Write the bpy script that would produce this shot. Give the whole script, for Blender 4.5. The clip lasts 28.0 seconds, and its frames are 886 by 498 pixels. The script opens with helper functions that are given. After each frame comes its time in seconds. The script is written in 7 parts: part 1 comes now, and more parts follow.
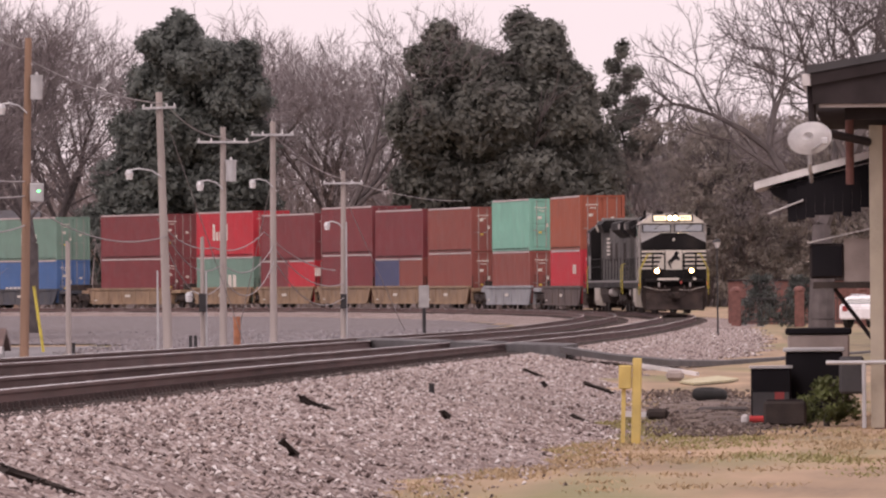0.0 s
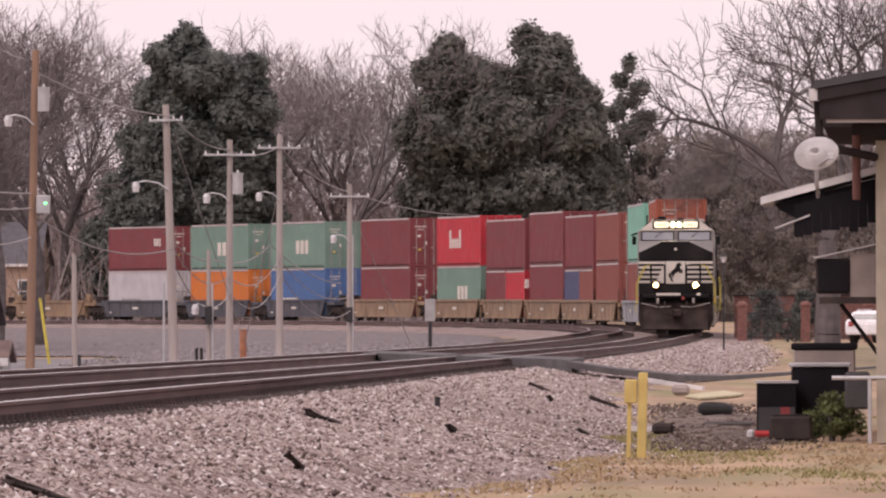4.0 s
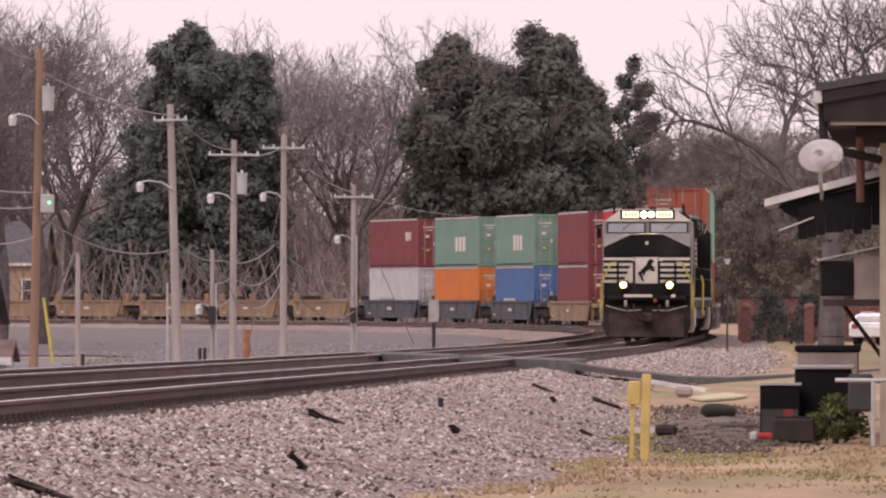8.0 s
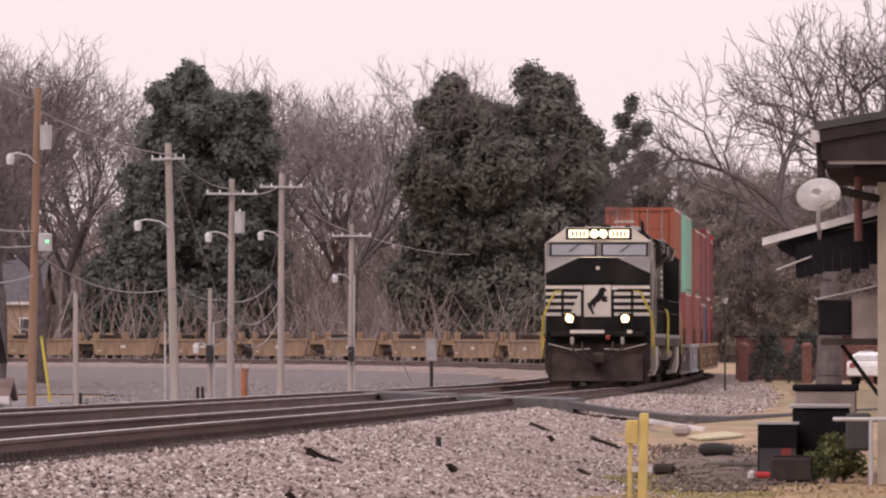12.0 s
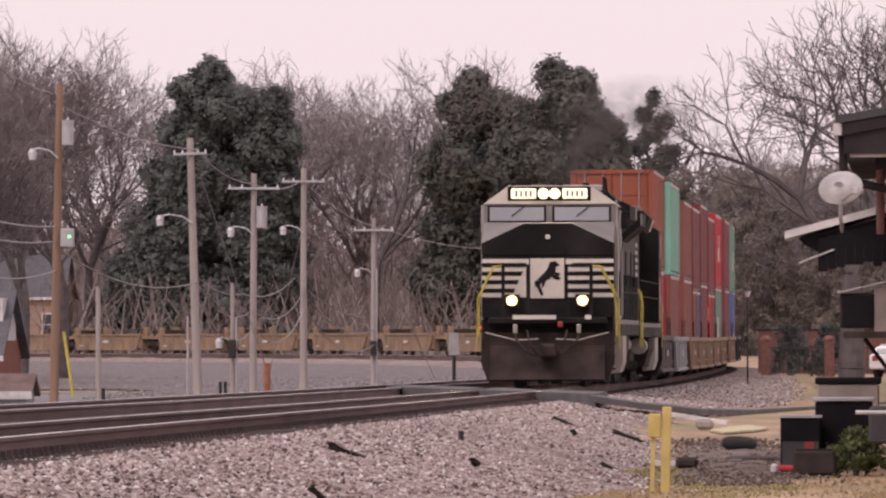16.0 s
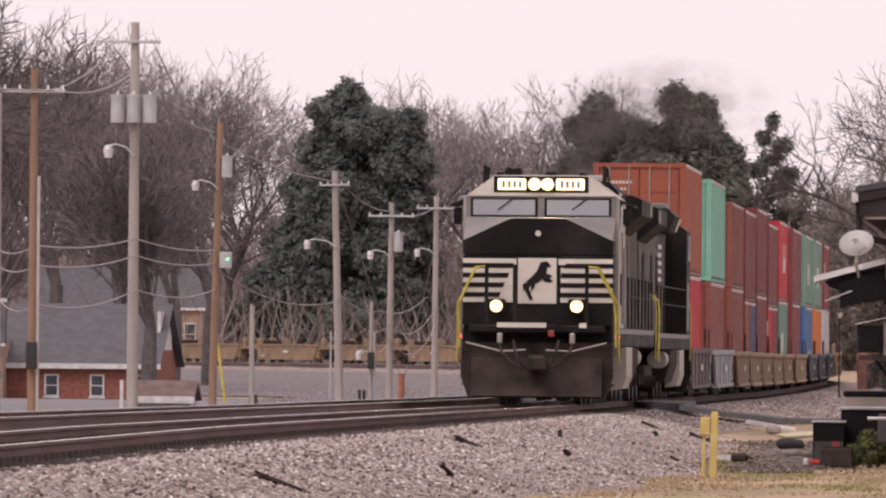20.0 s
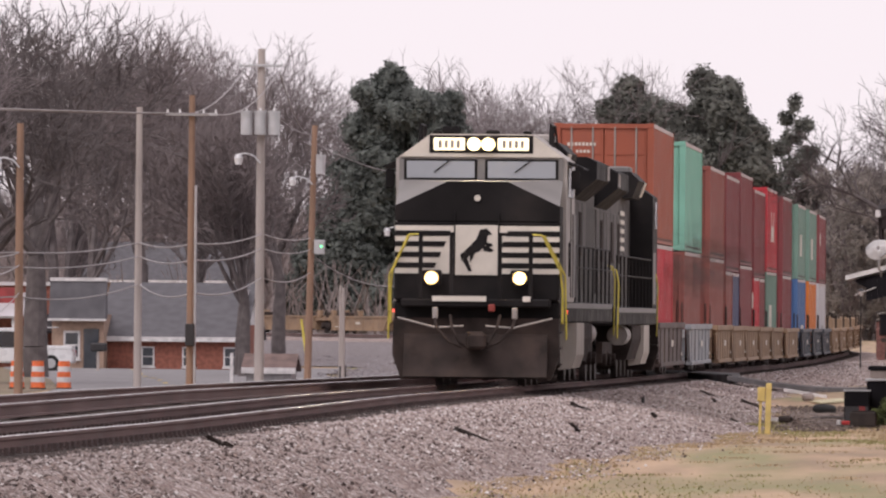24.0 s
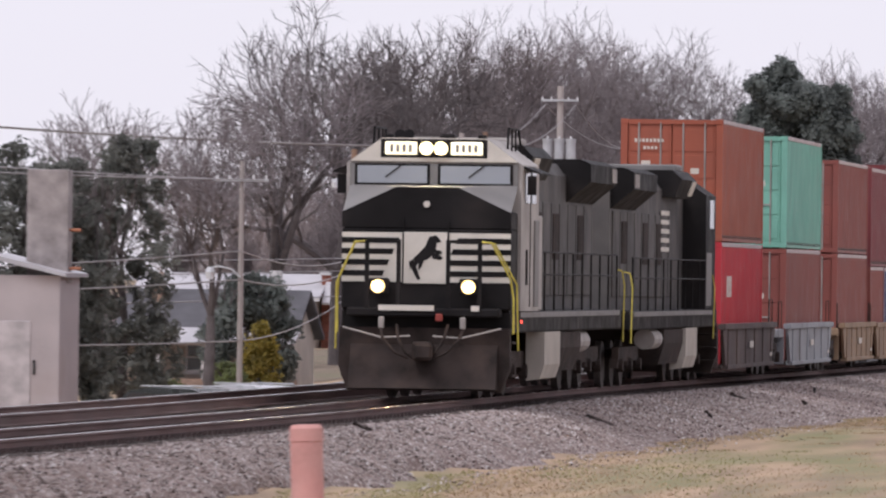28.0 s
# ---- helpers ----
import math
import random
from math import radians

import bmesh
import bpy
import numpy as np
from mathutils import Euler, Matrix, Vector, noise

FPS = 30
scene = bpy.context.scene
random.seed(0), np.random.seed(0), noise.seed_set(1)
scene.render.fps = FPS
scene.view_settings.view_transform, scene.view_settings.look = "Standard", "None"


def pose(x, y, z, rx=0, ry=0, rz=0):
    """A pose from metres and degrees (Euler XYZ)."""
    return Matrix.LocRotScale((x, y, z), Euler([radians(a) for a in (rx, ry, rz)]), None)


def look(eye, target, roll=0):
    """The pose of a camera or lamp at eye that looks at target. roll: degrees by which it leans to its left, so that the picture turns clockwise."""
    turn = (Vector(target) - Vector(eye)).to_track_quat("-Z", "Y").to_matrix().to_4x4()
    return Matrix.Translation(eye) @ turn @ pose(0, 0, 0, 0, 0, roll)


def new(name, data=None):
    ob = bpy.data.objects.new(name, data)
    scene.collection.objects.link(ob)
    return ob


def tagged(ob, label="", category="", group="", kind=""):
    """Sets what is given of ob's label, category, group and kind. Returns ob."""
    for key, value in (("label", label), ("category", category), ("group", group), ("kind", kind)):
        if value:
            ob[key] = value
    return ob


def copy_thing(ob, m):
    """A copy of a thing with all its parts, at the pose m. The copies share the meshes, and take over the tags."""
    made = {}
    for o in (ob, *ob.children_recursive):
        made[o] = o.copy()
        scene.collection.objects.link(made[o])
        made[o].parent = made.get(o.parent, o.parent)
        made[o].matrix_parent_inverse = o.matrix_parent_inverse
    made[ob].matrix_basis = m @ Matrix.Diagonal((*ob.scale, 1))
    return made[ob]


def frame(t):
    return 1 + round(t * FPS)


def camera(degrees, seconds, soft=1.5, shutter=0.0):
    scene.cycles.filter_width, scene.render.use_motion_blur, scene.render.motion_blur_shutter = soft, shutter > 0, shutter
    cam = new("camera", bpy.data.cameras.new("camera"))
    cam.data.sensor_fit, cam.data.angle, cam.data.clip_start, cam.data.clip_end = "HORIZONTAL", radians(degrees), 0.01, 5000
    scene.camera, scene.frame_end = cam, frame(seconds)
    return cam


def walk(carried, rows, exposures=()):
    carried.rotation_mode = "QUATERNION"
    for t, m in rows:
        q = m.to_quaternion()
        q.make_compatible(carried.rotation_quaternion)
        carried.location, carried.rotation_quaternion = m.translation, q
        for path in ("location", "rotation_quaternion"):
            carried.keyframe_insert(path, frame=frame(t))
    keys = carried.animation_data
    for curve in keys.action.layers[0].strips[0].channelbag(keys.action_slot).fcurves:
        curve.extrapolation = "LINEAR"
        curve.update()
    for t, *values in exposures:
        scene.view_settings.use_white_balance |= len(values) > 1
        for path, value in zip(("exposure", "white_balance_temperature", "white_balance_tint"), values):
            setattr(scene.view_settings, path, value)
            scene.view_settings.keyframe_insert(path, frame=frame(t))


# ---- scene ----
cam = camera(5.524, 28.0, soft=2.2, shutter=0.5)


def aim(x, y, z, yaw, pitch, roll):
    """A camera pose: yaw to the left, pitch upwards, roll clockwise, in degrees."""
    return pose(x, y, z, 0, 0, yaw) @ pose(0, 0, 0, 90 + pitch) @ pose(0, 0, 0, 0, 0, roll)


PATH = [
    (0, 9.150, 0.000, 1.000, 2.865, 0.245, -0.455),
    (0.5, 9.150, 0.000, 1.000, 2.819, 0.300, -0.388),
    (1, 9.150, 0.000, 1.000, 2.817, 0.316, -0.568),
    (1.5, 9.150, 0.000, 1.000, 2.828, 0.344, -0.547),
    (2, 9.150, 0.000, 1.000, 2.820, 0.322, -0.386),
    (2.5, 9.150, 0.000, 1.000, 2.829, 0.329, -0.467),
    (3, 9.150, 0.000, 1.000, 2.861, 0.322, -0.547),
    (3.5, 9.150, 0.000, 1.000, 2.871, 0.336, -0.492),
    (4, 9.150, 0.000, 1.000, 2.904, 0.330, -0.216),
    (4.5, 9.150, 0.000, 1.000, 2.954, 0.294, -0.330),
    (6.5, 9.150, 0.000, 1.000, 2.997, 0.333, 0.210),
    (7, 9.150, 0.000, 1.000, 2.927, 0.374, 0.231),
    (7.5, 9.150, 0.000, 1.000, 2.898, 0.386, 0.075),
    (8, 9.150, 0.000, 1.000, 2.928, 0.335, 0.000),
    (8.5, 9.150, 0.000, 1.000, 2.923, 0.376, 0.343),
    (9, 9.150, 0.000, 1.000, 2.906, 0.386, 0.236),
    (9.5, 9.150, 0.000, 1.000, 2.902, 0.402, 0.283),
    (10, 9.150, 0.000, 1.000, 2.925, 0.434, 0.080),
    (10.5, 9.150, 0.000, 1.000, 2.942, 0.478, -0.071),
    (11, 9.150, 0.000, 1.000, 2.945, 0.540, 0.166),
    (11.5, 9.150, 0.000, 1.000, 2.925, 0.564, 0.074),
    (12, 9.150, 0.000, 1.000, 2.914, 0.578, 0.019),
    (12.5, 9.150, 0.000, 1.000, 2.918, 0.590, -0.299),
    (14.5, 9.150, 0.000, 1.000, 2.911, 0.633, -0.042),
    (15, 9.150, 0.000, 1.000, 2.974, 0.632, -0.019),
    (15.5, 9.150, 0.000, 1.000, 3.011, 0.588, -0.002),
    (16, 9.150, 0.000, 1.000, 3.053, 0.542, -0.134),
    (16.5, 9.150, 0.000, 1.000, 3.115, 0.505, -0.189),
    (17, 9.150, 0.000, 1.000, 3.167, 0.509, -0.186),
    (17.5, 9.504, -1.764, 1.040, 3.367, 0.467, -0.075),
    (18, 9.964, -6.180, 1.100, 3.468, 0.503, 0.035),
    (18.5, 10.208, -11.931, 1.100, 3.547, 0.506, 0.146),
    (19, 10.458, -17.703, 1.100, 3.618, 0.510, 0.257),
    (19.5, 10.787, -23.971, 1.110, 3.745, 0.538, 0.368),
    (20, 11.195, -30.515, 1.120, 3.870, 0.607, 0.478),
    (20.5, 11.512, -36.214, 1.149, 3.969, 0.598, 0.589),
    (21, 11.868, -41.434, 1.180, 4.029, 0.585, 0.700),
    (21.5, 12.012, -46.400, 1.233, 4.041, 0.477, 0.664),
    (23.5, 11.747, -64.326, 1.407, 3.913, 0.403, 0.520),
    (24, 11.917, -67.569, 1.450, 3.975, 0.400, 0.484),
    (24.5, 12.357, -70.085, 1.510, 4.219, 0.390, 0.448),
    (25, 12.992, -72.186, 1.570, 4.536, 0.397, 0.412),
    (25.5, 13.872, -73.852, 1.630, 5.101, 0.420, 0.376),
    (26, 14.930, -75.844, 1.690, 5.548, 0.404, 0.340),
    (26.5, 16.286, -79.780, 1.820, 6.022, 0.330, 0.443),
    (27, 17.824, -86.050, 1.950, 6.426, 0.266, 0.545),
    (27.5, 19.416, -97.784, 2.175, 6.597, 0.189, 0.647),
    (28, 21.051, -112.434, 2.400, 6.814, 0.182, 0.750),
]
walk(cam, [(t, aim(*row)) for t, *row in PATH], exposures=[(0.0, 0.15, 6850, 25), (12.5, 0.15, 6850, 24), (16.0, 0.06, 6850, 24), (18.0, 0.1, 6850, 23), (20.0, 0.17, 6790, 20), (21.0, 0.2, 6750, 19), (24.0, 0.2, 6450, 15), (27.0, 0.2, 6080, 14), (28.0, 0.12, 5980, 12)])

# ---- light: overcast winter sky ----
world = bpy.data.worlds.new("overcast_sky")
scene.world = world
world.use_nodes = True
wn, wl = world.node_tree.nodes, world.node_tree.links
sky = wn.new("ShaderNodeTexSky")
sky.sky_type, sky.sun_disc = "NISHITA", False
sky.sun_elevation, sky.sun_rotation = radians(52), radians(145)
veil = wn.new("ShaderNodeMix")
veil.data_type = "RGBA"
veil.inputs[0].default_value = 0.93
veil.inputs[7].default_value = (8.5, 7.85, 8.05, 1)
wl.new(sky.outputs[0], veil.inputs[6])
wl.new(veil.outputs[2], wn["Background"].inputs[0])
wn["Background"].inputs[1].default_value = 0.1
sun = new("sun", bpy.data.lights.new("sun", "SUN"))
sun.data.energy, sun.data.angle, sun.data.color = 1.45, radians(30), (1.0, 0.95, 0.9)
sun.matrix_world = look((-35, -50, 80), (0, 0, 0))

# ---- the line of the track: straight, then an easement and a curve; the train slows as it comes ----
NOSE_AT_17, V_AT_17, BEARING = 203.0, 14.59, 0.00424
_s = np.arange(-400, 1000.01, 0.5)
_th = BEARING + np.cumsum(np.interp(_s, [360, 390, 420, 450, 480, 510, 540, 570, 600, 640, 700, 750], [0, 0.00016, 0.00096, 0.00172, 0.00227, 0.0024, 0.00229, 0.00206, 0.00219, 0.00258, 0.00321, 0.00364])) * 0.5
_y0 = -400
_tx = 0.95 + 400 * BEARING + np.concatenate([[0], np.cumsum(-np.sin(_th[:-1]) * 0.5)])
_ty = _y0 + np.concatenate([[0], np.cumsum(np.cos(_th[:-1]) * 0.5)])


def on_track(s, n=0.0):
    """Place and heading (radians to the left of +y) at arc s, n metres to the right of the train's track."""
    h = float(np.interp(s, _s, _th))
    return float(np.interp(s, _s, _tx)) + n * math.cos(h), float(np.interp(s, _s, _ty)) + n * math.sin(h), h


def rail_level(s):
    """Height of the rails: they fall gently towards the curve."""
    return np.interp(s, [-400, 0, 37, 76, 101, 140, 180, 288, 338, 412, 560, 1000], [0.53, 0.285, 0.19, 0.165, 0.097, -0.02, -0.125, -0.38, -0.43, -0.38, -0.16, -0.16])


def beside(y):
    """Where the straight track's middle lies at y."""
    return 0.95 - BEARING * np.asarray(y)


SECOND = -3.64        # the second track, to the left of the train's


def nose_at(t):
    """Arc at which the leading locomotive's nose stands at t seconds."""
    return NOSE_AT_17 + V_AT_17 * (17 - t) + (-0.0265 if t < 17 else 0.1035) * (17 - t) ** 2


# ---- tools ----
def part(name, bm, material, parent=None, label="", smooth=False):
    """Links a bmesh as one mesh object, under parent where one is given."""
    me = bpy.data.meshes.new(name)
    bm.to_mesh(me)
    bm.free()
    if smooth:
        me.shade_smooth()
    mats = material if isinstance(material, (list, tuple)) else [material]
    for m in mats:
        me.materials.append(m)
    ob = new(name, me)
    ob.parent = parent
    if label:
        ob["label"] = label
    return ob


def piece(name, ob, m, parent=None):
    """One more object on the mesh of ob."""
    o = new(name, ob.data)
    o.parent = parent
    o.matrix_basis = m
    return o


def thing(name, label, category, group="", m=None):
    ob = new(name)
    if m is not None:
        ob.matrix_basis = m
    return tagged(ob, label, category, group)


def add_box(bm, x0, y0, z0, x1, y1, z1, bevel=0.0, mat=0):
    geo = bmesh.ops.create_cube(bm, size=1)
    vs = geo["verts"]
    for v in vs:
        v.co = Vector(((x0 + x1) / 2 + v.co.x * (x1 - x0), (y0 + y1) / 2 + v.co.y * (y1 - y0), (z0 + z1) / 2 + v.co.z * (z1 - z0)))
    faces = {f for v in vs for f in v.link_faces}
    for f in faces:
        f.material_index = mat
    if bevel:
        edges = list({e for v in vs for e in v.link_edges})
        bmesh.ops.bevel(bm, geom=edges, offset=bevel, segments=1, affect="EDGES", profile=0.5)
    return vs


def box(x0, y0, z0, x1, y1, z1, bevel=0.0):
    bm = bmesh.new()
    add_box(bm, x0, y0, z0, x1, y1, z1, bevel)
    return bm


def add_tube(bm, a, b, r0, r1=None, n=8, caps=True, mat=0):
    """A tapered round bar from a to b."""
    a, b = Vector(a), Vector(b)
    r1 = r0 if r1 is None else r1
    q = (b - a).to_track_quat("Z", "Y").to_matrix()
    rings = []
    for c, r in ((a, r0), (b, r1)):
        rings.append([bm.verts.new(c + q @ Vector((r * math.cos(2 * math.pi * i / n), r * math.sin(2 * math.pi * i / n), 0))) for i in range(n)])
    for i in range(n):
        bm.faces.new((rings[0][i], rings[0][(i + 1) % n], rings[1][(i + 1) % n], rings[1][i])).material_index = mat
    if caps:
        bm.faces.new(rings[0][::-1]).material_index = mat
        bm.faces.new(rings[1]).material_index = mat


def add_pipe(bm, pts, r, n=6, mat=0):
    """A bent bar through pts."""
    pts = [Vector(p) for p in pts]
    rings = []
    for i, p in enumerate(pts):
        d = (pts[min(i + 1, len(pts) - 1)] - pts[max(i - 1, 0)]).normalized()
        q = d.to_track_quat("Z", "Y").to_matrix()
        rings.append([bm.verts.new(p + q @ Vector((r * math.cos(2 * math.pi * k / n), r * math.sin(2 * math.pi * k / n), 0))) for k in range(n)])
    for a, b in zip(rings, rings[1:]):
        off = min(range(n), key=lambda o: sum((a[k].co - b[(k + o) % n].co).length for k in range(n)))
        for k in range(n):
            bm.faces.new((a[k], a[(k + 1) % n], b[(k + 1 + off) % n], b[(k + off) % n])).material_index = mat
    bm.faces.new(rings[0][::-1]).material_index = mat
    bm.faces.new(rings[-1]).material_index = mat


def add_prism(bm, outline, a, b, axis="y", mat=0):
    """An outline of 2D points carried from a to b along an axis: y takes (x, z), x takes (y, z), z takes (x, y)."""
    def put(p, k):
        return {"y": (p[0], k, p[1]), "x": (k, p[0], p[1]), "z": (p[0], p[1], k)}[axis]
    v0 = [bm.verts.new(put(p, a)) for p in outline]
    v1 = [bm.verts.new(put(p, b)) for p in outline]
    n = len(outline)
    fs = [bm.faces.new(v0), bm.faces.new(v1[::-1])]
    for i in range(n):
        fs.append(bm.faces.new((v0[i], v1[i], v1[(i + 1) % n], v0[(i + 1) % n])))
    for f in fs:
        f.material_index = mat
    bmesh.ops.recalc_face_normals(bm, faces=fs)


def prism(outline, a, b, axis="y"):
    bm = bmesh.new()
    add_prism(bm, outline, a, b, axis)
    return bm


def tubes(*bars, n=8):
    bm = bmesh.new()
    for bar in bars:
        add_tube(bm, *bar, n=n)
    return bm


def pipe(pts, r, n=6):
    bm = bmesh.new()
    add_pipe(bm, pts, r, n)
    return bm


def sheet_mesh(name, verts, faces, material, parent=None, label="", smooth=False):
    me = bpy.data.meshes.new(name)
    me.from_pydata(verts, [], faces)
    if smooth:
        me.shade_smooth()
    me.materials.append(material)
    ob = new(name, me)
    ob.parent = parent
    if label:
        ob["label"] = label
    return ob


# ---- materials ----
def mat(name, colour, rough=0.6, metal=0.0, vary=0.18, scale=3.0, fine=40.0, bump=0.0, bump_scale=60.0, tint=None, stain=None, stain_scale=0.6, stain_amount=0.5, emit=0.0, rand=0.0, stretch=(1, 1, 1), spec=0.5, thin=0.0):
    """A surface: base colour with coarse and fine variation, an optional stain colour and relief."""
    m = bpy.data.materials.new(name)
    m.use_nodes = True
    N, L = m.node_tree.nodes, m.node_tree.links
    b = N["Principled BSDF"]
    b.inputs["Roughness"].default_value = rough
    b.inputs["Metallic"].default_value = metal
    b.inputs["Specular IOR Level"].default_value = spec
    co = N.new("ShaderNodeTexCoord")
    mp = N.new("ShaderNodeMapping")
    mp.inputs["Scale"].default_value = stretch
    L.new(co.outputs["Object"], mp.inputs["Vector"])

    def nz(sc, detail=4.0):
        n = N.new("ShaderNodeTexNoise")
        n.inputs["Scale"].default_value = sc
        n.inputs["Detail"].default_value = detail
        L.new(mp.outputs[0], n.inputs["Vector"])
        return n.outputs["Fac"]

    def mixc(fac, a, c, mode="MIX"):
        x = N.new("ShaderNodeMix")
        x.data_type, x.blend_type = "RGBA", mode
        for sock, val in ((0, fac), (6, a), (7, c)):
            if isinstance(val, (int, float)):
                x.inputs[sock].default_value = val
            elif isinstance(val, tuple):
                x.inputs[sock].default_value = val
            else:
                L.new(val, x.inputs[sock])
        return x.outputs[2]

    def ramp(fac, lo, hi, a=0.0, c=1.0):
        r = N.new("ShaderNodeMapRange")
        r.inputs[1].default_value, r.inputs[2].default_value = lo, hi
        r.inputs[3].default_value, r.inputs[4].default_value = a, c
        L.new(fac, r.inputs[0])
        return r.outputs[0]

    c4 = (*colour, 1)
    dark = (*[c * (1 - vary * 1.6) for c in colour], 1)
    light = (*[min(1, c * (1 + vary)) for c in colour], 1)
    out = mixc(ramp(nz(scale), 0.35, 0.65), dark, light)
    out = mixc(ramp(nz(fine, 2.0), 0.3, 0.7, 0, 0.45), out, c4 if tint is None else (*tint, 1))
    if stain is not None:
        out = mixc(ramp(nz(stain_scale, 6.0), 0.5, 0.68, 0, stain_amount), out, (*stain, 1))
    if rand:
        oi = N.new("ShaderNodeObjectInfo")
        hs = N.new("ShaderNodeHueSaturation")
        L.new(ramp(oi.outputs["Random"], 0, 1, 1 - rand, 1 + rand), hs.inputs["Value"])
        L.new(out, hs.inputs["Color"])
        out = hs.outputs[0]
    L.new(out, b.inputs["Base Color"])
    L.new(ramp(nz(scale * 2), 0.3, 0.7, max(0.02, rough - 0.12), min(1, rough + 0.12)), b.inputs["Roughness"])
    if bump:
        bp = N.new("ShaderNodeBump")
        bp.inputs["Strength"].default_value = bump
        bp.inputs["Distance"].default_value = 0.02
        L.new(nz(bump_scale, 3.0), bp.inputs["Height"])
        L.new(bp.outputs[0], b.inputs["Normal"])
    if thin:
        tr, mx = N.new("ShaderNodeBsdfTranslucent"), N.new("ShaderNodeMixShader")
        L.new(out, tr.inputs["Color"])
        mx.inputs[0].default_value = thin
        L.new(b.outputs[0], mx.inputs[1])
        L.new(tr.outputs[0], mx.inputs[2])
        L.new(mx.outputs[0], N["Material Output"].inputs["Surface"])
    if emit:
        b.inputs["Emission Color"].default_value = c4
        b.inputs["Emission Strength"].default_value = emit
    return m


def gravel(name, shades, cell=14.0, dirt=(0.16, 0.1, 0.08)):
    """Crushed stone: cells of several shades with dark joints and relief."""
    m = bpy.data.materials.new(name)
    m.use_nodes = True
    N, L = m.node_tree.nodes, m.node_tree.links
    b = N["Principled BSDF"]
    b.inputs["Roughness"].default_value = 0.9
    co = N.new("ShaderNodeTexCoord")
    vo = N.new("ShaderNodeTexVoronoi")
    vo.inputs["Scale"].default_value = cell
    L.new(co.outputs["Object"], vo.inputs["Vector"])
    sep = N.new("ShaderNodeSeparateColor")
    L.new(vo.outputs["Color"], sep.inputs[0])
    cr = N.new("ShaderNodeValToRGB")
    cr.color_ramp.interpolation = "CONSTANT"
    while len(cr.color_ramp.elements) < len(shades):
        cr.color_ramp.elements.new(0.5)
    for i, s in enumerate(shades):
        cr.color_ramp.elements[i].position = i / len(shades)
        cr.color_ramp.elements[i].color = (*s, 1)
    L.new(sep.outputs[0], cr.inputs[0])
    ed = N.new("ShaderNodeMapRange")
    ed.inputs[1].default_value, ed.inputs[2].default_value = 0.25, 0.75
    ed.inputs[3].default_value, ed.inputs[4].default_value = 0.0, 0.75
    L.new(vo.outputs["Distance"], ed.inputs[0])
    mx = N.new("ShaderNodeMix")
    mx.data_type = "RGBA"
    L.new(ed.outputs[0], mx.inputs[0])
    L.new(cr.outputs[0], mx.inputs[6])
    mx.inputs[7].default_value = (*dirt, 1)
    nz = N.new("ShaderNodeTexNoise")
    nz.inputs["Scale"].default_value = 0.5
    nz.inputs["Detail"].default_value = 5
    L.new(co.outputs["Object"], nz.inputs["Vector"])
    rg = N.new("ShaderNodeMapRange")
    rg.inputs[1].default_value, rg.inputs[2].default_value = 0.45, 0.7
    rg.inputs[4].default_value = 0.45
    L.new(nz.outputs[0], rg.inputs[0])
    m2 = N.new("ShaderNodeMix")
    m2.data_type = "RGBA"
    L.new(rg.outputs[0], m2.inputs[0])
    L.new(mx.outputs[2], m2.inputs[6])
    m2.inputs[7].default_value = (*dirt, 1)
    L.new(m2.outputs[2], b.inputs["Base Color"])
    bp = N.new("ShaderNodeBump")
    bp.invert = True
    bp.inputs["Distance"].default_value = 0.05
    L.new(vo.outputs["Distance"], bp.inputs["Height"])
    L.new(bp.outputs[0], b.inputs["Normal"])
    return m

STONE = gravel("ballast_stone", [(0.33, 0.27, 0.25), (0.46, 0.40, 0.38), (0.21, 0.15, 0.14), (0.37, 0.29, 0.26), (0.58, 0.52, 0.5), (0.27, 0.21, 0.19)], 14.0, (0.15, 0.1, 0.085))
FAR_STONE = gravel("grey_stone", [(0.165, 0.155, 0.17), (0.22, 0.205, 0.222), (0.115, 0.105, 0.112), (0.27, 0.25, 0.265)], 5.0, (0.12, 0.09, 0.08))
RAIL_SIDE = mat("rusty_rail", (0.13, 0.08, 0.074), 0.85, 0.0, 0.2, 2.0, 50, 0.2, stain=(0.09, 0.05, 0.045), stain_scale=1.4, stretch=(1, 0.2, 1))
SPIKE = mat("rusty_spike", (0.055, 0.036, 0.034), 0.85, 0.1, 0.3, 3.0, 50)
RAIL_TOP = mat("polished_rail", (0.55, 0.52, 0.5), 0.22, 1.0, 0.1, 1.0, 30)
TIE = mat("tie_wood", (0.05, 0.036, 0.032), 0.9, 0, 0.35, 4, 60, 0.5, 40, rand=0.3)
ASPHALT = mat("asphalt", (0.11, 0.105, 0.108), 0.85, 0, 0.18, 1.2, 60, 0.3, 90, stain=(0.13, 0.12, 0.12), stain_scale=0.3)
ROAD_GREY = mat("worn_road", (0.21, 0.2, 0.205), 0.85, 0, 0.12, 0.5, 50, 0.2, 80, stain=(0.14, 0.135, 0.14), stain_scale=0.25)


def ground_mat():
    """Dry winter turf: straw-coloured dirt with tufts of green, bare sandy soil on the near side."""
    m = mat("dry_turf", (0.36, 0.25, 0.16), 0.95, 0, 0.25, 1.1, 14, 0.5, 45, tint=(0.34, 0.25, 0.16), stain=(0.2, 0.2, 0.085), stain_scale=0.5, stain_amount=0.8, stretch=(1, 0.12, 1))
    return m


TURF = ground_mat()


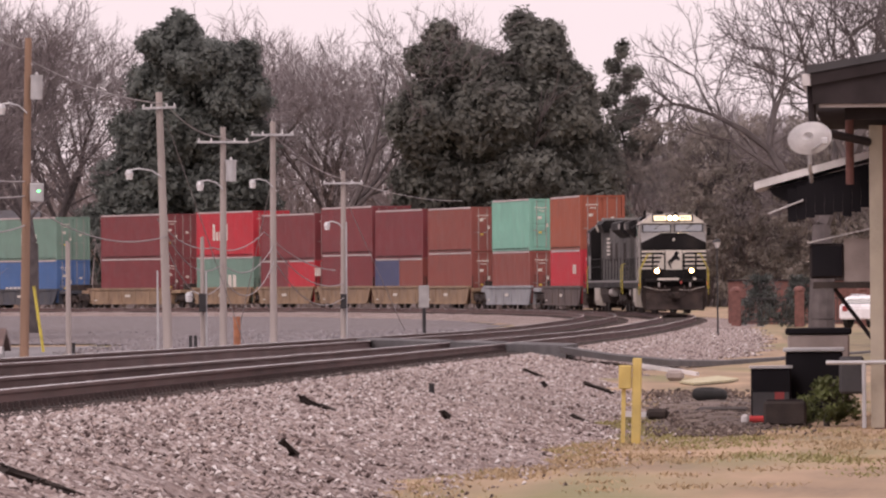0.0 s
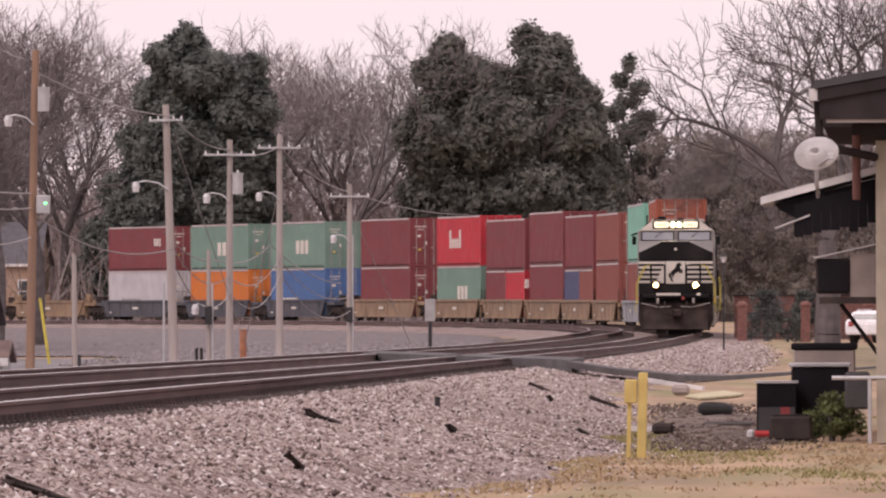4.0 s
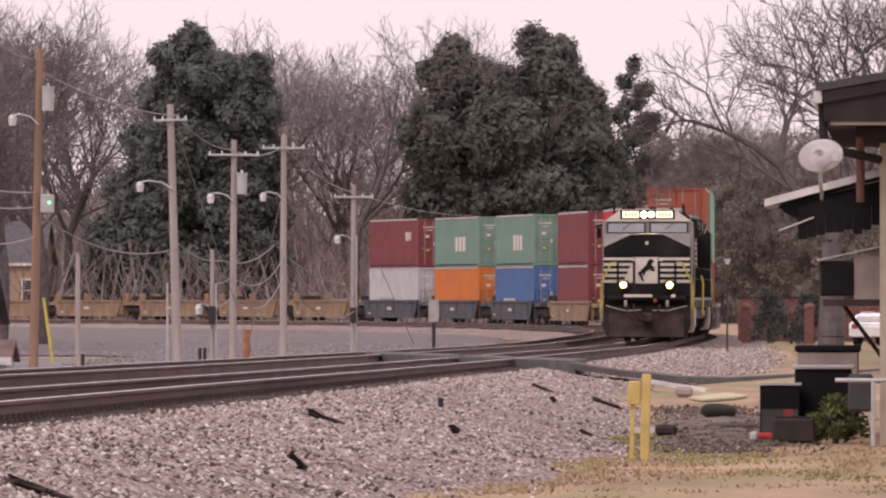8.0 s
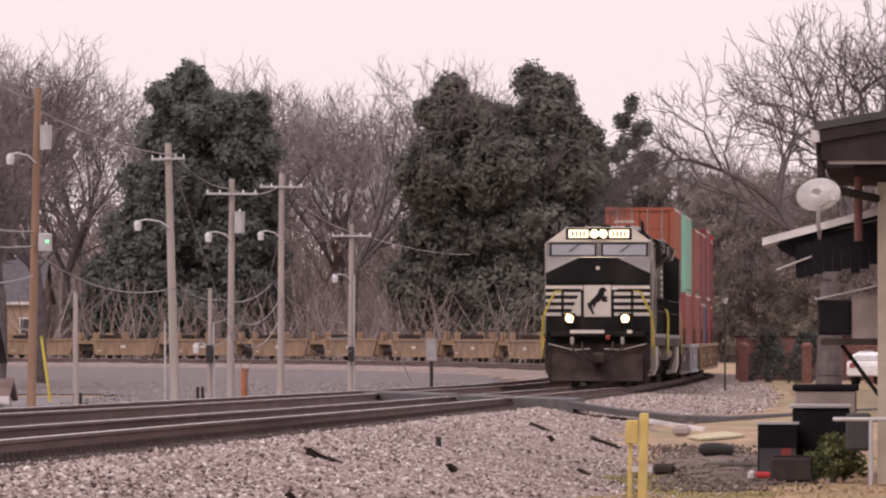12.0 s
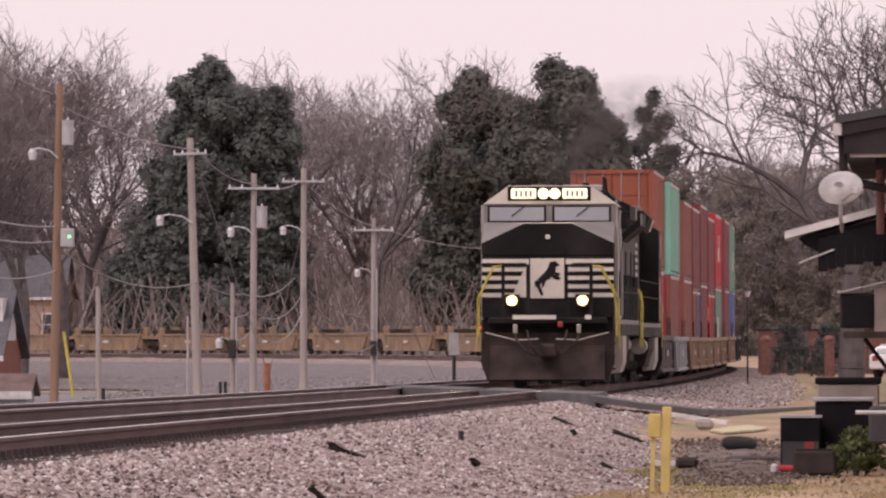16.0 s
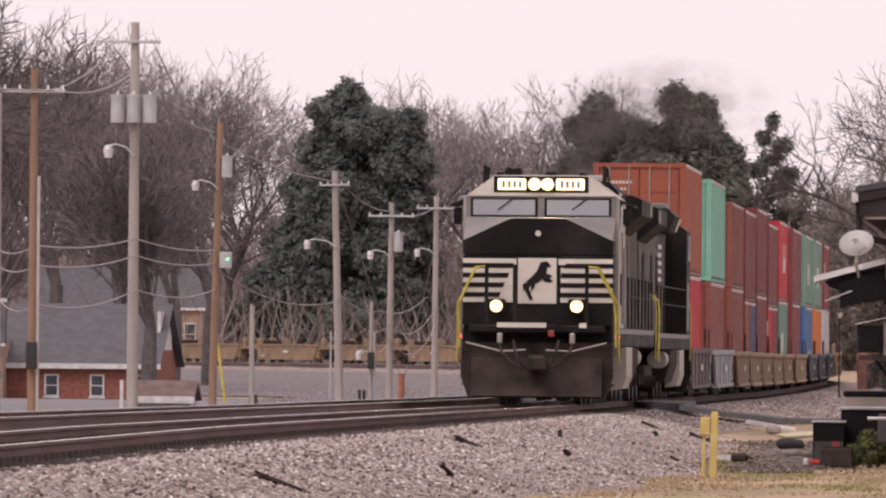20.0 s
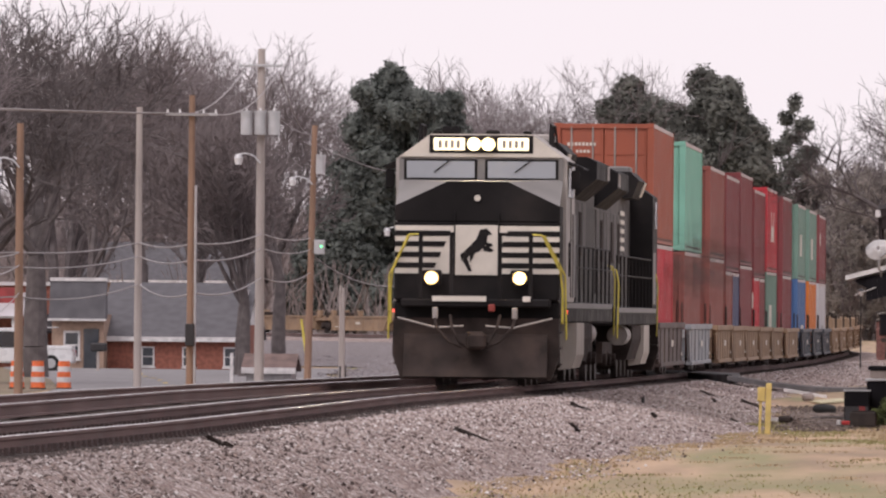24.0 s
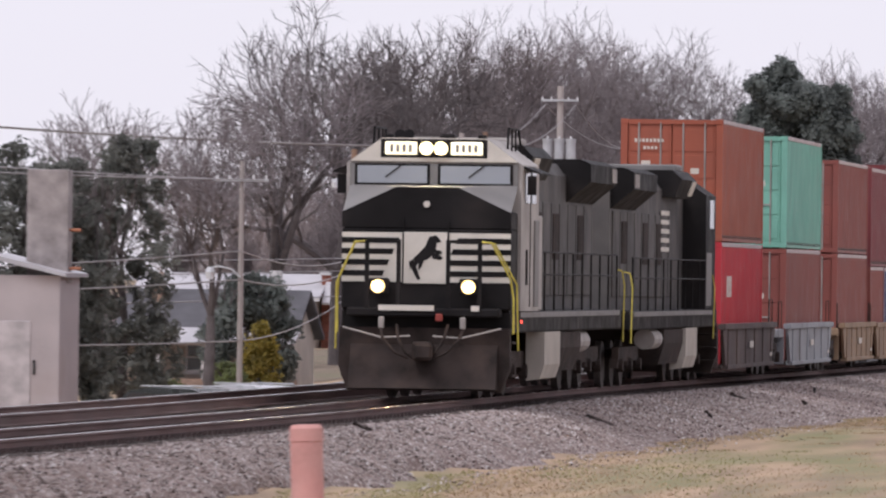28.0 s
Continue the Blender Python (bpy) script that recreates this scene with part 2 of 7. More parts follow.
def nearest(x, y):
    """Arc and side distance from the train's track, for arrays."""
    x, y = np.asarray(x, float), np.asarray(y, float)
    s, n = np.empty(len(x)), np.empty(len(x))
    ss, tx, ty, th = _s[::4], _tx[::4], _ty[::4], _th[::4]
    for a in range(0, len(x), 2000):
        d = (x[a:a + 2000, None] - tx) ** 2 + (y[a:a + 2000, None] - ty) ** 2
        k = d.argmin(1)
        s[a:a + 2000] = ss[k]
        n[a:a + 2000] = (x[a:a + 2000] - tx[k]) * np.cos(th[k]) + (y[a:a + 2000] - ty[k]) * np.sin(th[k])
    return s, n


def toe(s):
    """How far the ballast reaches to the right of the track."""
    return np.interp(s, [-375, -10, 19, 46, 75, 100, 131, 162, 188, 231, 290, 350, 1100], [2.9, 2.9, 3.5, 3.9, 4.4, 5.4, 5.1, 3.8, 4.2, 5.4, 5.0, 3.9, 3.9]) + 0.25 * np.sin(np.asarray(s) * 0.37) + 0.12 * np.sin(np.asarray(s) * 1.3)


def left_level(s):
    """Height of the land beyond the tracks: a shelf below the rails, sinking towards the houses."""
    return np.interp(s, [-500, 105, 140, 1000], [-1.5, -1.5, -0.6, -0.6]) + np.minimum(0, rail_level(s) + 0.1)


def ground_height(x, y):
    s, n = nearest(x, y)
    bed = rail_level(s) - 0.55
    right = bed + (np.interp(n, [3.5, 5.0, 40], [-0.68, -0.72, -0.70]) - bed) * np.clip((n - 1.5) / 2.0, 0, 1)
    lv = left_level(s)
    lft = bed + (lv - bed) * np.clip((-5.9 - n) / 1.8, 0, 1)
    z = np.where(n > 1.5, right, np.where(n < -5.9, lft, bed))
    street = np.clip((-11.5 - n) / 4, 0, 1) * np.interp(y, [120, 150, 345, 400], [0, 1, 1, 0])
    z = z + street * (-1.03 - z)
    far = np.clip((np.abs(n) - 7) / 20, 0, 1)
    return z + far * 0.05 * (np.sin(x * 0.21) * np.sin(y * 0.13))


def build_ground():
    def spread(lo, hi, mid_lo, mid_hi, step, far):
        mid = list(np.arange(mid_lo, mid_hi, step))
        return np.array(list(-np.geomspace(-lo, -mid_lo + step, far)) + mid + list(np.geomspace(mid_hi, hi, far)))
    xs = spread(-4000, 4000, -40, 24, 0.75, 22)
    ys = np.concatenate([-np.geomspace(4000, 205, 12), np.arange(-200, 400, 4.0), np.arange(400, 780, 5.0), np.geomspace(785, 4500, 18)])
    X, Y = np.meshgrid(xs, ys, indexing="ij")
    Z = ground_height(X.ravel(), Y.ravel())
    nx, ny = len(xs), len(ys)
    faces = [(i * ny + j, (i + 1) * ny + j, (i + 1) * ny + j + 1, i * ny + j + 1) for i in range(nx - 1) for j in range(ny - 1)]
    ob = sheet_mesh("ground", list(zip(X.ravel(), Y.ravel(), Z)), faces, TURF, smooth=True)
    tagged(ob, "straw-coloured winter turf and bare sandy dirt", "ground", kind="structure")


def strip(name, stations, outline_at, material):
    """A band along the track: outline_at(s) gives (n, z) points across it."""
    verts, faces = [], []
    k = None
    for i, s in enumerate(stations):
        pts = outline_at(float(s))
        k = len(pts)
        for n, z in pts:
            x, y, _ = on_track(s, n)
            verts.append((x, y, z))
        if i:
            a, b = (i - 1) * k, i * k
            faces += [(a + j, a + j + 1, b + j + 1, b + j) for j in range(k - 1)]
    return sheet_mesh(name, verts, faces, material)


def build_track():
    st = np.concatenate([np.arange(-260, 250, 0.6), np.arange(250, 980, 2.0)])
    rnd = np.random.RandomState(4)

    def cross(s):
        t = float(toe(s))
        lv, rz = float(left_level(s)), float(rail_level(s))
        j = rnd.uniform(-0.03, 0.03, 7)
        top, mid = rz - 0.245, 2.3 + (t - 2.3) * 0.5
        return [(-7.9, lv - 0.05), (-6.5, (lv + rz - 0.2) / 2 + j[0]), (-5.5, rz - 0.22 + j[1]), (-2.0, rz - 0.24 + j[2]), (0.62, rz - 0.235), (0.95, rz - 0.2), (1.55, rz - 0.2 + j[6] * .5), (2.1, top + j[3] * .6), (mid, top + (-0.69 - top) * 0.55 + j[4]), (t - 0.3, -0.69 + j[5]), (t + 0.2, -0.76)]
    tagged(strip("ballast", st, cross, STONE), "crushed grey and pinkish stone ballast under the tracks", "ballast", kind="structure")
    # rails
    prof = [(-0.075, -0.185), (-0.075, -0.17), (-0.012, -0.15), (-0.012, -0.05), (-0.037, -0.035), (-0.037, -0.006), (-0.03, -0.002), (0.03, -0.002), (0.037, -0.006), (0.037, -0.035), (0.012, -0.05), (0.012, -0.15), (0.075, -0.17), (0.075, -0.185)]
    head = [(-0.033, -0.003), (-0.026, 0.0015), (0.0, 0.003), (0.026, 0.0015), (0.033, -0.003)]
    rst = np.concatenate([np.arange(-260, 360, 5.0), np.arange(360, 980, 2.5)])
    for name, c in (("rail", 0.7525), ("rail", -0.7525), ("rail", SECOND + 0.7525), ("rail", SECOND - 0.7525)):
        o = strip(name, rst, lambda s: [(c + n, z + rail_level(s) + (0.03 if c < -1 else 0)) for n, z in prof], RAIL_SIDE)
        tagged(o, "rust-brown steel rail spiked to the ties", "rail", "rails of the two tracks", kind="structure")
        t = strip("rail_head", rst, lambda s: [(c + n, z + rail_level(s) + (0.03 if c < -1 else 0)) for n, z in head], RAIL_TOP)
        t.parent = o
        t["label"] = "polished running surface"
    # ties
    bm = box(-1.3, -0.115, -0.36, 1.3, 0.115, -0.172, 0.012)
    first = part("tie", bm, TIE)
    bed = thing("tie_row", "dark wooden ties under the rails", "railway ties")
    tagged(bed, kind="structure")
    first.parent = bed
    rnd = random.Random(3)
    s = -62.0
    def tm(s, c):
        x, y, h = on_track(s, c)
        return pose(x + rnd.uniform(-.04, .04), y, float(rail_level(s)) + rnd.uniform(-0.015, 0.01), 0, 0, math.degrees(h) + rnd.uniform(-1.2, 1.2))
    first.matrix_basis = tm(s, 0)
    for k in range(1, 280):
        piece("tie", first, tm(s + k * 0.55, 0), bed)
    vs, fs = [], []
    base = [v.co.copy() for v in first.data.vertices]
    polys = [tuple(p.vertices) for p in first.data.polygons]
    for c, a, b in ((0, 92, 780), (0, -140, -62.3), (SECOND, -140, 780)):
        for s in np.arange(a, b, 0.55):
            m = tm(float(s), c)
            o = len(vs)
            vs += [m @ v for v in base]
            fs += [tuple(i + o for i in p) for p in polys]
    rest = sheet_mesh("tie_rest", vs, fs, TIE, bed)
    rest["kind"] = "stuff"
    # tie plates with their spikes along both rails of the nearer track
    plate, spike = [], []
    for s in np.arange(-62.0, 215, 0.55):
        for c in (0.7525, -0.7525):
            x, y, h = on_track(float(s), c)
            z = float(rail_level(float(s)))
            plate.append((x - 0.19, y - 0.09, z - 0.174, x + 0.19, y + 0.09, z - 0.152))
            for dx, dy in ((0.1, -0.05), (0.1, 0.05), (0.155, 0.0), (-0.1, -0.05), (-0.1, 0.05)):
                spike.append((x + dx - 0.018, y + dy - 0.018, z - 0.16, x + dx + 0.018, y + dy + 0.018, z - 0.105))
    for name, boxes, label in (("tie_plates", plate, "rusty steel plates between rails and ties"), ("rail_spikes", spike, "rusty spikes holding down the rails")):
        vs = [(b[i], b[j], b[k]) for b in boxes for i in (0, 3) for j in (1, 4) for k in (2, 5)]
        fs = [tuple(8 * q + i for i in f) for q in range(len(boxes)) for f in ((0, 1, 3, 2), (4, 6, 7, 5), (0, 4, 5, 1), (2, 3, 7, 6), (1, 5, 7, 3))]
        tagged(sheet_mesh(name, vs, fs, SPIKE), label, "rail fastening", kind="stuff")


def island_mat(name, shades, rough=0.9):
    """Loose pieces, each of a shade of its own."""
    m = bpy.data.materials.new(name)
    m.use_nodes = True
    N, L = m.node_tree.nodes, m.node_tree.links
    b = N["Principled BSDF"]
    b.inputs["Roughness"].default_value = rough
    b.inputs["Specular IOR Level"].default_value = 0.25
    g = N.new("ShaderNodeNewGeometry")
    cr = N.new("ShaderNodeValToRGB")
    while len(cr.color_ramp.elements) < len(shades):
        cr.color_ramp.elements.new(0.5)
    for i, c in enumerate(shades):
        cr.color_ramp.elements[i].position = i / max(1, len(shades) - 1)
        cr.color_ramp.elements[i].color = (*c, 1)
    L.new(g.outputs["Random Per Island"], cr.inputs[0])
    L.new(cr.outputs[0], b.inputs["Base Color"])
    return m


LOOSE = island_mat("loose_stone", [(0.06, 0.04, 0.037), (0.16, 0.12, 0.112), (0.28, 0.225, 0.21), (0.4, 0.335, 0.315), (0.46, 0.41, 0.395), (0.33, 0.255, 0.225), (0.7, 0.67, 0.66)])
# a darker palette of the same stones
DARK_STONE = island_mat("darker_stone", [(0.045, 0.032, 0.03), (0.11, 0.085, 0.08), (0.19, 0.155, 0.145), (0.28, 0.235, 0.22), (0.35, 0.31, 0.3), (0.22, 0.165, 0.145), (0.55, 0.52, 0.51)])
SOIL = mat("dark_soil", (0.15, 0.115, 0.1), 0.95, 0, 0.35, 2.5, 30, 0.6, 40, stain=(0.24, 0.18, 0.13), stain_scale=1.2, stain_amount=0.7)
LITTER = island_mat("soil_litter", [(0.05, 0.036, 0.032), (0.1, 0.075, 0.065), (0.16, 0.12, 0.1), (0.08, 0.06, 0.05), (0.3, 0.25, 0.22)])
LOT_ROCK = island_mat("lot_rock", [(0.1, 0.09, 0.095), (0.2, 0.185, 0.195), (0.36, 0.335, 0.35), (0.16, 0.145, 0.15), (0.26, 0.22, 0.21)])
STRAW = island_mat("straw_blade", [(0.38, 0.28, 0.175), (0.42, 0.32, 0.2), (0.35, 0.26, 0.155), (0.4, 0.3, 0.185), (0.44, 0.34, 0.215)])
GREEN = island_mat("green_blade", [(0.24, 0.22, 0.1), (0.28, 0.26, 0.12), (0.32, 0.28, 0.14), (0.25, 0.235, 0.1)])


def slope_height(s, n):
    """Top of the ballast at arc s, n metres right of the track."""
    t = toe(s)
    x = np.asarray(n)
    top, mid = rail_level(s) - 0.245, 2.3 + (t - 2.3) * 0.5
    half = top + (-0.69 - top) * 0.55
    z = np.where(x < 2.1, top + 0.045 * np.clip((2.1 - x) / 0.55, 0, 1), np.where(x < mid, top + (half - top) * (x - 2.1) / (mid - 2.1), half + (-0.69 - half) * (x - mid) / np.maximum(0.2, t - 0.3 - mid)))
    return np.maximum(z, -0.74)


def build_loose():
    """Loose stones over the ballast and blades of grass beside it."""
    g = np.random.RandomState(8)
    unit = np.array([(1, 0, 0), (-1, 0, 0), (0, 1, 0), (0, -1, 0), (0, 0, 1), (0, 0, -1)], float)
    tri = np.array([(0, 2, 4), (2, 1, 4), (1, 3, 4), (3, 0, 4), (2, 0, 5), (1, 2, 5), (3, 1, 5), (0, 3, 5)])

    def stones(name, s, n, z, size, label, material=None, on_line=True):
        k = len(s)
        v = unit[None] * (size[:, None, None] * g.uniform(0.55, 1.15, (k, 6, 1)))
        v[:, :, 2] *= 0.75
        a = g.uniform(0, 2 * np.pi, k)
        c, q = np.cos(a)[:, None], np.sin(a)[:, None]
        x, y = v[:, :, 0] * c - v[:, :, 1] * q, v[:, :, 0] * q + v[:, :, 1] * c
        tilt = g.uniform(-0.7, 0.7, (k, 1))
        zz = v[:, :, 2] + x * tilt
        P = np.stack([x + (n + (beside(s) if on_line else 0))[:, None], y + s[:, None], zz + z[:, None]], -1).reshape(-1, 3)
        F = (tri[None] + 6 * np.arange(k)[:, None, None]).reshape(-1, 3)
        ob = sheet_mesh(name, P.tolist(), F.tolist(), material or LOOSE)
        tagged(ob, label, "ballast stone", kind="stuff")
    k = 70000
    s = g.uniform(-85, 165, k)
    n = 0.98 + (toe(s) + 0.25 - 0.98) * g.uniform(0, 1, k) ** 0.9
    size = g.uniform(0.016, 0.042, k)
    # this mask picks the darker palette, mostly below s = 42
    worn = s + g.normal(0, 14, k) < 42
    for pick, material, label in ((~worn, LOOSE, "loose angular grey and pinkish ballast stones"), (worn, DARK_STONE, "loose darker grey-brown ballast stones")):
        stones("ballast_stones", s[pick], n[pick], slope_height(s[pick], n[pick]) + 0.005, size[pick], label, material)
    k = 1900
    s = g.uniform(-85, 150, k)
    n = toe(s) + 0.1 + g.exponential(0.22, k)
    stones("ballast_stones", s, n, ground_height(n + beside(s), s) + 0.01, g.uniform(0.015, 0.04, k), "stray ballast stones among the grass")
    k = 9000
    s = g.uniform(165, 360, k)
    n = 1.45 + (toe(s) + 0.2 - 1.45) * g.uniform(0, 1, k)
    stones("ballast_stones", s, n, slope_height(s, n) + 0.005, g.uniform(0.03, 0.06, k), "loose angular grey and pinkish ballast stones")
    k = 7000
    s = g.uniform(-80, 180, k)
    n = np.where(g.uniform(0, 1, k) < 0.5, g.uniform(-0.7, 0.7, k), g.uniform(-2.8, -1.4, k))
    stones("ballast_stones", s, n, rail_level(s) - 0.2, g.uniform(0.02, 0.045, k), "loose angular grey and pinkish ballast stones")
    k = 420
    stones("rubble_stones", 124 + g.normal(0, 2.7, k), 6.75 + g.normal(0, 0.28, k), np.full(k, -0.69), g.uniform(0.03, 0.07, k), "dark broken rubble in the dirt", LITTER, False)
    k = 9000
    s, n = g.uniform(238, 410, k), -8.6 - g.exponential(7, k)
    keep = n > np.interp(s, [238, 250, 290, 318, 340, 344], [-12.0, -13.5, -18.0, -19.5, -21, -200])
    x, y = n[keep], s[keep]
    k = len(x)
    stones("lot_stones", y, x, ground_height(x, y) + 0.04, g.uniform(0.025, 0.08, k), "scattered grey rocks on the gravel lot", LOT_ROCK, False)
    # bare dark soil with litter before the depot
    gx, gy = np.meshgrid(np.linspace(0, 1, 24), np.linspace(0, 1, 40), indexing="ij")
    py = 105 + gy * 41
    lo = np.interp(py, [105, 112, 120, 132, 146], [6.5, 6.0, 5.75, 5.5, 5.2]) + 0.16 * np.sin(py * 1.1) + 0.1 * np.sin(py * 2.7)
    hi = np.interp(py, [105, 112, 120, 132, 146], [7.2, 7.9, 7.7, 7.2, 6.3]) + 0.15 * np.sin(py * 0.9 + 2) + 0.1 * np.sin(py * 2.3)
    px = lo + (hi - lo) * gx
    rise = 0.05 * np.sin(np.pi * gx) * np.sin(np.pi * gy)
    pz = ground_height(px.ravel(), py.ravel()) + 0.006 + (rise * (1 + 0.6 * np.sin(px * 9) * np.sin(py * 1.7))).ravel()
    fs = [(i * 40 + j, (i + 1) * 40 + j, (i + 1) * 40 + j + 1, i * 40 + j + 1) for i in range(23) for j in range(39)]
    tagged(sheet_mesh("bare_soil", list(zip(px.ravel(), py.ravel(), pz)), fs, SOIL, smooth=True), "dark trodden soil with litter before the depot", "soil", kind="structure")
    k = 2600
    s, n = g.uniform(104, 150, k), None
    n = np.interp(s, [105, 112, 120, 132, 146], [6.85, 6.95, 6.75, 6.35, 5.75]) + g.normal(0, 0.45, k)
    stones("soil_litter", s, n, ground_height(n, s) + 0.03, g.uniform(0.012, 0.04, k) * np.where(g.uniform(0, 1, k) < 0.1, 1.7, 1), "small dark stones and litter on the soil", LITTER, False)
    # grass, in straw and green patches
    k = 90000
    y = g.uniform(-110, 148, k)
    x = toe(y) + beside(y) - 0.1 + g.exponential(2.4, k)
    bare = g.uniform(0, 1, k) < np.interp(y, [25, 56], [0.0, 1.0])
    # tufts on the bare soil before the depot
    tx, ty = g.uniform(5.2, 10.5, 110), g.uniform(55, 138, 110)
    ok = tx > toe(ty) + beside(ty) - 0.1
    tx, ty = np.repeat(tx[ok], 60), np.repeat(ty[ok], 60)
    x = np.concatenate([x, tx + g.normal(0, 0.16, len(tx))])
    y = np.concatenate([y, ty + g.normal(0, 0.5, len(ty))])
    ex, ey = g.normal(0, 0.25, 4500), g.uniform(50, 140, 4500)
    x, y = np.concatenate([x, toe(ey) + beside(ey) + 0.1 + ex]), np.concatenate([y, ey])
    # greener tufts along the edge of the soil
    cx, cy = g.uniform(5.6, 9.3, 60), g.uniform(88, 110, 60)
    ok = cx > toe(cy) + beside(cy) - 0.2
    cx, cy = np.repeat(cx[ok], 90), np.repeat(cy[ok], 90)
    vx, vy = cx + g.normal(0, 0.2, len(cx)), cy + g.normal(0, 0.8, len(cx))
    ex, ey = g.normal(0, 0.22, 7000), g.uniform(82, 125, 7000)
    vx, vy = np.concatenate([vx, toe(ey) + beside(ey) + 0.15 + ex]), np.concatenate([vy, ey])
    lush = len(vx)
    x, y = np.concatenate([x, vx]), np.concatenate([y, vy])
    bare = np.concatenate([bare, np.zeros(len(x) - k, bool)])
    k = len(x)
    field = np.sin(x * 1.3 + y * 0.11) + np.sin(y * 0.083 - x * 0.5 + 1.0) + 0.7 * np.sin(x * 2.9 + y * 0.31) + g.normal(0, 0.5, k)
    field += np.interp(y, [-100, 0, 31, 56], [1.0, 0.9, 0.5, 0.0])
    field[-lush:] += 1.0
    for name, material, pick, label in (("straw_grass", STRAW, field < 0.7, "short straw-coloured winter grass blades"), ("green_grass", GREEN, field >= 0.7, "short patchy green winter grass blades")):
        keep = (~bare) & (x < 17) & pick
        px, py = x[keep], y[keep]
        m = len(px)
        z = ground_height(px, py) - 0.005
        h = g.uniform(0.015, 0.045, m)
        a = g.uniform(0, np.pi, m)
        w = g.uniform(0.01, 0.022, m)
        dx, dy = np.cos(a) * w, np.sin(a) * w
        lx, ly = g.normal(0, 0.025, m), g.normal(0, 0.025, m)
        P = np.stack([np.stack([px - dx, py - dy, z], -1), np.stack([px + dx, py + dy, z], -1), np.stack([px + lx, py + ly, z + h], -1)], 1).reshape(-1, 3)
        tagged(sheet_mesh(name, P.tolist(), np.arange(3 * m).reshape(-1, 3).tolist(), material), label, "grass", kind="stuff")


build_ground()
build_track()
build_loose()


# ---- the train ----
BLACK = mat("black_paint", (0.016, 0.0145, 0.015), 0.6, 0, 0.25, 1.2, 30, stain=(0.045, 0.037, 0.034), stain_scale=0.9, stain_amount=0.4, spec=0.1)
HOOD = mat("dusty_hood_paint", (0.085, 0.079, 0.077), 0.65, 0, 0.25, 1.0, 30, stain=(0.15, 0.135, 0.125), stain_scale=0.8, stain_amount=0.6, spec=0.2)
# black paint greyed by dust and by a gloss sheen put in the colour
GREYED = mat("dusty_sheen_black_paint", (0.2, 0.19, 0.185), 0.6, 0, 0.15, 1.5, 30, stain=(0.2, 0.19, 0.18), stain_scale=0.8)
WHITE = mat("white_paint", (0.66, 0.61, 0.54), 0.5, 0, 0.08, 2, 30, stain=(0.5, 0.46, 0.4), stain_scale=1.2, stain_amount=0.4)
YELLOW = mat("yellow_rail_paint", (0.6, 0.5, 0.08), 0.55)
GRIME = mat("grimy_steel", (0.04, 0.03, 0.027), 0.85, 0.0, 0.35, 2.5, 40, 0.3, stain=(0.085, 0.06, 0.05), stain_scale=1.5, spec=0.2)
DUST = mat("dusty_steel", (0.34, 0.31, 0.29), 0.7, 0, 0.18, 2.0, 40, stain=(0.18, 0.15, 0.13), stain_scale=1.2)
# part of the sky reflection sits in the pale base colour
GLASS = mat("sky_toned_glass", (0.3, 0.32, 0.35), 0.08, 0, 0.05, 1, 5, spec=0.9)
LAMP = mat("headlight_glow", (1.0, 0.8, 0.45), 0.3, emit=320.0)
BOWL = mat("lit_reflector", (1.0, 0.8, 0.42), 0.3, emit=2.4)
DITCH = mat("ditch_light_glow", (1.0, 0.62, 0.28), 0.3, emit=220.0)
DITCH_BOWL = mat("lit_ditch_reflector", (1.0, 0.66, 0.26), 0.3, emit=2.2)
BOARD = mat("number_board_glow", (1.0, 0.86, 0.58), 0.4, emit=1.15)
MARKER_RED = mat("dull_red_paint", (0.3, 0.05, 0.04), 0.6)
PALE_TANK = mat("pale_dusty_paint", (0.44, 0.4, 0.35), 0.7, 0, 0.1, 1.5, 30, stain=(0.3, 0.26, 0.22), stain_scale=0.9)
MARKER = mat("marker_red", (0.9, 0.08, 0.05), 0.4, emit=2.0)
# besides dust, this colour carries the lit look of the cab side
CABSIDE = mat("dusty_lit_cab_paint", (0.4, 0.37, 0.345), 0.65, 0, 0.15, 1.2, 30, stain=(0.2, 0.18, 0.165), stain_scale=0.9)
WHEEL = mat("wheel_steel", (0.045, 0.035, 0.032), 0.7, 0.1, 0.3, 3, 30)


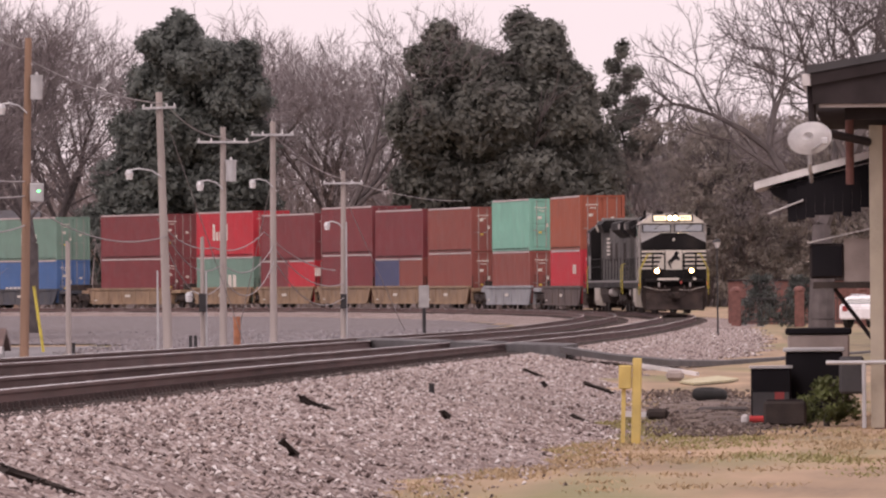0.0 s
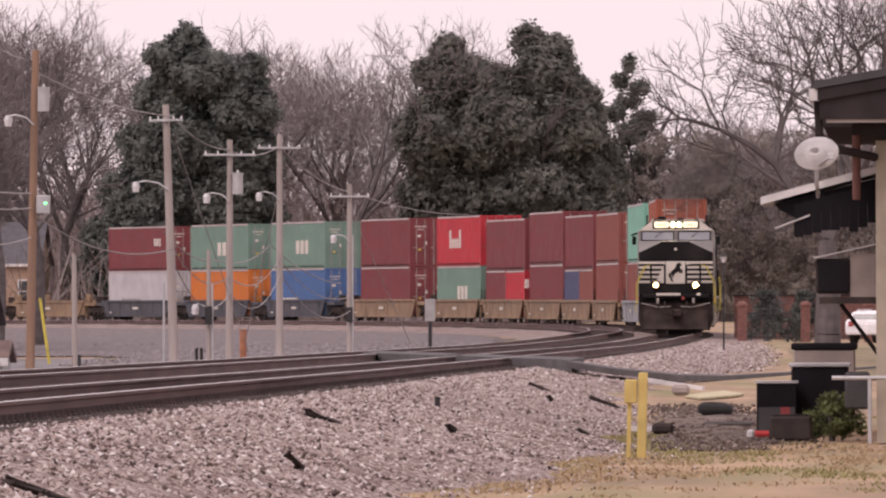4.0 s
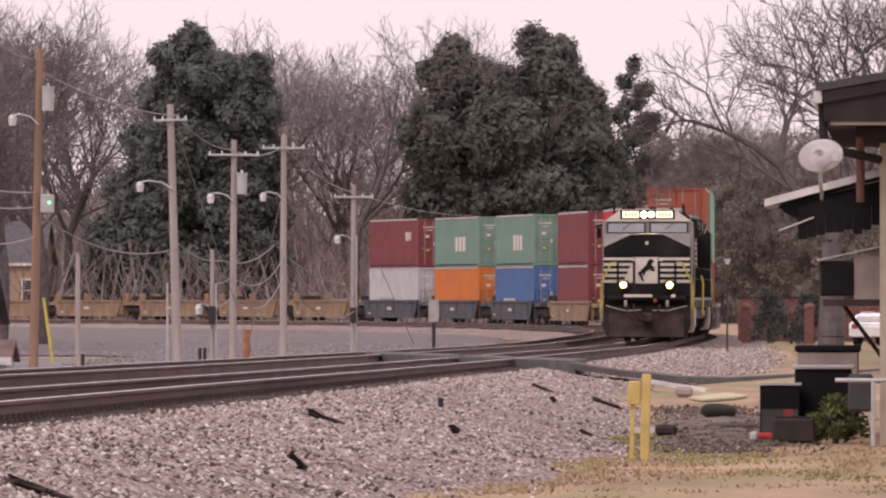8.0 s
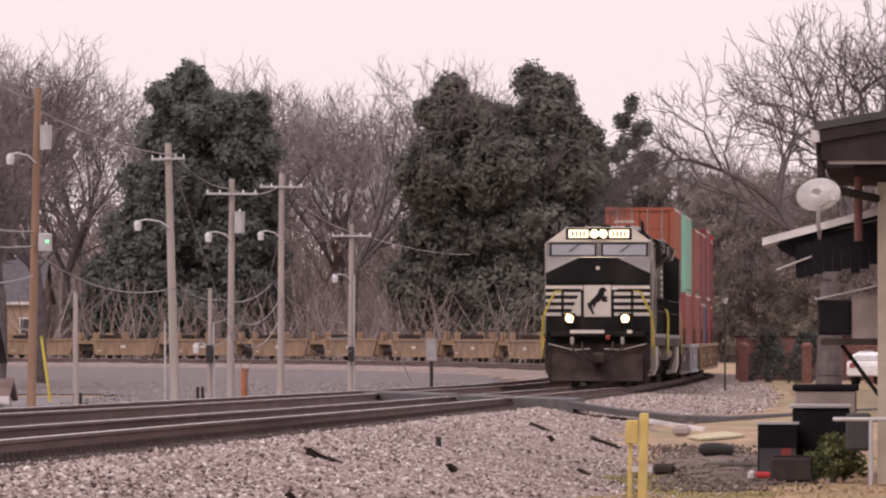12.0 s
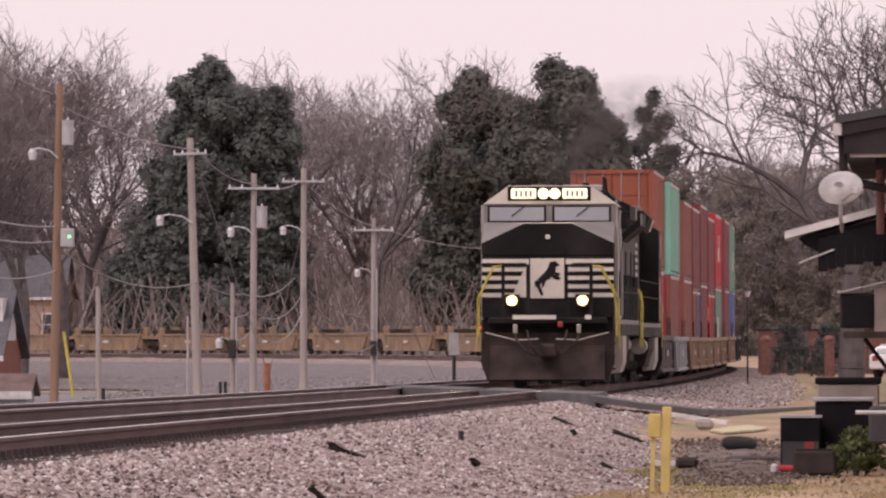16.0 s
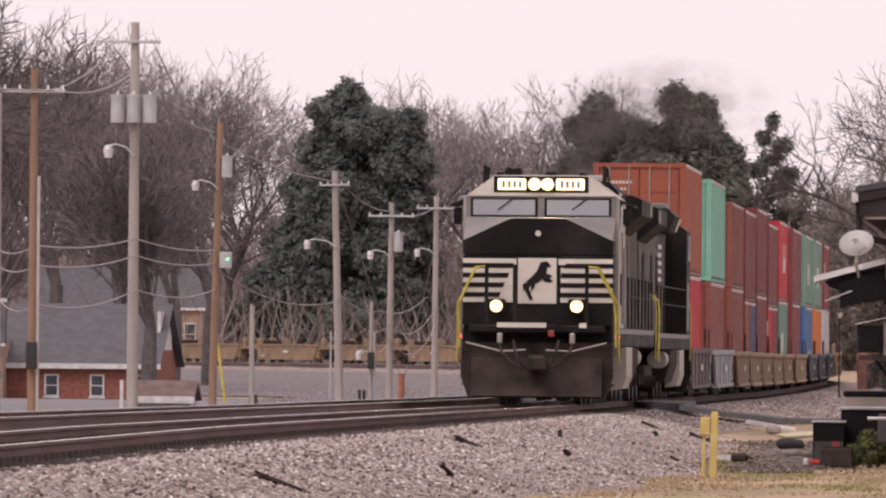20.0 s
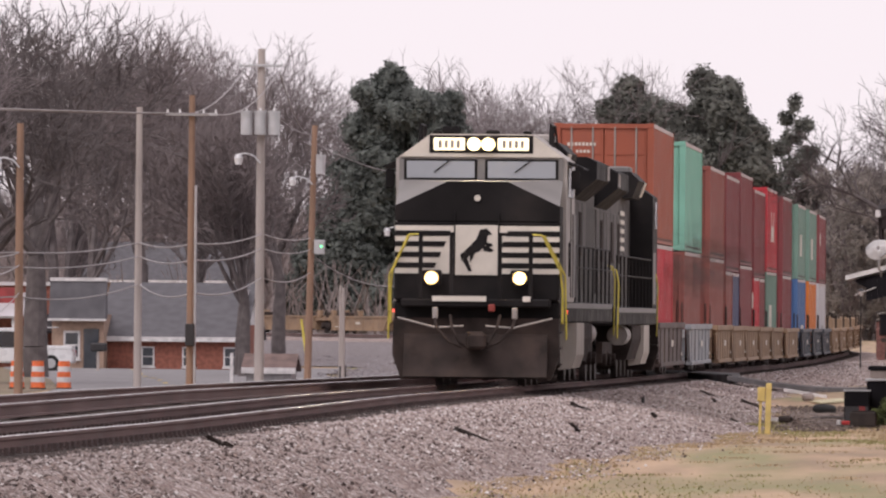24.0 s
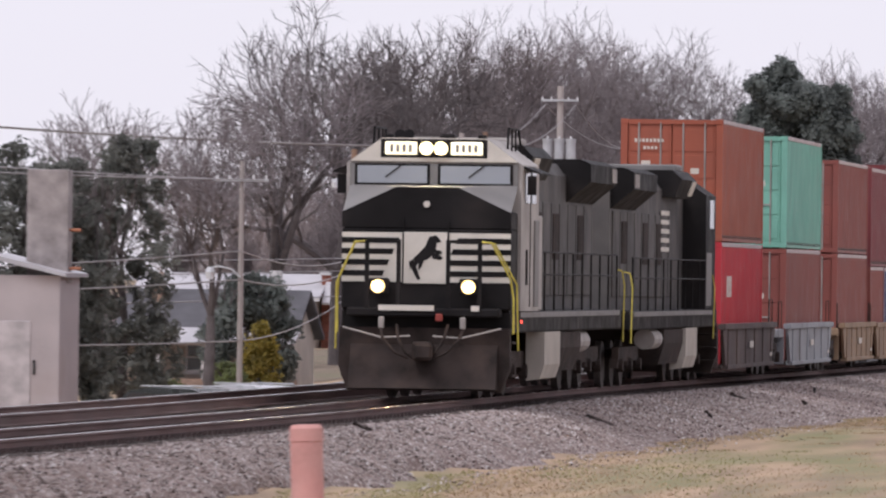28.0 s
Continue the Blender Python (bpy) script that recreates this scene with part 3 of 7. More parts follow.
def truck(parent, y, axles, dusty=False, span=1.7):
    """A bogie: side frames, springs and wheels."""
    n = len(axles)
    body = DUST if dusty else GRIME
    bm = bmesh.new()
    add_box(bm, -0.95, y - span * 0.5, 0.62, 0.95, y + span * 0.5, 0.82, 0.03)
    part("bolster", bm, GRIME, parent)
    for sx in (-1, 1):
        bm = bmesh.new()
        lo, hi = min(axles) - 0.45, max(axles) + 0.45
        out = [(lo, 0.42), (lo + 0.25, 0.62), (lo + 0.3, 0.86), (hi - 0.3, 0.86), (hi - 0.25, 0.62), (hi, 0.42), (hi - 0.5, 0.42), (hi - 0.7, 0.56), (lo + 0.7, 0.56), (lo + 0.5, 0.42)]
        a, b = (1.02, 1.16) if sx > 0 else (-1.16, -1.02)
        add_prism(bm, [(y + p, q) for p, q in out], a, b, "x")
        side = part("side_frame", bm, body, parent)
        for ax in axles:
            bm = bmesh.new()
            add_tube(bm, (sx * 1.1, y + ax, 0.48), (sx * 1.24, y + ax, 0.48), 0.14, n=10)
            part("axle_box", bm, body, side)
        bm = bmesh.new()
        for k in range(3):
            add_tube(bm, (sx * 1.1, y + (k - 1) * 0.2, 0.46), (sx * 1.1, y + (k - 1) * 0.2, 0.64), 0.08, n=8)
        part("spring", bm, GRIME, side)
    for ax in axles:
        bm = bmesh.new()
        for sx in (-0.7525, 0.7525):
            add_tube(bm, (sx - 0.065, y + ax, 0.5), (sx + 0.065, y + ax, 0.5), 0.49, n=20)
        add_tube(bm, (-0.75, y + ax, 0.5), (0.75, y + ax, 0.5), 0.09, n=8)
        part("wheelset", bm, WHEEL, parent)


def ladder_rail(parent, pts, r, material, label=""):
    return part("handrail", pipe(pts, r), material, parent, label)


def build_locomotive(lead=True):
    """A six-axle road diesel, nose towards +y; rail top at z = 0."""
    L = thing("locomotive" if lead else "second_locomotive", "black freight locomotive with white nose stripes and lit headlights" if lead else "black trailing freight locomotive coupled behind the first", "locomotive", "locomotives")
    # frame and walkway
    part("frame", box(-1.5, -10.3, 1.22, 1.5, 10.2, 1.62, 0.03), BLACK, L)
    for sx in (-1, 1):
        part("frame_stripe", box(min(sx * 1.505, sx * 1.525), -9.6, 1.5, max(sx * 1.505, sx * 1.525), 8.8, 1.6), GREYED, L, "dusty grey sill stripe")
    # pilot and plow
    bm = bmesh.new()
    add_prism(bm, [(-1.5, 1.3), (1.5, 1.3), (1.52, 0.6), (1.36, 0.14), (0.25, 0.2), (-0.25, 0.2), (-1.36, 0.14), (-1.52, 0.6)], 10.15, 10.45, "y")
    pl = part("plow", bm, GRIME, L, "grimy snowplow pilot")
    bm = bmesh.new()
    add_prism(bm, [(10.45, 0.16), (10.85, 0.2), (10.5, 0.95), (10.45, 1.0)], -1.3, 1.3, "x")
    part("plow_blade", bm, GRIME, pl)
    part("anticlimber", box(-1.35, 10.2, 1.5, 1.35, 10.75, 1.66, 0.03), BLACK, L)
    part("step_edge", box(-0.2, 10.76, 1.61, 0.78, 10.79, 1.71), WHITE, L, "white step edge")
    part("step_edge", box(-1.0, 10.76, 1.61, -0.86, 10.79, 1.71), WHITE, L, "white step edge")
    bm = bmesh.new()
    add_box(bm, -0.16, 10.5, 0.7, 0.16, 11.0, 1.05, 0.04)
    add_box(bm, -0.22, 10.9, 0.72, 0.1, 11.15, 1.02, 0.05)
    part("coupler", bm, GRIME, L)
    for k, x in enumerate((-0.75, -0.45, 0.45, 0.75)):
        part("air_hose", pipe([(x, 10.75, 1.35), (x * 0.9, 10.95, 1.1), (x * 0.6, 11.0, 0.85), (x * 0.3, 10.95, 0.75)], 0.03), GRIME, L)
    for sx in (-1, 1):
        part("cut_lever", pipe([(sx * 0.2, 10.9, 1.15), (sx * 0.7, 10.9, 1.12), (sx * 1.4, 10.8, 1.3)], 0.02), DUST, L)
    # corner stairs
    for sx in (-1, 1):
        bm = bmesh.new()
        for k in range(4):
            add_box(bm, min(sx * 1.1, sx * 1.52), 9.45, 0.42 + k * 0.3, max(sx * 1.1, sx * 1.52), 10.1, 0.46 + k * 0.3)
        part("steps", bm, GRIME, L)
    if lead:
        # nose
        bm = bmesh.new()
        add_box(bm, -1.5, 9.2, 1.62, 1.5, 10.3, 3.12, 0.04)
        nose = part("nose", bm, BLACK, L)
        bm = bmesh.new()
        lower = [(-1.5, 3.12), (1.5, 3.12), (1.5, 3.4), (0.55, 3.86), (-0.55, 3.86), (-1.5, 3.4)]
        add_prism(bm, lower, 10.3, 9.2, "y")
        part("nose_top", bm, BLACK, nose)
        bm = bmesh.new()
        v = [bm.verts.new(p) for p in ((-1.49, 10.28, 3.405), (-0.55, 10.28, 3.862), (0.55, 10.28, 3.862), (1.49, 10.28, 3.405), (1.5, 9.22, 3.92), (-1.5, 9.22, 3.92))]
        f = bm.faces.new(v)
        r = bmesh.ops.extrude_face_region(bm, geom=[f])
        for e in r["geom"]:
            if isinstance(e, bmesh.types.BMVert):
                e.co.z -= 0.012
        bmesh.ops.recalc_face_normals(bm, faces=bm.faces)
        part("nose_deck", bm, GREYED, nose)
        # cream field across the nose, crossed by black bars with slanted inner ends on either side of the emblem
        part("stripe_field", box(-1.495, 10.302, 2.13, 1.495, 10.316, 3.03), WHITE, nose, "cream nose field")
        for k in range(4):
            z, lean = 2.235 + k * 0.2, 0.085 * (k - 3)
            for sx in (-1, 1):
                inner = 0.52 * sx - lean
                part("stripe", prism([(sx * 1.496, z), (inner, z), (inner - 0.04, z + 0.1), (sx * 1.496, z + 0.1)], 10.316, 10.324), BLACK, nose, "black nose bar")
        part("centre_panel", box(-0.38, 10.316, 2.1, 0.4, 10.335, 3.04, 0.01), WHITE, nose, "cream door panel with a dark emblem")
        emblem = bmesh.new()
        for shape in (((330, 432), (350, 428), (366, 446), (352, 450), (350, 470), (345, 484), (325, 500), (306, 508), (290, 506), (284, 498), (300, 482), (318, 462)),
                      ((338, 480), (356, 484), (371, 495), (362, 502), (340, 497)), ((342, 470), (364, 474), (369, 484), (350, 485)),
                      ((288, 500), (300, 508), (292, 522), (306, 560), (296, 562), (279, 528)), ((298, 504), (314, 506), (307, 524), (300, 534)), ((286, 498), (271, 508), (275, 532), (284, 515))):
            add_prism(emblem, [((321 - u) / 165, 3.0 - (v - 425) / 165) for u, v in shape], 10.336, 10.345, "y")
        part("emblem", emblem, BLACK, nose, "dark abstract emblem")
        for x in (-0.39, 0.41):
            part("door_edge", box(x - 0.012, 10.316, 2.1, x + 0.012, 10.338, 3.3), BLACK, nose)
        part("nose_door_light", tubes(((0.0, 10.3, 3.55), (0.0, 10.34, 3.55), 0.06), n=12), WHITE, nose)
        # cab
        outline = [(-1.56, 1.62), (1.56, 1.62), (1.56, 4.3), (0.95, 4.76), (-0.95, 4.76), (-1.56, 4.3)]
        bm = bmesh.new()
        add_prism(bm, outline, 9.25, 6.3, "y")
        cab = part("cab", bm, CABSIDE, L, "dusty cab painted as lit, with sloped roof edges")
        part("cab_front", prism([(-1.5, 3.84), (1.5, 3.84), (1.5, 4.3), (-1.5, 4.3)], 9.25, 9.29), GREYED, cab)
        part("roof_brow", prism([(-1.5, 4.34), (1.5, 4.34), (0.92, 4.77), (-0.92, 4.77)], 9.25, 9.31), WHITE, cab, "cream roof brow")
        for x0, x1 in ((-1.36, -0.12), (0.12, 1.36)):
            part("window_gasket", box(x0 - 0.05, 9.29, 3.9, x1 + 0.05, 9.31, 4.3, 0.005), BLACK, cab)
            part("windshield", box(x0, 9.305, 3.94, x1, 9.325, 4.26, 0.005), GLASS, cab, "pale reflecting windshield")
            part("wiper", tubes(((0.5 * (x0 + x1) - 0.2, 9.34, 4.3), (0.5 * (x0 + x1) + 0.12, 9.34, 4.05), 0.012)), BLACK, cab)
        for x0, x1 in ((-0.87, -0.3), (0.3, 0.87)):
            part("number_board", box(x0, 9.31, 4.46, x1, 9.36, 4.7, 0.02), BOARD, cab, "lit number board")
            bm = bmesh.new()
            for k in range(4):
                add_box(bm, x0 + 0.09 + k * 0.11, 9.361, 4.51, x0 + 0.15 + k * 0.11, 9.364, 4.65)
            part("number_marking", bm, DUST, cab)
        part("number_board_frame", box(-0.95, 9.3, 4.41, 0.95, 9.325, 4.75, 0.01), BLACK, cab)
        hb = part("headlight_housing", box(-0.26, 9.31, 4.43, 0.26, 9.38, 4.73, 0.02), BLACK, cab)
        for x in (-0.13, 0.13):
            bowl = part("headlight", tubes(((x, 9.38, 4.58), (x, 9.41, 4.58), 0.125), n=18), BOWL, hb, "blazing headlight")
            part("lamp_core", tubes(((x, 9.41, 4.58), (x, 9.42, 4.58), 0.07), n=16), LAMP, bowl)
        for sx in (-1, 1):
            part("side_window", box(min(sx * 1.562, sx * 1.58), 7.9, 3.6, max(sx * 1.562, sx * 1.58), 8.7, 4.25, 0.005), GLASS, cab)
            part("side_window", box(min(sx * 1.562, sx * 1.58), 6.9, 3.6, max(sx * 1.562, sx * 1.58), 7.6, 4.25, 0.005), GLASS, cab)
            part("cab_door", box(min(sx * 1.56, sx * 1.59), 6.4, 1.7, max(sx * 1.56, sx * 1.59), 7.1, 3.3, 0.01), GREYED, cab)
            part("sunshade", prism([(sx * 1.56, 4.28), (sx * 1.85, 4.16), (sx * 1.85, 4.13), (sx * 1.56, 4.22)], 7.0, 8.9), BLACK, cab)
            part("mirror", box(min(sx * 1.62, sx * 1.78), 8.8, 3.75, max(sx * 1.62, sx * 1.78), 8.84, 4.1, 0.01), BLACK, cab)
        part("horn", tubes(((0.5, 8.5, 4.82), (0.5, 8.9, 4.84), 0.05, 0.1), ((0.66, 8.5, 4.82), (0.66, 8.9, 4.84), 0.05, 0.1)), BLACK, cab)
        part("antenna", box(-0.3, 8.4, 4.76, -0.05, 8.8, 4.86, 0.03), BLACK, cab)
        part("roof_marker", box(0.75, 8.9, 4.74, 0.9, 9.1, 4.84, 0.02), BLACK, cab)
        part("roof_marker", box(-0.9, 8.9, 4.74, -0.75, 9.1, 4.84, 0.02), BLACK, cab)
        # ditch lights on brackets
        for sx in (-0.8, 0.8):
            br = part("ditch_light_bracket", box(sx - 0.17, 10.4, 1.9, sx + 0.17, 10.72, 2.2, 0.03), BLACK, L)
            bowl = part("ditch_light", tubes(((sx, 10.72, 2.05), (sx, 10.75, 2.05), 0.125), n=18), DITCH_BOWL, br, "glowing ditch light")
            part("lamp_core", tubes(((sx, 10.75, 2.05), (sx, 10.76, 2.05), 0.075), n=16), DITCH, bowl)
        # railings before the nose
        for sx in (-1, 1):
            ladder_rail(L, [(sx * 0.95, 10.7, 2.86), (sx * 1.2, 10.72, 2.86), (sx * 1.52, 10.5, 2.2), (sx * 1.56, 10.35, 1.85), (sx * 1.56, 10.3, 1.2)], 0.02, YELLOW, "bright yellow corner grab rail")
            ladder_rail(L, [(sx * 0.98, 10.55, 2.88), (sx * 1.24, 10.57, 2.84), (sx * 1.6, 10.2, 2.1), (sx * 1.62, 10.05, 0.9)], 0.018, YELLOW, "bright yellow corner grab rail")
            for x in (0.4, 0.96):
                part("railing_post", box(min(sx * x, sx * (x + 0.075)), 10.7, 1.66, max(sx * x, sx * (x + 0.075)), 10.74, 2.88), BLACK, L)
            part("railing_bar", box(min(sx * 0.4, sx * 1.02), 10.7, 2.84, max(sx * 0.4, sx * 1.02), 10.74, 2.9), BLACK, L)
            part("marker_light", box(min(sx * 1.57, sx * 1.6), 9.2, 1.4, max(sx * 1.57, sx * 1.6), 9.28, 1.46), MARKER, L)
            # rails along the cab roof and a raised ledge behind the cab
            ladder_rail(L, [(sx * 1.2, 8.3, 4.6), (sx * 1.2, 8.2, 4.98), (sx * 1.2, 6.5, 4.98), (sx * 1.25, 6.4, 4.5)], 0.022, BLACK)
            for y0 in (7.0, 7.6):
                part("roof_rail_post", tubes(((sx * 1.2, y0, 4.5), (sx * 1.2, y0, 4.98), 0.018), n=6), BLACK, L)
            part("cab_seam", box(min(sx * 1.561, sx * 1.575), 7.74, 1.7, max(sx * 1.561, sx * 1.575), 7.78, 4.25), BLACK, cab)
            part("cab_vent", box(min(sx * 1.56, sx * 1.585), 8.25, 2.1, max(sx * 1.56, sx * 1.585), 8.45, 2.75, 0.005), BLACK, cab)
            part("step_box", box(min(sx * 0.98, sx * 1.5), 5.0, 1.62, max(sx * 0.98, sx * 1.5), 6.3, 3.4, 0.03), CABSIDE, L, "dusty locker behind the cab, painted as lit")
        part("glad_hand", box(-0.36, 10.78, 1.42, -0.24, 10.86, 1.56, 0.02), MARKER_RED, L, "red hose coupling")
        for x in (-0.72, 0.72):
            part("hose_bracket", box(x - 0.05, 10.75, 1.28, x + 0.05, 10.86, 1.5, 0.02), DUST, L)
        hood_front = 6.3
    else:
        outline = [(-1.5, 1.62), (1.5, 1.62), (1.5, 4.2), (0.9, 4.62), (-0.9, 4.62), (-1.5, 4.2)]
        cab = part("cab", prism(outline, 9.6, 7.2), BLACK, L)
        for sx in (-1, 1):
            part("side_window", box(min(sx * 1.502, sx * 1.52), 8.0, 3.45, max(sx * 1.502, sx * 1.52), 9.0, 4.1, 0.005), GLASS, cab)
            part("cab_panel", box(min(sx * 1.502, sx * 1.515), 7.3, 1.7, max(sx * 1.502, sx * 1.515), 8.6, 2.9, 0.01), GREYED, cab, "dusty grey lower panel")
        hood_front = 9.6
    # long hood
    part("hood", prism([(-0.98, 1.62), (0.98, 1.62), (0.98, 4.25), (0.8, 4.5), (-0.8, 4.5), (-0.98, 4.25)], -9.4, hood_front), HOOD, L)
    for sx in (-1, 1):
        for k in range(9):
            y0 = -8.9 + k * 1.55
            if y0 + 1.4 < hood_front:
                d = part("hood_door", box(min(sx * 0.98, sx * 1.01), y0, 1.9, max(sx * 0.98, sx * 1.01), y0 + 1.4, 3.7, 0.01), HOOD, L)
                if k in (1, 4, 6):
                    part("louvre", box(min(sx * 1.01, sx * 1.03), y0 + 0.2, 2.6, max(sx * 1.01, sx * 1.03), y0 + 1.2, 3.5, 0.01), GRIME, d)
        for k in range(5):
            part("side_lettering", box(min(sx * 1.02, sx * 1.035), 1.5, 2.9 + k * 0.2, max(sx * 1.02, sx * 1.035), 3.4, 3.0 + k * 0.2), WHITE, L, "white side stripe")
    # radiator wings at the rear, dynamic brake box and stack
    part("radiator", prism([(-1.0, 3.75), (-1.46, 4.15), (-1.46, 4.5), (-1.25, 4.6), (1.25, 4.6), (1.46, 4.5), (1.46, 4.15), (1.0, 3.75)], -9.3, -4.2), BLACK, L)
    for sx in (-1, 1):
        part("radiator_panel", box(min(sx * 1.465, sx * 1.48), -9.2, 4.18, max(sx * 1.465, sx * 1.48), -8.3, 4.46), DUST, L, "pale end panel")
    part("brake_box", prism([(-1.25, 4.1), (1.25, 4.1), (1.4, 4.5), (1.2, 4.7), (-1.2, 4.7), (-1.4, 4.5)], 2.2, 5.8), BLACK, L)
    for sx in (-1, 1):
        part("brake_box_panel", prism([(sx * 1.29, 4.16), (sx * 1.405, 4.48), (sx * 1.425, 4.47), (sx * 1.31, 4.15)], 4.7, 5.6), WHITE, L, "pale side placard")
    part("roof_box", box(-1.1, 4.2, 4.7, 1.1, 5.6, 4.85, 0.03), DUST if lead else GREYED, L)
    part("exhaust_stack", box(-0.35, 0.2, 4.5, 0.35, 1.3, 4.72, 0.03), GRIME, L)
    # walkway rails
    for sx in (-1, 1):
        for zz in (2.3, 2.72):
            ladder_rail(L, [(sx * 1.47, -9.6, zz), (sx * 1.47, hood_front - 0.1, zz)], 0.02, BLACK)
        for k in range(10):
            y0 = -9.5 + k * 1.72
            if y0 < hood_front:
                part("rail_post", tubes(((sx * 1.47, y0, 1.62), (sx * 1.47, y0, 2.72), 0.018), n=6), BLACK, L)
        for y0 in ((-10.0,) if lead else (-10.0, 9.3)):
            ladder_rail(L, [(sx * 1.53, y0 - 0.3, 0.95), (sx * 1.55, y0 - 0.3, 2.1), (sx * 1.5, y0 - 0.3, 2.4), (sx * 1.4, y0 - 0.5, 2.42)], 0.017, YELLOW, "yellow stair grab rail")
    # underframe
    part("fuel_tank", prism([(-1.35, 0.45), (-1.48, 0.9), (-1.48, 1.2), (1.48, 1.2), (1.48, 0.9), (1.35, 0.45)], -2.4, 2.6), GRIME, L)
    for sx in (-1, 1):
        part("battery_box", prism([(sx * 1.2, 0.3), (sx * 1.46, 0.34), (sx * 1.54, 0.6), (sx * 1.54, 1.22), (sx * 1.2, 1.22)], 2.0, 4.8), PALE_TANK, L, "pale dusty side tank")
        part("air_tank", tubes(((sx * 1.25, -2.6, 1.0), (sx * 1.25, -4.4, 1.0), 0.22), n=14), DUST, L, "dust-grey round air tank")
    truck(L, 6.9, (-1.95, 0, 1.95), False, 3.0)
    truck(L, -6.9, (-1.95, 0, 1.95), False, 3.0)
    L.scale = (1.045, 1.045, 1.01)
    return L


BOXES = {
    "orange": ((0.34, 0.09, 0.05), "rust-orange"), "mint": ((0.2, 0.46, 0.36), "mint-green"), "maroon": ((0.2, 0.04, 0.045), "maroon"),
    "brown": ((0.25, 0.07, 0.055), "brown-red"), "red": ((0.5, 0.03, 0.045), "bright red"), "green": ((0.16, 0.27, 0.22), "grey-green"),
    "blue": ((0.06, 0.14, 0.32), "blue"), "amber": ((0.6, 0.17, 0.03), "orange"), "white": ((0.5, 0.48, 0.5), "off-white"), "navy": ((0.07, 0.08, 0.16), "navy-blue"),
}
BOX_MATS = {k: mat("container_" + k, c, 0.55, 0, 0.1, 0.7, 25, stain=tuple(v * 0.6 + 0.02 for v in c), stain_scale=0.8, stain_amount=0.45) for k, (c, _) in BOXES.items()}
# pale rail colour that stands for sky light on the roof edges
RAIL_LIT = mat("lit_roof_rail", (0.5, 0.42, 0.41), 0.6, 0, 0.15, 2, 30)
LABEL_YELLOW = mat("yellow_label", (0.6, 0.45, 0.08), 0.6)


def corrugated(bm, length, z0, z1, x, depth, pitch=0.28):
    """A ribbed wall in the plane x, along y."""
    n = int(length / pitch)
    p = length / n
    pts = []
    for k in range(n):
        y = -length / 2 + k * p
        pts += [(y, 0), (y + p * 0.3, 0), (y + p * 0.5, depth), (y + p * 0.8, depth)]
    pts.append((length / 2, 0))
    lo = [bm.verts.new((x - math.copysign(d, x), y, z0)) for y, d in pts]
    hi = [bm.verts.new((x - math.copysign(d, x), y, z1)) for y, d in pts]
    for i in range(len(pts) - 1):
        bm.faces.new((lo[i], lo[i + 1], hi[i + 1], hi[i]))


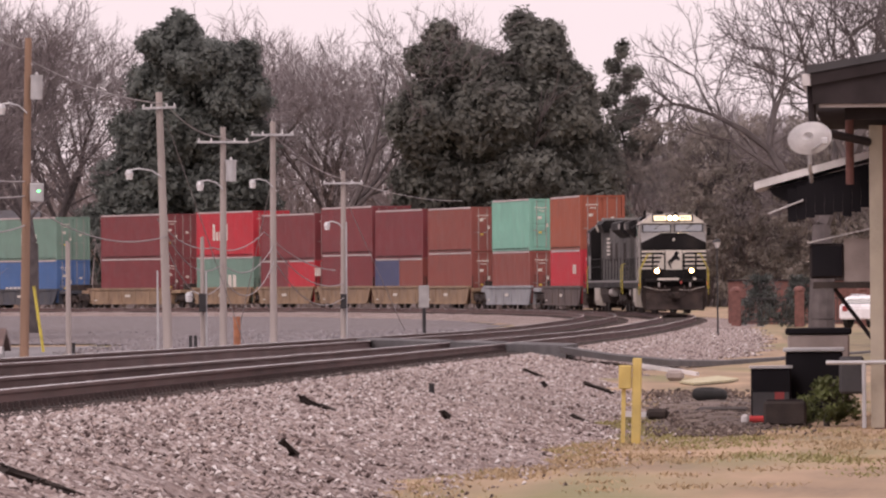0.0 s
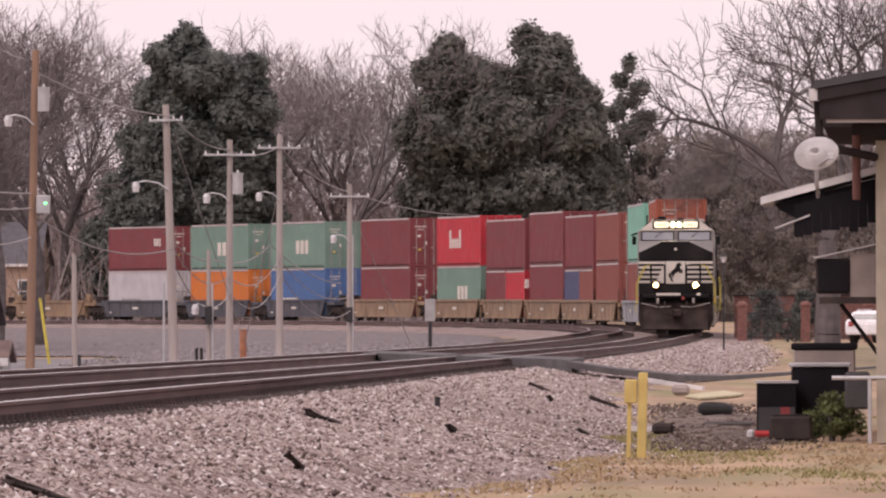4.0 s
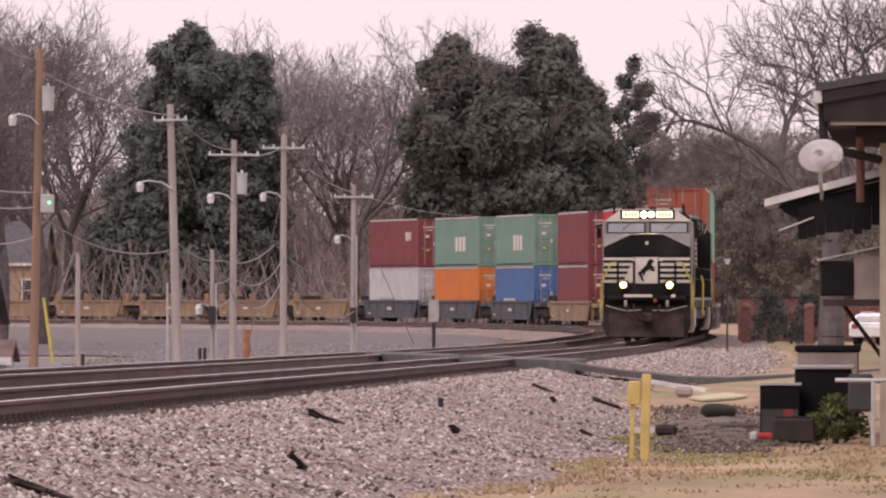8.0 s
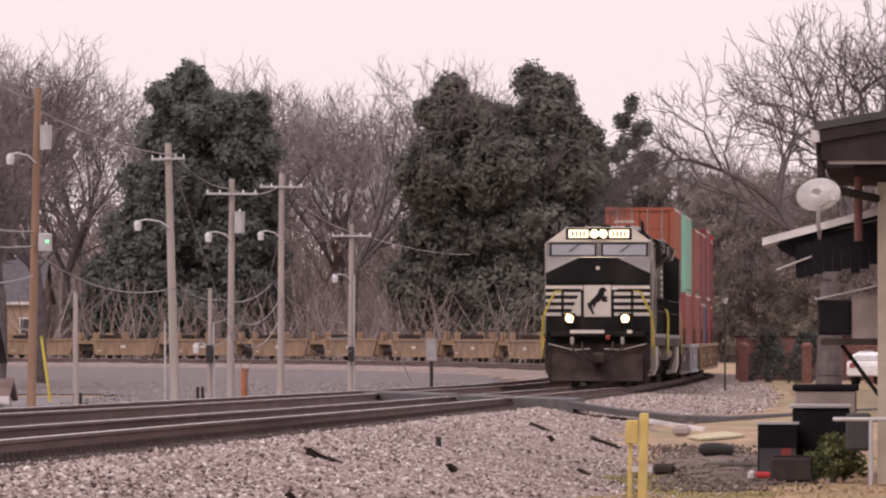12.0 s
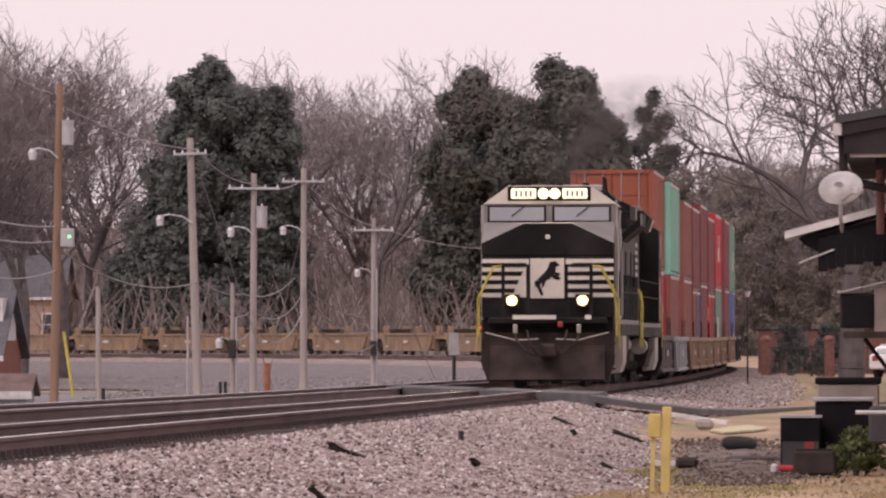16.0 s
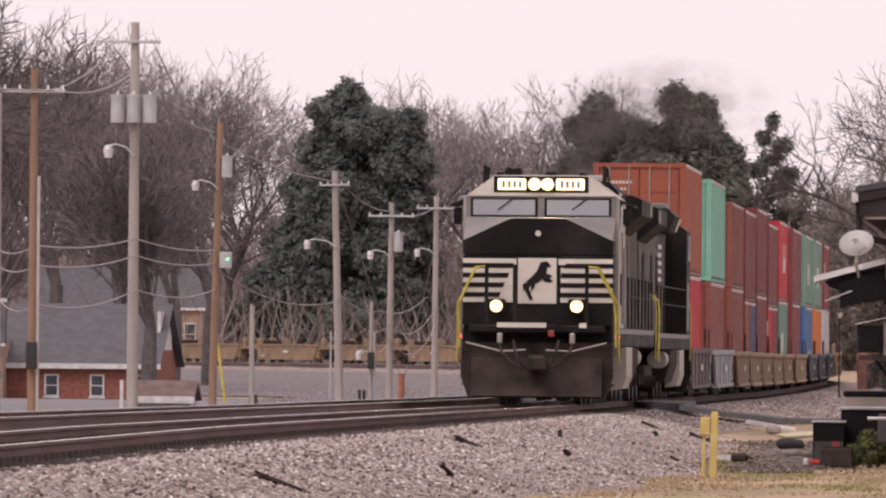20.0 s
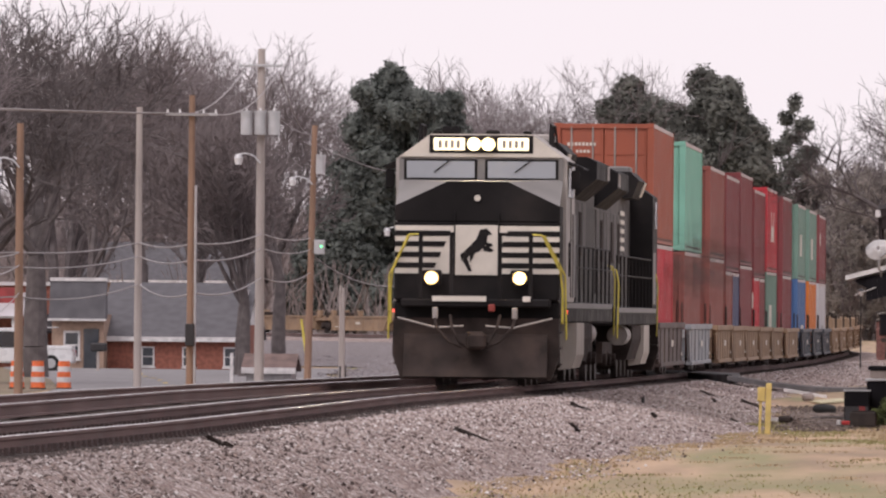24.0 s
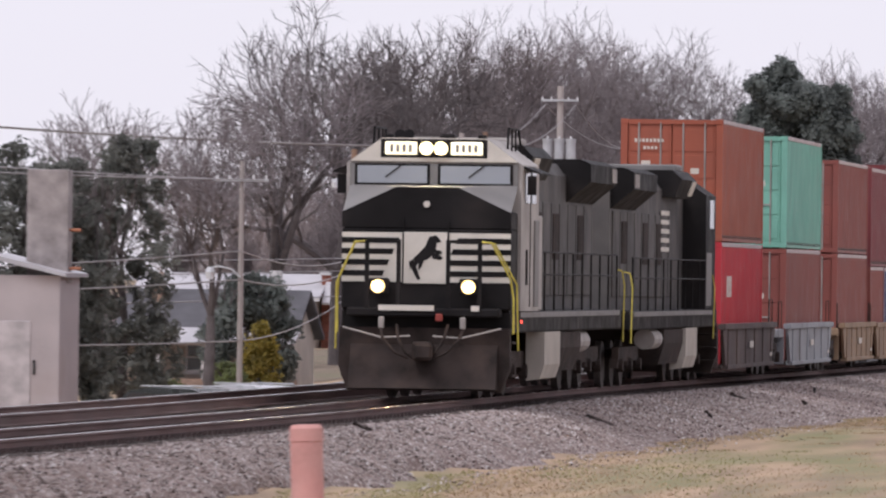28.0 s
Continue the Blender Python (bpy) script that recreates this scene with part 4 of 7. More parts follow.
def build_container(colour, marks=0, length=12.19, high=2.9):
    """A freight container; its base is at z = 0 and its door end at +y."""
    name = BOXES[colour][1]
    label = "%s corrugated steel freight container%s" % (name, " with white block lettering" if marks else "")
    M, h = BOX_MATS[colour], length / 2
    C = thing("freight_container", label, "container", "freight containers")
    bm = bmesh.new()
    for x in (-1.2, 1.2):
        corrugated(bm, length - 0.2, 0.14, high - 0.1, x, 0.036)
    part("side_wall", bm, M, C)
    part("roof", box(-1.2, -h + 0.03, high - 0.05, 1.2, h - 0.03, high - 0.015), M, C)
    part("floor", box(-1.2, -h + 0.03, 0.08, 1.2, h - 0.03, 0.16), GRIME, C)
    bm = bmesh.new()
    for x in (-1.14, 1.14):
        for y in (-h, h - 0.14):
            add_box(bm, x - 0.08, y, 0.1, x + 0.08, y + 0.14, high - 0.1)
        add_box(bm, x - 0.06, -h + 0.1, 0.02, x + 0.06, h - 0.1, 0.16)
    for y in (-h, h - 0.1):
        add_box(bm, -1.1, y, 0.02, 1.1, y + 0.1, 0.16)
        add_box(bm, -1.1, y, high - 0.12, 1.1, y + 0.1, high - 0.01)
    part("corner_frame", bm, M, C)
    for x in (-1.15, 1.15):
        part("top_rail", box(x - 0.06, -h + 0.12, high - 0.1, x + 0.06, h - 0.12, high, 0.008), RAIL_LIT, C, "pale roof rail painted as a lit edge")
    for x, z, w, t, m in ((0.62, 1.75, 0.22, 0.16, WHITE), (0.2, 1.3, 0.14, 0.2, WHITE), (-0.55, 1.6, 0.2, 0.14, WHITE), (0.6, 0.95, 0.16, 0.12, LABEL_YELLOW)):
        part("door_label", box(x - w / 2, h - 0.024, z, x + w / 2, h - 0.018, z + t), m, C)
    for x in (-1.13, 1.13):
        for y in (-h + 0.08, h - 0.08):
            for z in (0.06, high - 0.06):
                part("corner_casting", box(x - 0.09, y - 0.09, z - 0.06, x + 0.09, y + 0.09, z + 0.06, 0.01), M, C)
    # doors and lock rods
    for x0, x1 in ((-1.05, -0.01), (0.01, 1.05)):
        d = bmesh.new()
        add_box(d, x0, h - 0.09, 0.16, x1, h - 0.04, high - 0.12, 0.01)
        door = part("door", d, M, C)
        for k in range(4):
            part("door_panel", box(x0 + 0.06, h - 0.04, 0.24 + k * (high - 0.38) / 4, x1 - 0.06, h - 0.025, 0.78 + k * (high - 0.38) / 4, 0.008), M, door)
        for f in (0.25, 0.75):
            x = x0 + (x1 - x0) * f
            part("lock_rod", tubes(((x, h - 0.01, 0.1), (x, h - 0.01, high - 0.08), 0.022), n=6), DUST, door, "galvanised lock rod")
            part("rod_handle", box(x - 0.02, h - 0.005, 1.1, x + 0.22, h + 0.012, 1.14), DUST, door)
    bm = bmesh.new()
    for k in range(8):
        add_box(bm, 0.2 + k * 0.09, h - 0.02, high - 0.55, 0.26 + k * 0.09, h - 0.014, high - 0.47)
    part("code_marking", bm, WHITE, C, "white code marking")
    bm = bmesh.new()
    for k in range(4):
        add_box(bm, 0.35 + k * 0.09, h - 0.02, high - 0.72, 0.41 + k * 0.09, h - 0.014, high - 0.65)
    part("size_marking", bm, WHITE, C, "white size marking")
    part("end_wall", box(-1.08, -h + 0.02, 0.16, 1.08, -h + 0.06, high - 0.12), M, C)
    if marks:
        for sx in (-1, 1):
            bm = bmesh.new()
            w, y0, z0, z1 = {1: (0.75, -0.4, 0.9, 1.75), 2: (0.55, -3.4, 0.5, 1.1), 3: (0.35, 3.0, 1.6, 2.1), 4: (0.5, -2.6, 1.05, 1.6)}[marks]
            for k in range({1: 3, 2: 5, 3: 3, 4: 5}[marks]):
                add_box(bm, min(sx * 1.202, sx * 1.206), y0 + k * w * 1.35, z0, max(sx * 1.202, sx * 1.206), y0 + k * w * 1.35 + w, z1 + (0.5 if marks == 4 and k in (0, 4) else 0))
            part("lettering", bm, WHITE if colour != "white" else DUST, C, "block lettering")
    return C


WELL_MATS = {
    "yellow": mat("well_car_yellow", (0.3, 0.2, 0.125), 0.7, 0, 0.18, 0.9, 25, stain=(0.14, 0.085, 0.055), stain_scale=0.7, stain_amount=0.6),
    "grey": mat("well_car_grey", (0.3, 0.31, 0.33), 0.65, 0, 0.14, 0.9, 25, stain=(0.15, 0.13, 0.12), stain_scale=0.7),
    "dark": mat("well_car_dark", (0.06, 0.065, 0.08), 0.65, 0, 0.2, 0.9, 25, stain=(0.11, 0.09, 0.08), stain_scale=0.7),
    "brown": mat("well_car_brown", (0.09, 0.065, 0.06), 0.7, 0, 0.2, 0.9, 25, stain=(0.14, 0.1, 0.08), stain_scale=0.7),
}


def build_well_car(colour, length=16.2, empty=False, trucks=(-1, 1)):
    """A well wagon for stacked containers, between two bogies."""
    names = {"yellow": "weathered tan-yellow", "grey": "light grey", "dark": "dark blue-black", "brown": "dark brown"}
    W = thing("well_car", "%s container well wagon%s" % (names[colour], ", running empty" if empty else ", carrying two stacked containers"), "rail wagon", "well wagons")
    M, h = WELL_MATS[colour], length / 2
    w = max(h - 1.75, 6.2)
    for sx in (-1, 1):
        bm = bmesh.new()
        add_prism(bm, [(-w, 1.28), (w, 1.28), (w, 1.08), (w - 0.75, 0.3), (-w + 0.75, 0.3), (-w, 1.08)], min(sx * 1.34, sx * 1.42), max(sx * 1.34, sx * 1.42), "x")
        side = part("side_sill", bm, M, W)
        part("top_chord", box(min(sx * 1.3, sx * 1.48), -w - 0.2, 1.2, max(sx * 1.3, sx * 1.48), w + 0.2, 1.34, 0.01), M, side)
        part("bottom_chord", box(min(sx * 1.3, sx * 1.48), -w + 0.72, 0.26, max(sx * 1.3, sx * 1.48), w - 0.72, 0.36, 0.01), M, side)
        for k in range(6):
            y = -w + 1.2 + k * (2 * w - 2.4) / 5
            part("rib", box(min(sx * 1.42, sx * 1.445), y - 0.035, 0.36, max(sx * 1.42, sx * 1.445), y + 0.035, 1.2), M, side)
        part("number_marking", box(min(sx * 1.465, sx * 1.47), -0.6, 0.74, max(sx * 1.465, sx * 1.47), 0.48, 0.9), WHITE, side)
        part("reflector", box(min(sx * 1.465, sx * 1.47), -w + 1.3, 0.5, max(sx * 1.465, sx * 1.47), -w + 1.9, 0.58), WHITE, side)
    part("well_floor", box(-1.3, -w + 0.4, 0.28, 1.3, w - 0.4, 0.36), GRIME, W)
    for sy in (-1, 1):
        end = part("end_platform", box(-1.3, min(sy * w, sy * (h + 0.05)), 0.98, 1.3, max(sy * w, sy * (h + 0.05)), 1.2, 0.02), M, W)
        part("end_bulkhead", box(-1.3, min(sy * w, sy * (w + 0.1)), 0.3, 1.3, max(sy * w, sy * (w + 0.1)), 1.2), M, end)
        for sx in (-1, 1):
            part("grab_rail", pipe([(sx * 1.25, sy * (h - 0.4), 1.2), (sx * 1.25, sy * (h - 0.4), 1.9), (sx * 1.25, sy * (w + 0.3), 1.9), (sx * 1.25, sy * (w + 0.3), 1.2)], 0.014), GRIME, end)
        part("brake_gear", box(-0.5, min(sy * (w + 0.12), sy * (h - 0.1)), 1.2, 0.5, max(sy * (w + 0.12), sy * (h - 0.1)), 1.6, 0.04), GRIME, end)
        if empty:
            for sx in (-1, 1):
                part("connector_stand", box(sx * 1.05 - 0.14, sy * (w + 0.35) - 0.35, 1.2, sx * 1.05 + 0.14, sy * (w + 0.35) + 0.35, 1.75, 0.03), M, end)
    for sy in trucks:
        truck(W, sy * h if len(trucks) == 1 else sy * (h - 0.15), (-0.89, 0.89))
    return W


# order of the train: wagon colour, upper box, lower box, marks, and the distance of the wagon's middle behind the nose
LOADED = [
    ("brown", 18.8, 56.2, ("orange", 0, 2.9), ("red", 3, 2.9)), ("grey", 18.6, 76.1, ("mint", 0, 2.9), ("brown", 0, 2.9)),
    ("yellow", 13.5, 94.6, ("brown", 0, 2.6), ("brown", 0, 2.9)), ("yellow", 13.5, 108.2, ("maroon", 0, 2.9), ("brown", 0, 2.6), ("navy", 0, 2.6)),
    ("yellow", 13.5, 121.2, ("maroon", 0, 2.9), ("maroon", 0, 2.9)), ("yellow", 13.5, 135.0, ("maroon", 0, 2.9), ("red", 3, 2.6), ("maroon", 0, 2.6)),
    ("yellow", 13.5, 149.0, ("red", 4, 2.9), ("green", 1, 2.9)), ("yellow", 19.6, 168.5, ("maroon", 0, 2.9), ("maroon", 0, 2.9)),
    ("dark", 16.8, 189.4, ("green", 1, 2.9), ("blue", 2, 2.9)), ("dark", 16.8, 206.7, ("green", 1, 2.9), ("amber", 0, 2.9)), ("dark", 16.8, 223.4, ("maroon", 3, 2.9), ("white", 2, 2.9))]
BACKWARDS = []        # engines running long hood first
ROLLING = []          # (thing, distance behind the nose, height above the rail)


def build_train():
    ROLLING.append((build_locomotive(True), 10.9, 0.0))
    second = build_locomotive(False)
    ROLLING.append((second, 34.2, 0.0))
    BACKWARDS.append(second)
    wells, boxes = {}, {}

    def take(store, key, make):
        if key in store:
            return copy_thing(store[key], pose(0, 0, 0))
        store[key] = make()
        return store[key]
    for well, length, back, up, *low in LOADED:
        joined = length == 13.5
        first = joined and back < 95
        ROLLING.append((take(wells, (well, length, first), lambda: build_well_car(well, length, trucks=(-1,) if joined and not first else (-1, 1))), back, 0.0))
        for k, (colour, marks, high) in enumerate(low):
            long = 12.19 if len(low) == 1 else 6.06
            ROLLING.append((take(boxes, (colour, marks, high, long), lambda: build_container(colour, marks, long, high)), back + (0.0 if len(low) == 1 else 6.13 * (k - 0.5)), 0.37))
        ROLLING.append((take(boxes, (*up, 12.19), lambda: build_container(up[0], up[1], 12.19, up[2])), back, 0.39 + low[0][2]))
    for k in range(22):
        ROLLING.append((take(wells, ("empty", 16.2, k == 0), lambda: build_well_car("yellow", 16.2, True, (-1,) if k else (-1, 1))), 240.6 + k * 16.4, 0.0))


def smoke_mat():
    """Thin soot: a grey haze that thins out from the middle of each puff, broken by noise."""
    m = bpy.data.materials.new("exhaust_smoke")
    m.use_nodes = True
    N, L = m.node_tree.nodes, m.node_tree.links
    out, b = N["Material Output"], N["Principled BSDF"]
    b.inputs["Base Color"].default_value = (0.1, 0.09, 0.088, 1)
    b.inputs["Roughness"].default_value = 1.0
    b.inputs["Specular IOR Level"].default_value = 0.0
    uv = N.new("ShaderNodeTexCoord")
    gr = N.new("ShaderNodeTexGradient")
    gr.gradient_type = "SPHERICAL"
    L.new(uv.outputs["Object"], gr.inputs["Vector"])
    nz = N.new("ShaderNodeTexNoise")
    nz.inputs["Scale"].default_value = 2.6
    nz.inputs["Detail"].default_value = 5
    L.new(uv.outputs["Object"], nz.inputs["Vector"])
    r = N.new("ShaderNodeMapRange")
    r.inputs[1].default_value, r.inputs[2].default_value, r.inputs[3].default_value, r.inputs[4].default_value = 0.38, 0.68, 0.15, 1.0
    L.new(nz.outputs[0], r.inputs[0])
    g2 = N.new("ShaderNodeMath")
    g2.operation = "POWER"
    L.new(gr.outputs["Fac"], g2.inputs[0])
    g2.inputs[1].default_value = 1.1
    mu = N.new("ShaderNodeMath")
    mu.operation = "MULTIPLY"
    L.new(g2.outputs[0], mu.inputs[0])
    L.new(r.outputs[0], mu.inputs[1])
    m2 = N.new("ShaderNodeMath")
    m2.operation = "MULTIPLY"
    m2.inputs[1].default_value = 0.8
    L.new(mu.outputs[0], m2.inputs[0])
    L.new(m2.outputs[0], b.inputs["Alpha"])
    return m


SMOKE = []


def build_smoke():
    """Exhaust in a row of loose puffs, each a bulging veil."""
    M = smoke_mat()
    g = np.random.RandomState(17)
    for k, (back, side, z, w, d, h) in enumerate(((13.0, 0.1, 5.3, 0.9, 1.5, 0.6), (17.0, 0.0, 5.9, 1.3, 2.0, 0.9), (22.0, -0.3, 6.4, 1.6, 2.5, 1.1), (28.0, -0.6, 6.9, 1.9, 3.0, 1.2), (36.0, -1.0, 7.3, 2.2, 4.0, 1.3), (46.0, -1.4, 7.6, 2.4, 5.0, 1.3))):
        bm = bmesh.new()
        n = 12
        grid = []
        for i in range(n):
            row = []
            for j in range(n):
                a, c = 2 * i / (n - 1) - 1, 2 * j / (n - 1) - 1
                row.append(bm.verts.new((a, 0.45 * (1 - a * a) * (1 - c * c) * math.cos(2.2 * a + k), c)))
            grid.append(row)
        for i in range(n - 1):
            for j in range(n - 1):
                bm.faces.new((grid[i][j], grid[i + 1][j], grid[i + 1][j + 1], grid[i][j + 1]))
        puff = part("exhaust_puff", bm, M, smooth=True)
        puff.scale = (w, d, h)
        tagged(puff, "thin dark exhaust smoke trailing above the locomotives", "smoke", "exhaust puffs", "stuff")
        SMOKE.append((puff, back, side, z))


build_train()
build_smoke()


# ---- trees ----
BARK = mat("winter_bark", (0.115, 0.098, 0.098), 0.95, 0, 0.25, 3, 40, 0.4, 20)
DARK_TWIG = mat("dark_winter_twig", (0.165, 0.138, 0.138), 0.95, 0, 0.2, 2, 20)
TWIG = mat("winter_twig", (0.225, 0.195, 0.2), 0.95, 0, 0.2, 2, 20)
# the next three leaf colours are lightened to carry distant haze
LEAF = mat("hazed_evergreen_leaf", (0.185, 0.205, 0.19), 0.75, 0, 0.45, 0.8, 6, tint=(0.185, 0.2, 0.185), stain=(0.14, 0.152, 0.142), stain_scale=0.5, spec=0.3, thin=0.5)
LEAF_DULL = mat("hazed_cedar_leaf", (0.2, 0.205, 0.185), 0.8, 0, 0.4, 0.6, 6, tint=(0.2, 0.202, 0.18), stain=(0.15, 0.152, 0.138), stain_scale=0.4, spec=0.2, thin=0.5)
LEAF_BROWN = mat("hazed_oak_leaf", (0.33, 0.295, 0.27), 0.85, 0, 0.3, 0.5, 6, stain=(0.24, 0.225, 0.195), stain_scale=0.3, spec=0.1, thin=0.5)
LEAF_GOLD = mat("golden_leaf", (0.32, 0.25, 0.05), 0.7, 0, 0.35, 1.5, 8, stain=(0.14, 0.14, 0.04), stain_scale=1.2, thin=0.3)
LEAF_BUSH = mat("shrub_leaf", (0.17, 0.2, 0.075), 0.6, 0, 0.4, 3, 20, thin=0.3)
BRUSH = mat("brown_brush", (0.235, 0.195, 0.19), 0.95, 0, 0.3, 2, 20)


def branches(seed, height, spread=0.55, levels=6, trunk=0.3, split=3, lean=0.0, fork=0.28, twig=0.016, wide=0.34):
    """Segments of a bare tree: (start, end, radius, radius, level)."""
    r = random.Random(seed)
    out = []
    mid, up, out_r = height * 0.6, height * 0.41, height * wide

    def beyond(p):
        """Past the rounded outline of the crown."""
        return (p.x * p.x + p.y * p.y) / (out_r * out_r) + ((p.z - mid) / up) ** 2 > 1.0 and p.z > mid * 0.7

    def grow(p, d, length, rad, level):
        n = 3 if level < 2 else 2 if level < 7 else 1
        for k in range(n):
            bend = Vector((r.uniform(-1, 1), r.uniform(-1, 1), r.uniform(-0.5, 0.7))) * (0.08 + 0.05 * level)
            d = (d + bend).normalized()
            q = p + d * (length / n)
            r1 = max(twig, rad * (0.74 if level < 3 and k == n - 1 else 0.86 if level else 0.9))
            out.append((p, q, rad, r1, level))
            p, rad = q, r1
            if level > 2 and beyond(p):
                return
            if level and level < levels and k < n - 1 and r.random() < 0.75:
                side(p, d, length * r.uniform(0.5, 0.75), rad * 0.5, level + 1)
        if level < levels:
            for j in range(split if level < 4 else 2):
                side(p, d, length * r.uniform(0.64, 0.8), max(twig, rad * ((1.0 if level < 3 else 0.84) if j == 0 else 0.72 if level < 3 else 0.62)), level + 1, 0.55 if j == 0 and level < 3 else 1.0)

    def side(p, d, length, rad, level, open_by=1.0):
        a = r.uniform(0, 2 * math.pi)
        u = d.orthogonal().normalized()
        v = d.cross(u)
        w = spread * open_by * r.uniform(0.6, 1.35)
        e = (d + (u * math.cos(a) + v * math.sin(a)) * w + Vector((0, 0, 0.08))).normalized()
        grow(p, e, length, rad, level)

    grow(Vector((0, 0, -0.3)), Vector((lean, lean * 0.5, 1)).normalized(), height * fork, trunk, 0)
    top = max(q.z for _, q, *_ in out)
    k = height / top
    return [(p * k, q * k, a, b, l) for p, q, a, b, l in out]


def segment_mesh(name, segs, material, parent, sides=3):
    vs, fs = [], []
    for p, q, a, b, l in segs:
        n = 10 if l < 1 else 6 if l < 3 else sides
        d = (q - p).normalized()
        u = d.orthogonal().normalized()
        v = d.cross(u)
        o = len(vs)
        tip = l > 6
        for c, rad in ((p, a),) if tip else ((p, a), (q, b)):
            for i in range(n):
                t = 2 * math.pi * i / n
                vs.append(c + (u * math.cos(t) + v * math.sin(t)) * rad)
        if tip:
            vs.append(q)
            fs += [(o + i, o + (i + 1) % n, o + n) for i in range(n)]
        else:
            fs += [(o + i, o + (i + 1) % n, o + n + (i + 1) % n, o + n + i) for i in range(n)]
    return sheet_mesh(name, vs, fs, material, parent)


def bare_tree(seed, height, label="leafless grey-brown deciduous tree", twigs=None, **kw):
    T = thing("bare_tree", label, "tree", "leafless trees")
    segs = branches(seed, height, **kw)
    segment_mesh("trunk", [s for s in segs if s[4] < 4], BARK, T)
    segment_mesh("crown", [s for s in segs if s[4] >= 4], twigs or TWIG, T)
    return T


def leaves(name, centres, size, per, material, parent, seed, up=0.3, outward=None):
    """Sprays of leaf blades round each centre, facing outward where that is given."""
    g = np.random.RandomState(seed)
    n = len(centres) * per
    c = np.repeat(np.asarray(centres), per, axis=0) + np.clip(g.normal(0, size * 0.9, (n, 3)), -size * 1.6, size * 1.6)
    a = g.normal(0, 1, (n, 3))
    a[:, 2] += up
    a /= np.linalg.norm(a, axis=1)[:, None]
    face = g.normal(0, 1, (n, 3)) * (1.0 if outward is None else 0.55)
    if outward is not None:
        face += np.repeat(np.asarray(outward), per, axis=0) + [0, 0, 0.5]
    b = np.cross(a, face)
    if outward is not None:
        a = np.cross(b, face)
        a /= np.linalg.norm(a, axis=1)[:, None]
    b /= np.linalg.norm(b, axis=1)[:, None]
    s = size * g.uniform(0.5, 1.2, (n, 1))
    vs = np.stack([c - a * s, c + b * s * 0.45, c + a * s, c - b * s * 0.45], axis=1).reshape(-1, 3)
    fs = np.arange(n * 4).reshape(-1, 4)
    return sheet_mesh(name, vs.tolist(), fs.tolist(), material, parent)


def leafy_tree(seed, height, radius, shape="broad", label="dense dark evergreen tree", material=None, clumps=170, per=240, size=0.17, kind="evergreen_tree", base=0.08):
    """A trunk, limbs and a crown of leaf sprays in uneven clumps."""
    g = np.random.RandomState(seed)
    T = thing(kind, label, "tree", "evergreen trees")
    segs = branches(seed, height * 0.9, 0.5, 3, max(0.12, height * 0.02), 3)
    segment_mesh("trunk", segs, BARK, T)
    cs = []
    for _ in range(clumps):
        h = g.uniform(base, 0.9 if shape == "broad" else 0.94)
        if shape == "cone":
            w = radius * (1 - h) ** 0.8 * 1.05 + 0.12 * radius
        elif shape == "pine":
            w = radius * (0.25 + 0.75 * math.sin(math.pi * min(1, h ** 1.4 + 0.05)))
        else:
            w = radius * min(1.0, 1.45 * math.sqrt(max(0.0, 1.0 - h)) * (0.5 + 0.5 * min(1, h * 3 + 0.35)))
        t, q = g.uniform(0, 2 * math.pi), math.sqrt(g.uniform(0.25, 1))
        wob = 1 + 0.08 * math.sin(3 * t + seed) + 0.06 * math.sin(9 * h * 3 + t * 2)
        p = np.array([w * q * wob * math.cos(t), w * q * wob * math.sin(t), h * height])
        big = g.uniform(0.4, 1.0) * radius * 0.13
        for _ in range(5):
            cs.append(p + np.clip(g.normal(0, 1, 3), -1.2, 1.2) * [big, big, big * 0.8])
    leaves("crown", cs, size, max(1, per // 5), material or LEAF, T, seed + 1)
    return T


def lobed_tree(seed, height, lobes, label, material, leaf=0.2, dense=1.0):
    """A big evergreen: trunk, limbs and leaf sprays over uneven lobes (x, z, half width, half height)."""
    g = np.random.RandomState(seed)
    T = thing("evergreen_tree", label, "tree", "evergreen trees")
    segment_mesh("trunk", branches(seed, height * 0.85, 0.5, 3, height * 0.02, 3), BARK, T)
    cs, outs = [], []
    for x, z, rx, rz in lobes:
        m = int(46 * dense * (rx * rx + 2 * rx * rz) ** 0.92) + 20
        d = g.normal(0, 1, (m, 3))
        d /= np.linalg.norm(d, axis=1)[:, None]
        r = g.uniform(0.62, 1.04, (m, 1)) * (1 + 0.12 * np.sin(5 * d[:, :1] + 4 * d[:, 2:] + seed))
        cs.append(d * r * [rx, rx, rz] + [x, g.uniform(-1.5, 1.5), z])
        outs.append(d)
    leaves("crown", np.concatenate(cs), leaf * 1.35, 11, material, T, seed + 1, 0.2, np.concatenate(outs))
    return T


def ground_at(x, y):
    return float(ground_height(np.array([x]), np.array([y]))[0])


def plant(ob, x, y, turn=0.0, scale=1.0, z=None):
    ob.scale = (scale,) * 3
    ob.matrix_basis = pose(x, y, ground_at(x, y) if z is None else z, 0, 0, turn) @ Matrix.Diagonal((scale, scale, scale, 1))
    return ob


def plant_copy(ob, x, y, turn, scale, label=""):
    o = copy_thing(ob, pose(0, 0, 0))
    o.scale = (scale,) * 3
    o.matrix_basis = pose(x, y, ground_at(x, y), 0, 0, turn) @ Matrix.Diagonal((scale, scale, scale, 1))
    if label:
        o["label"] = label
    return o


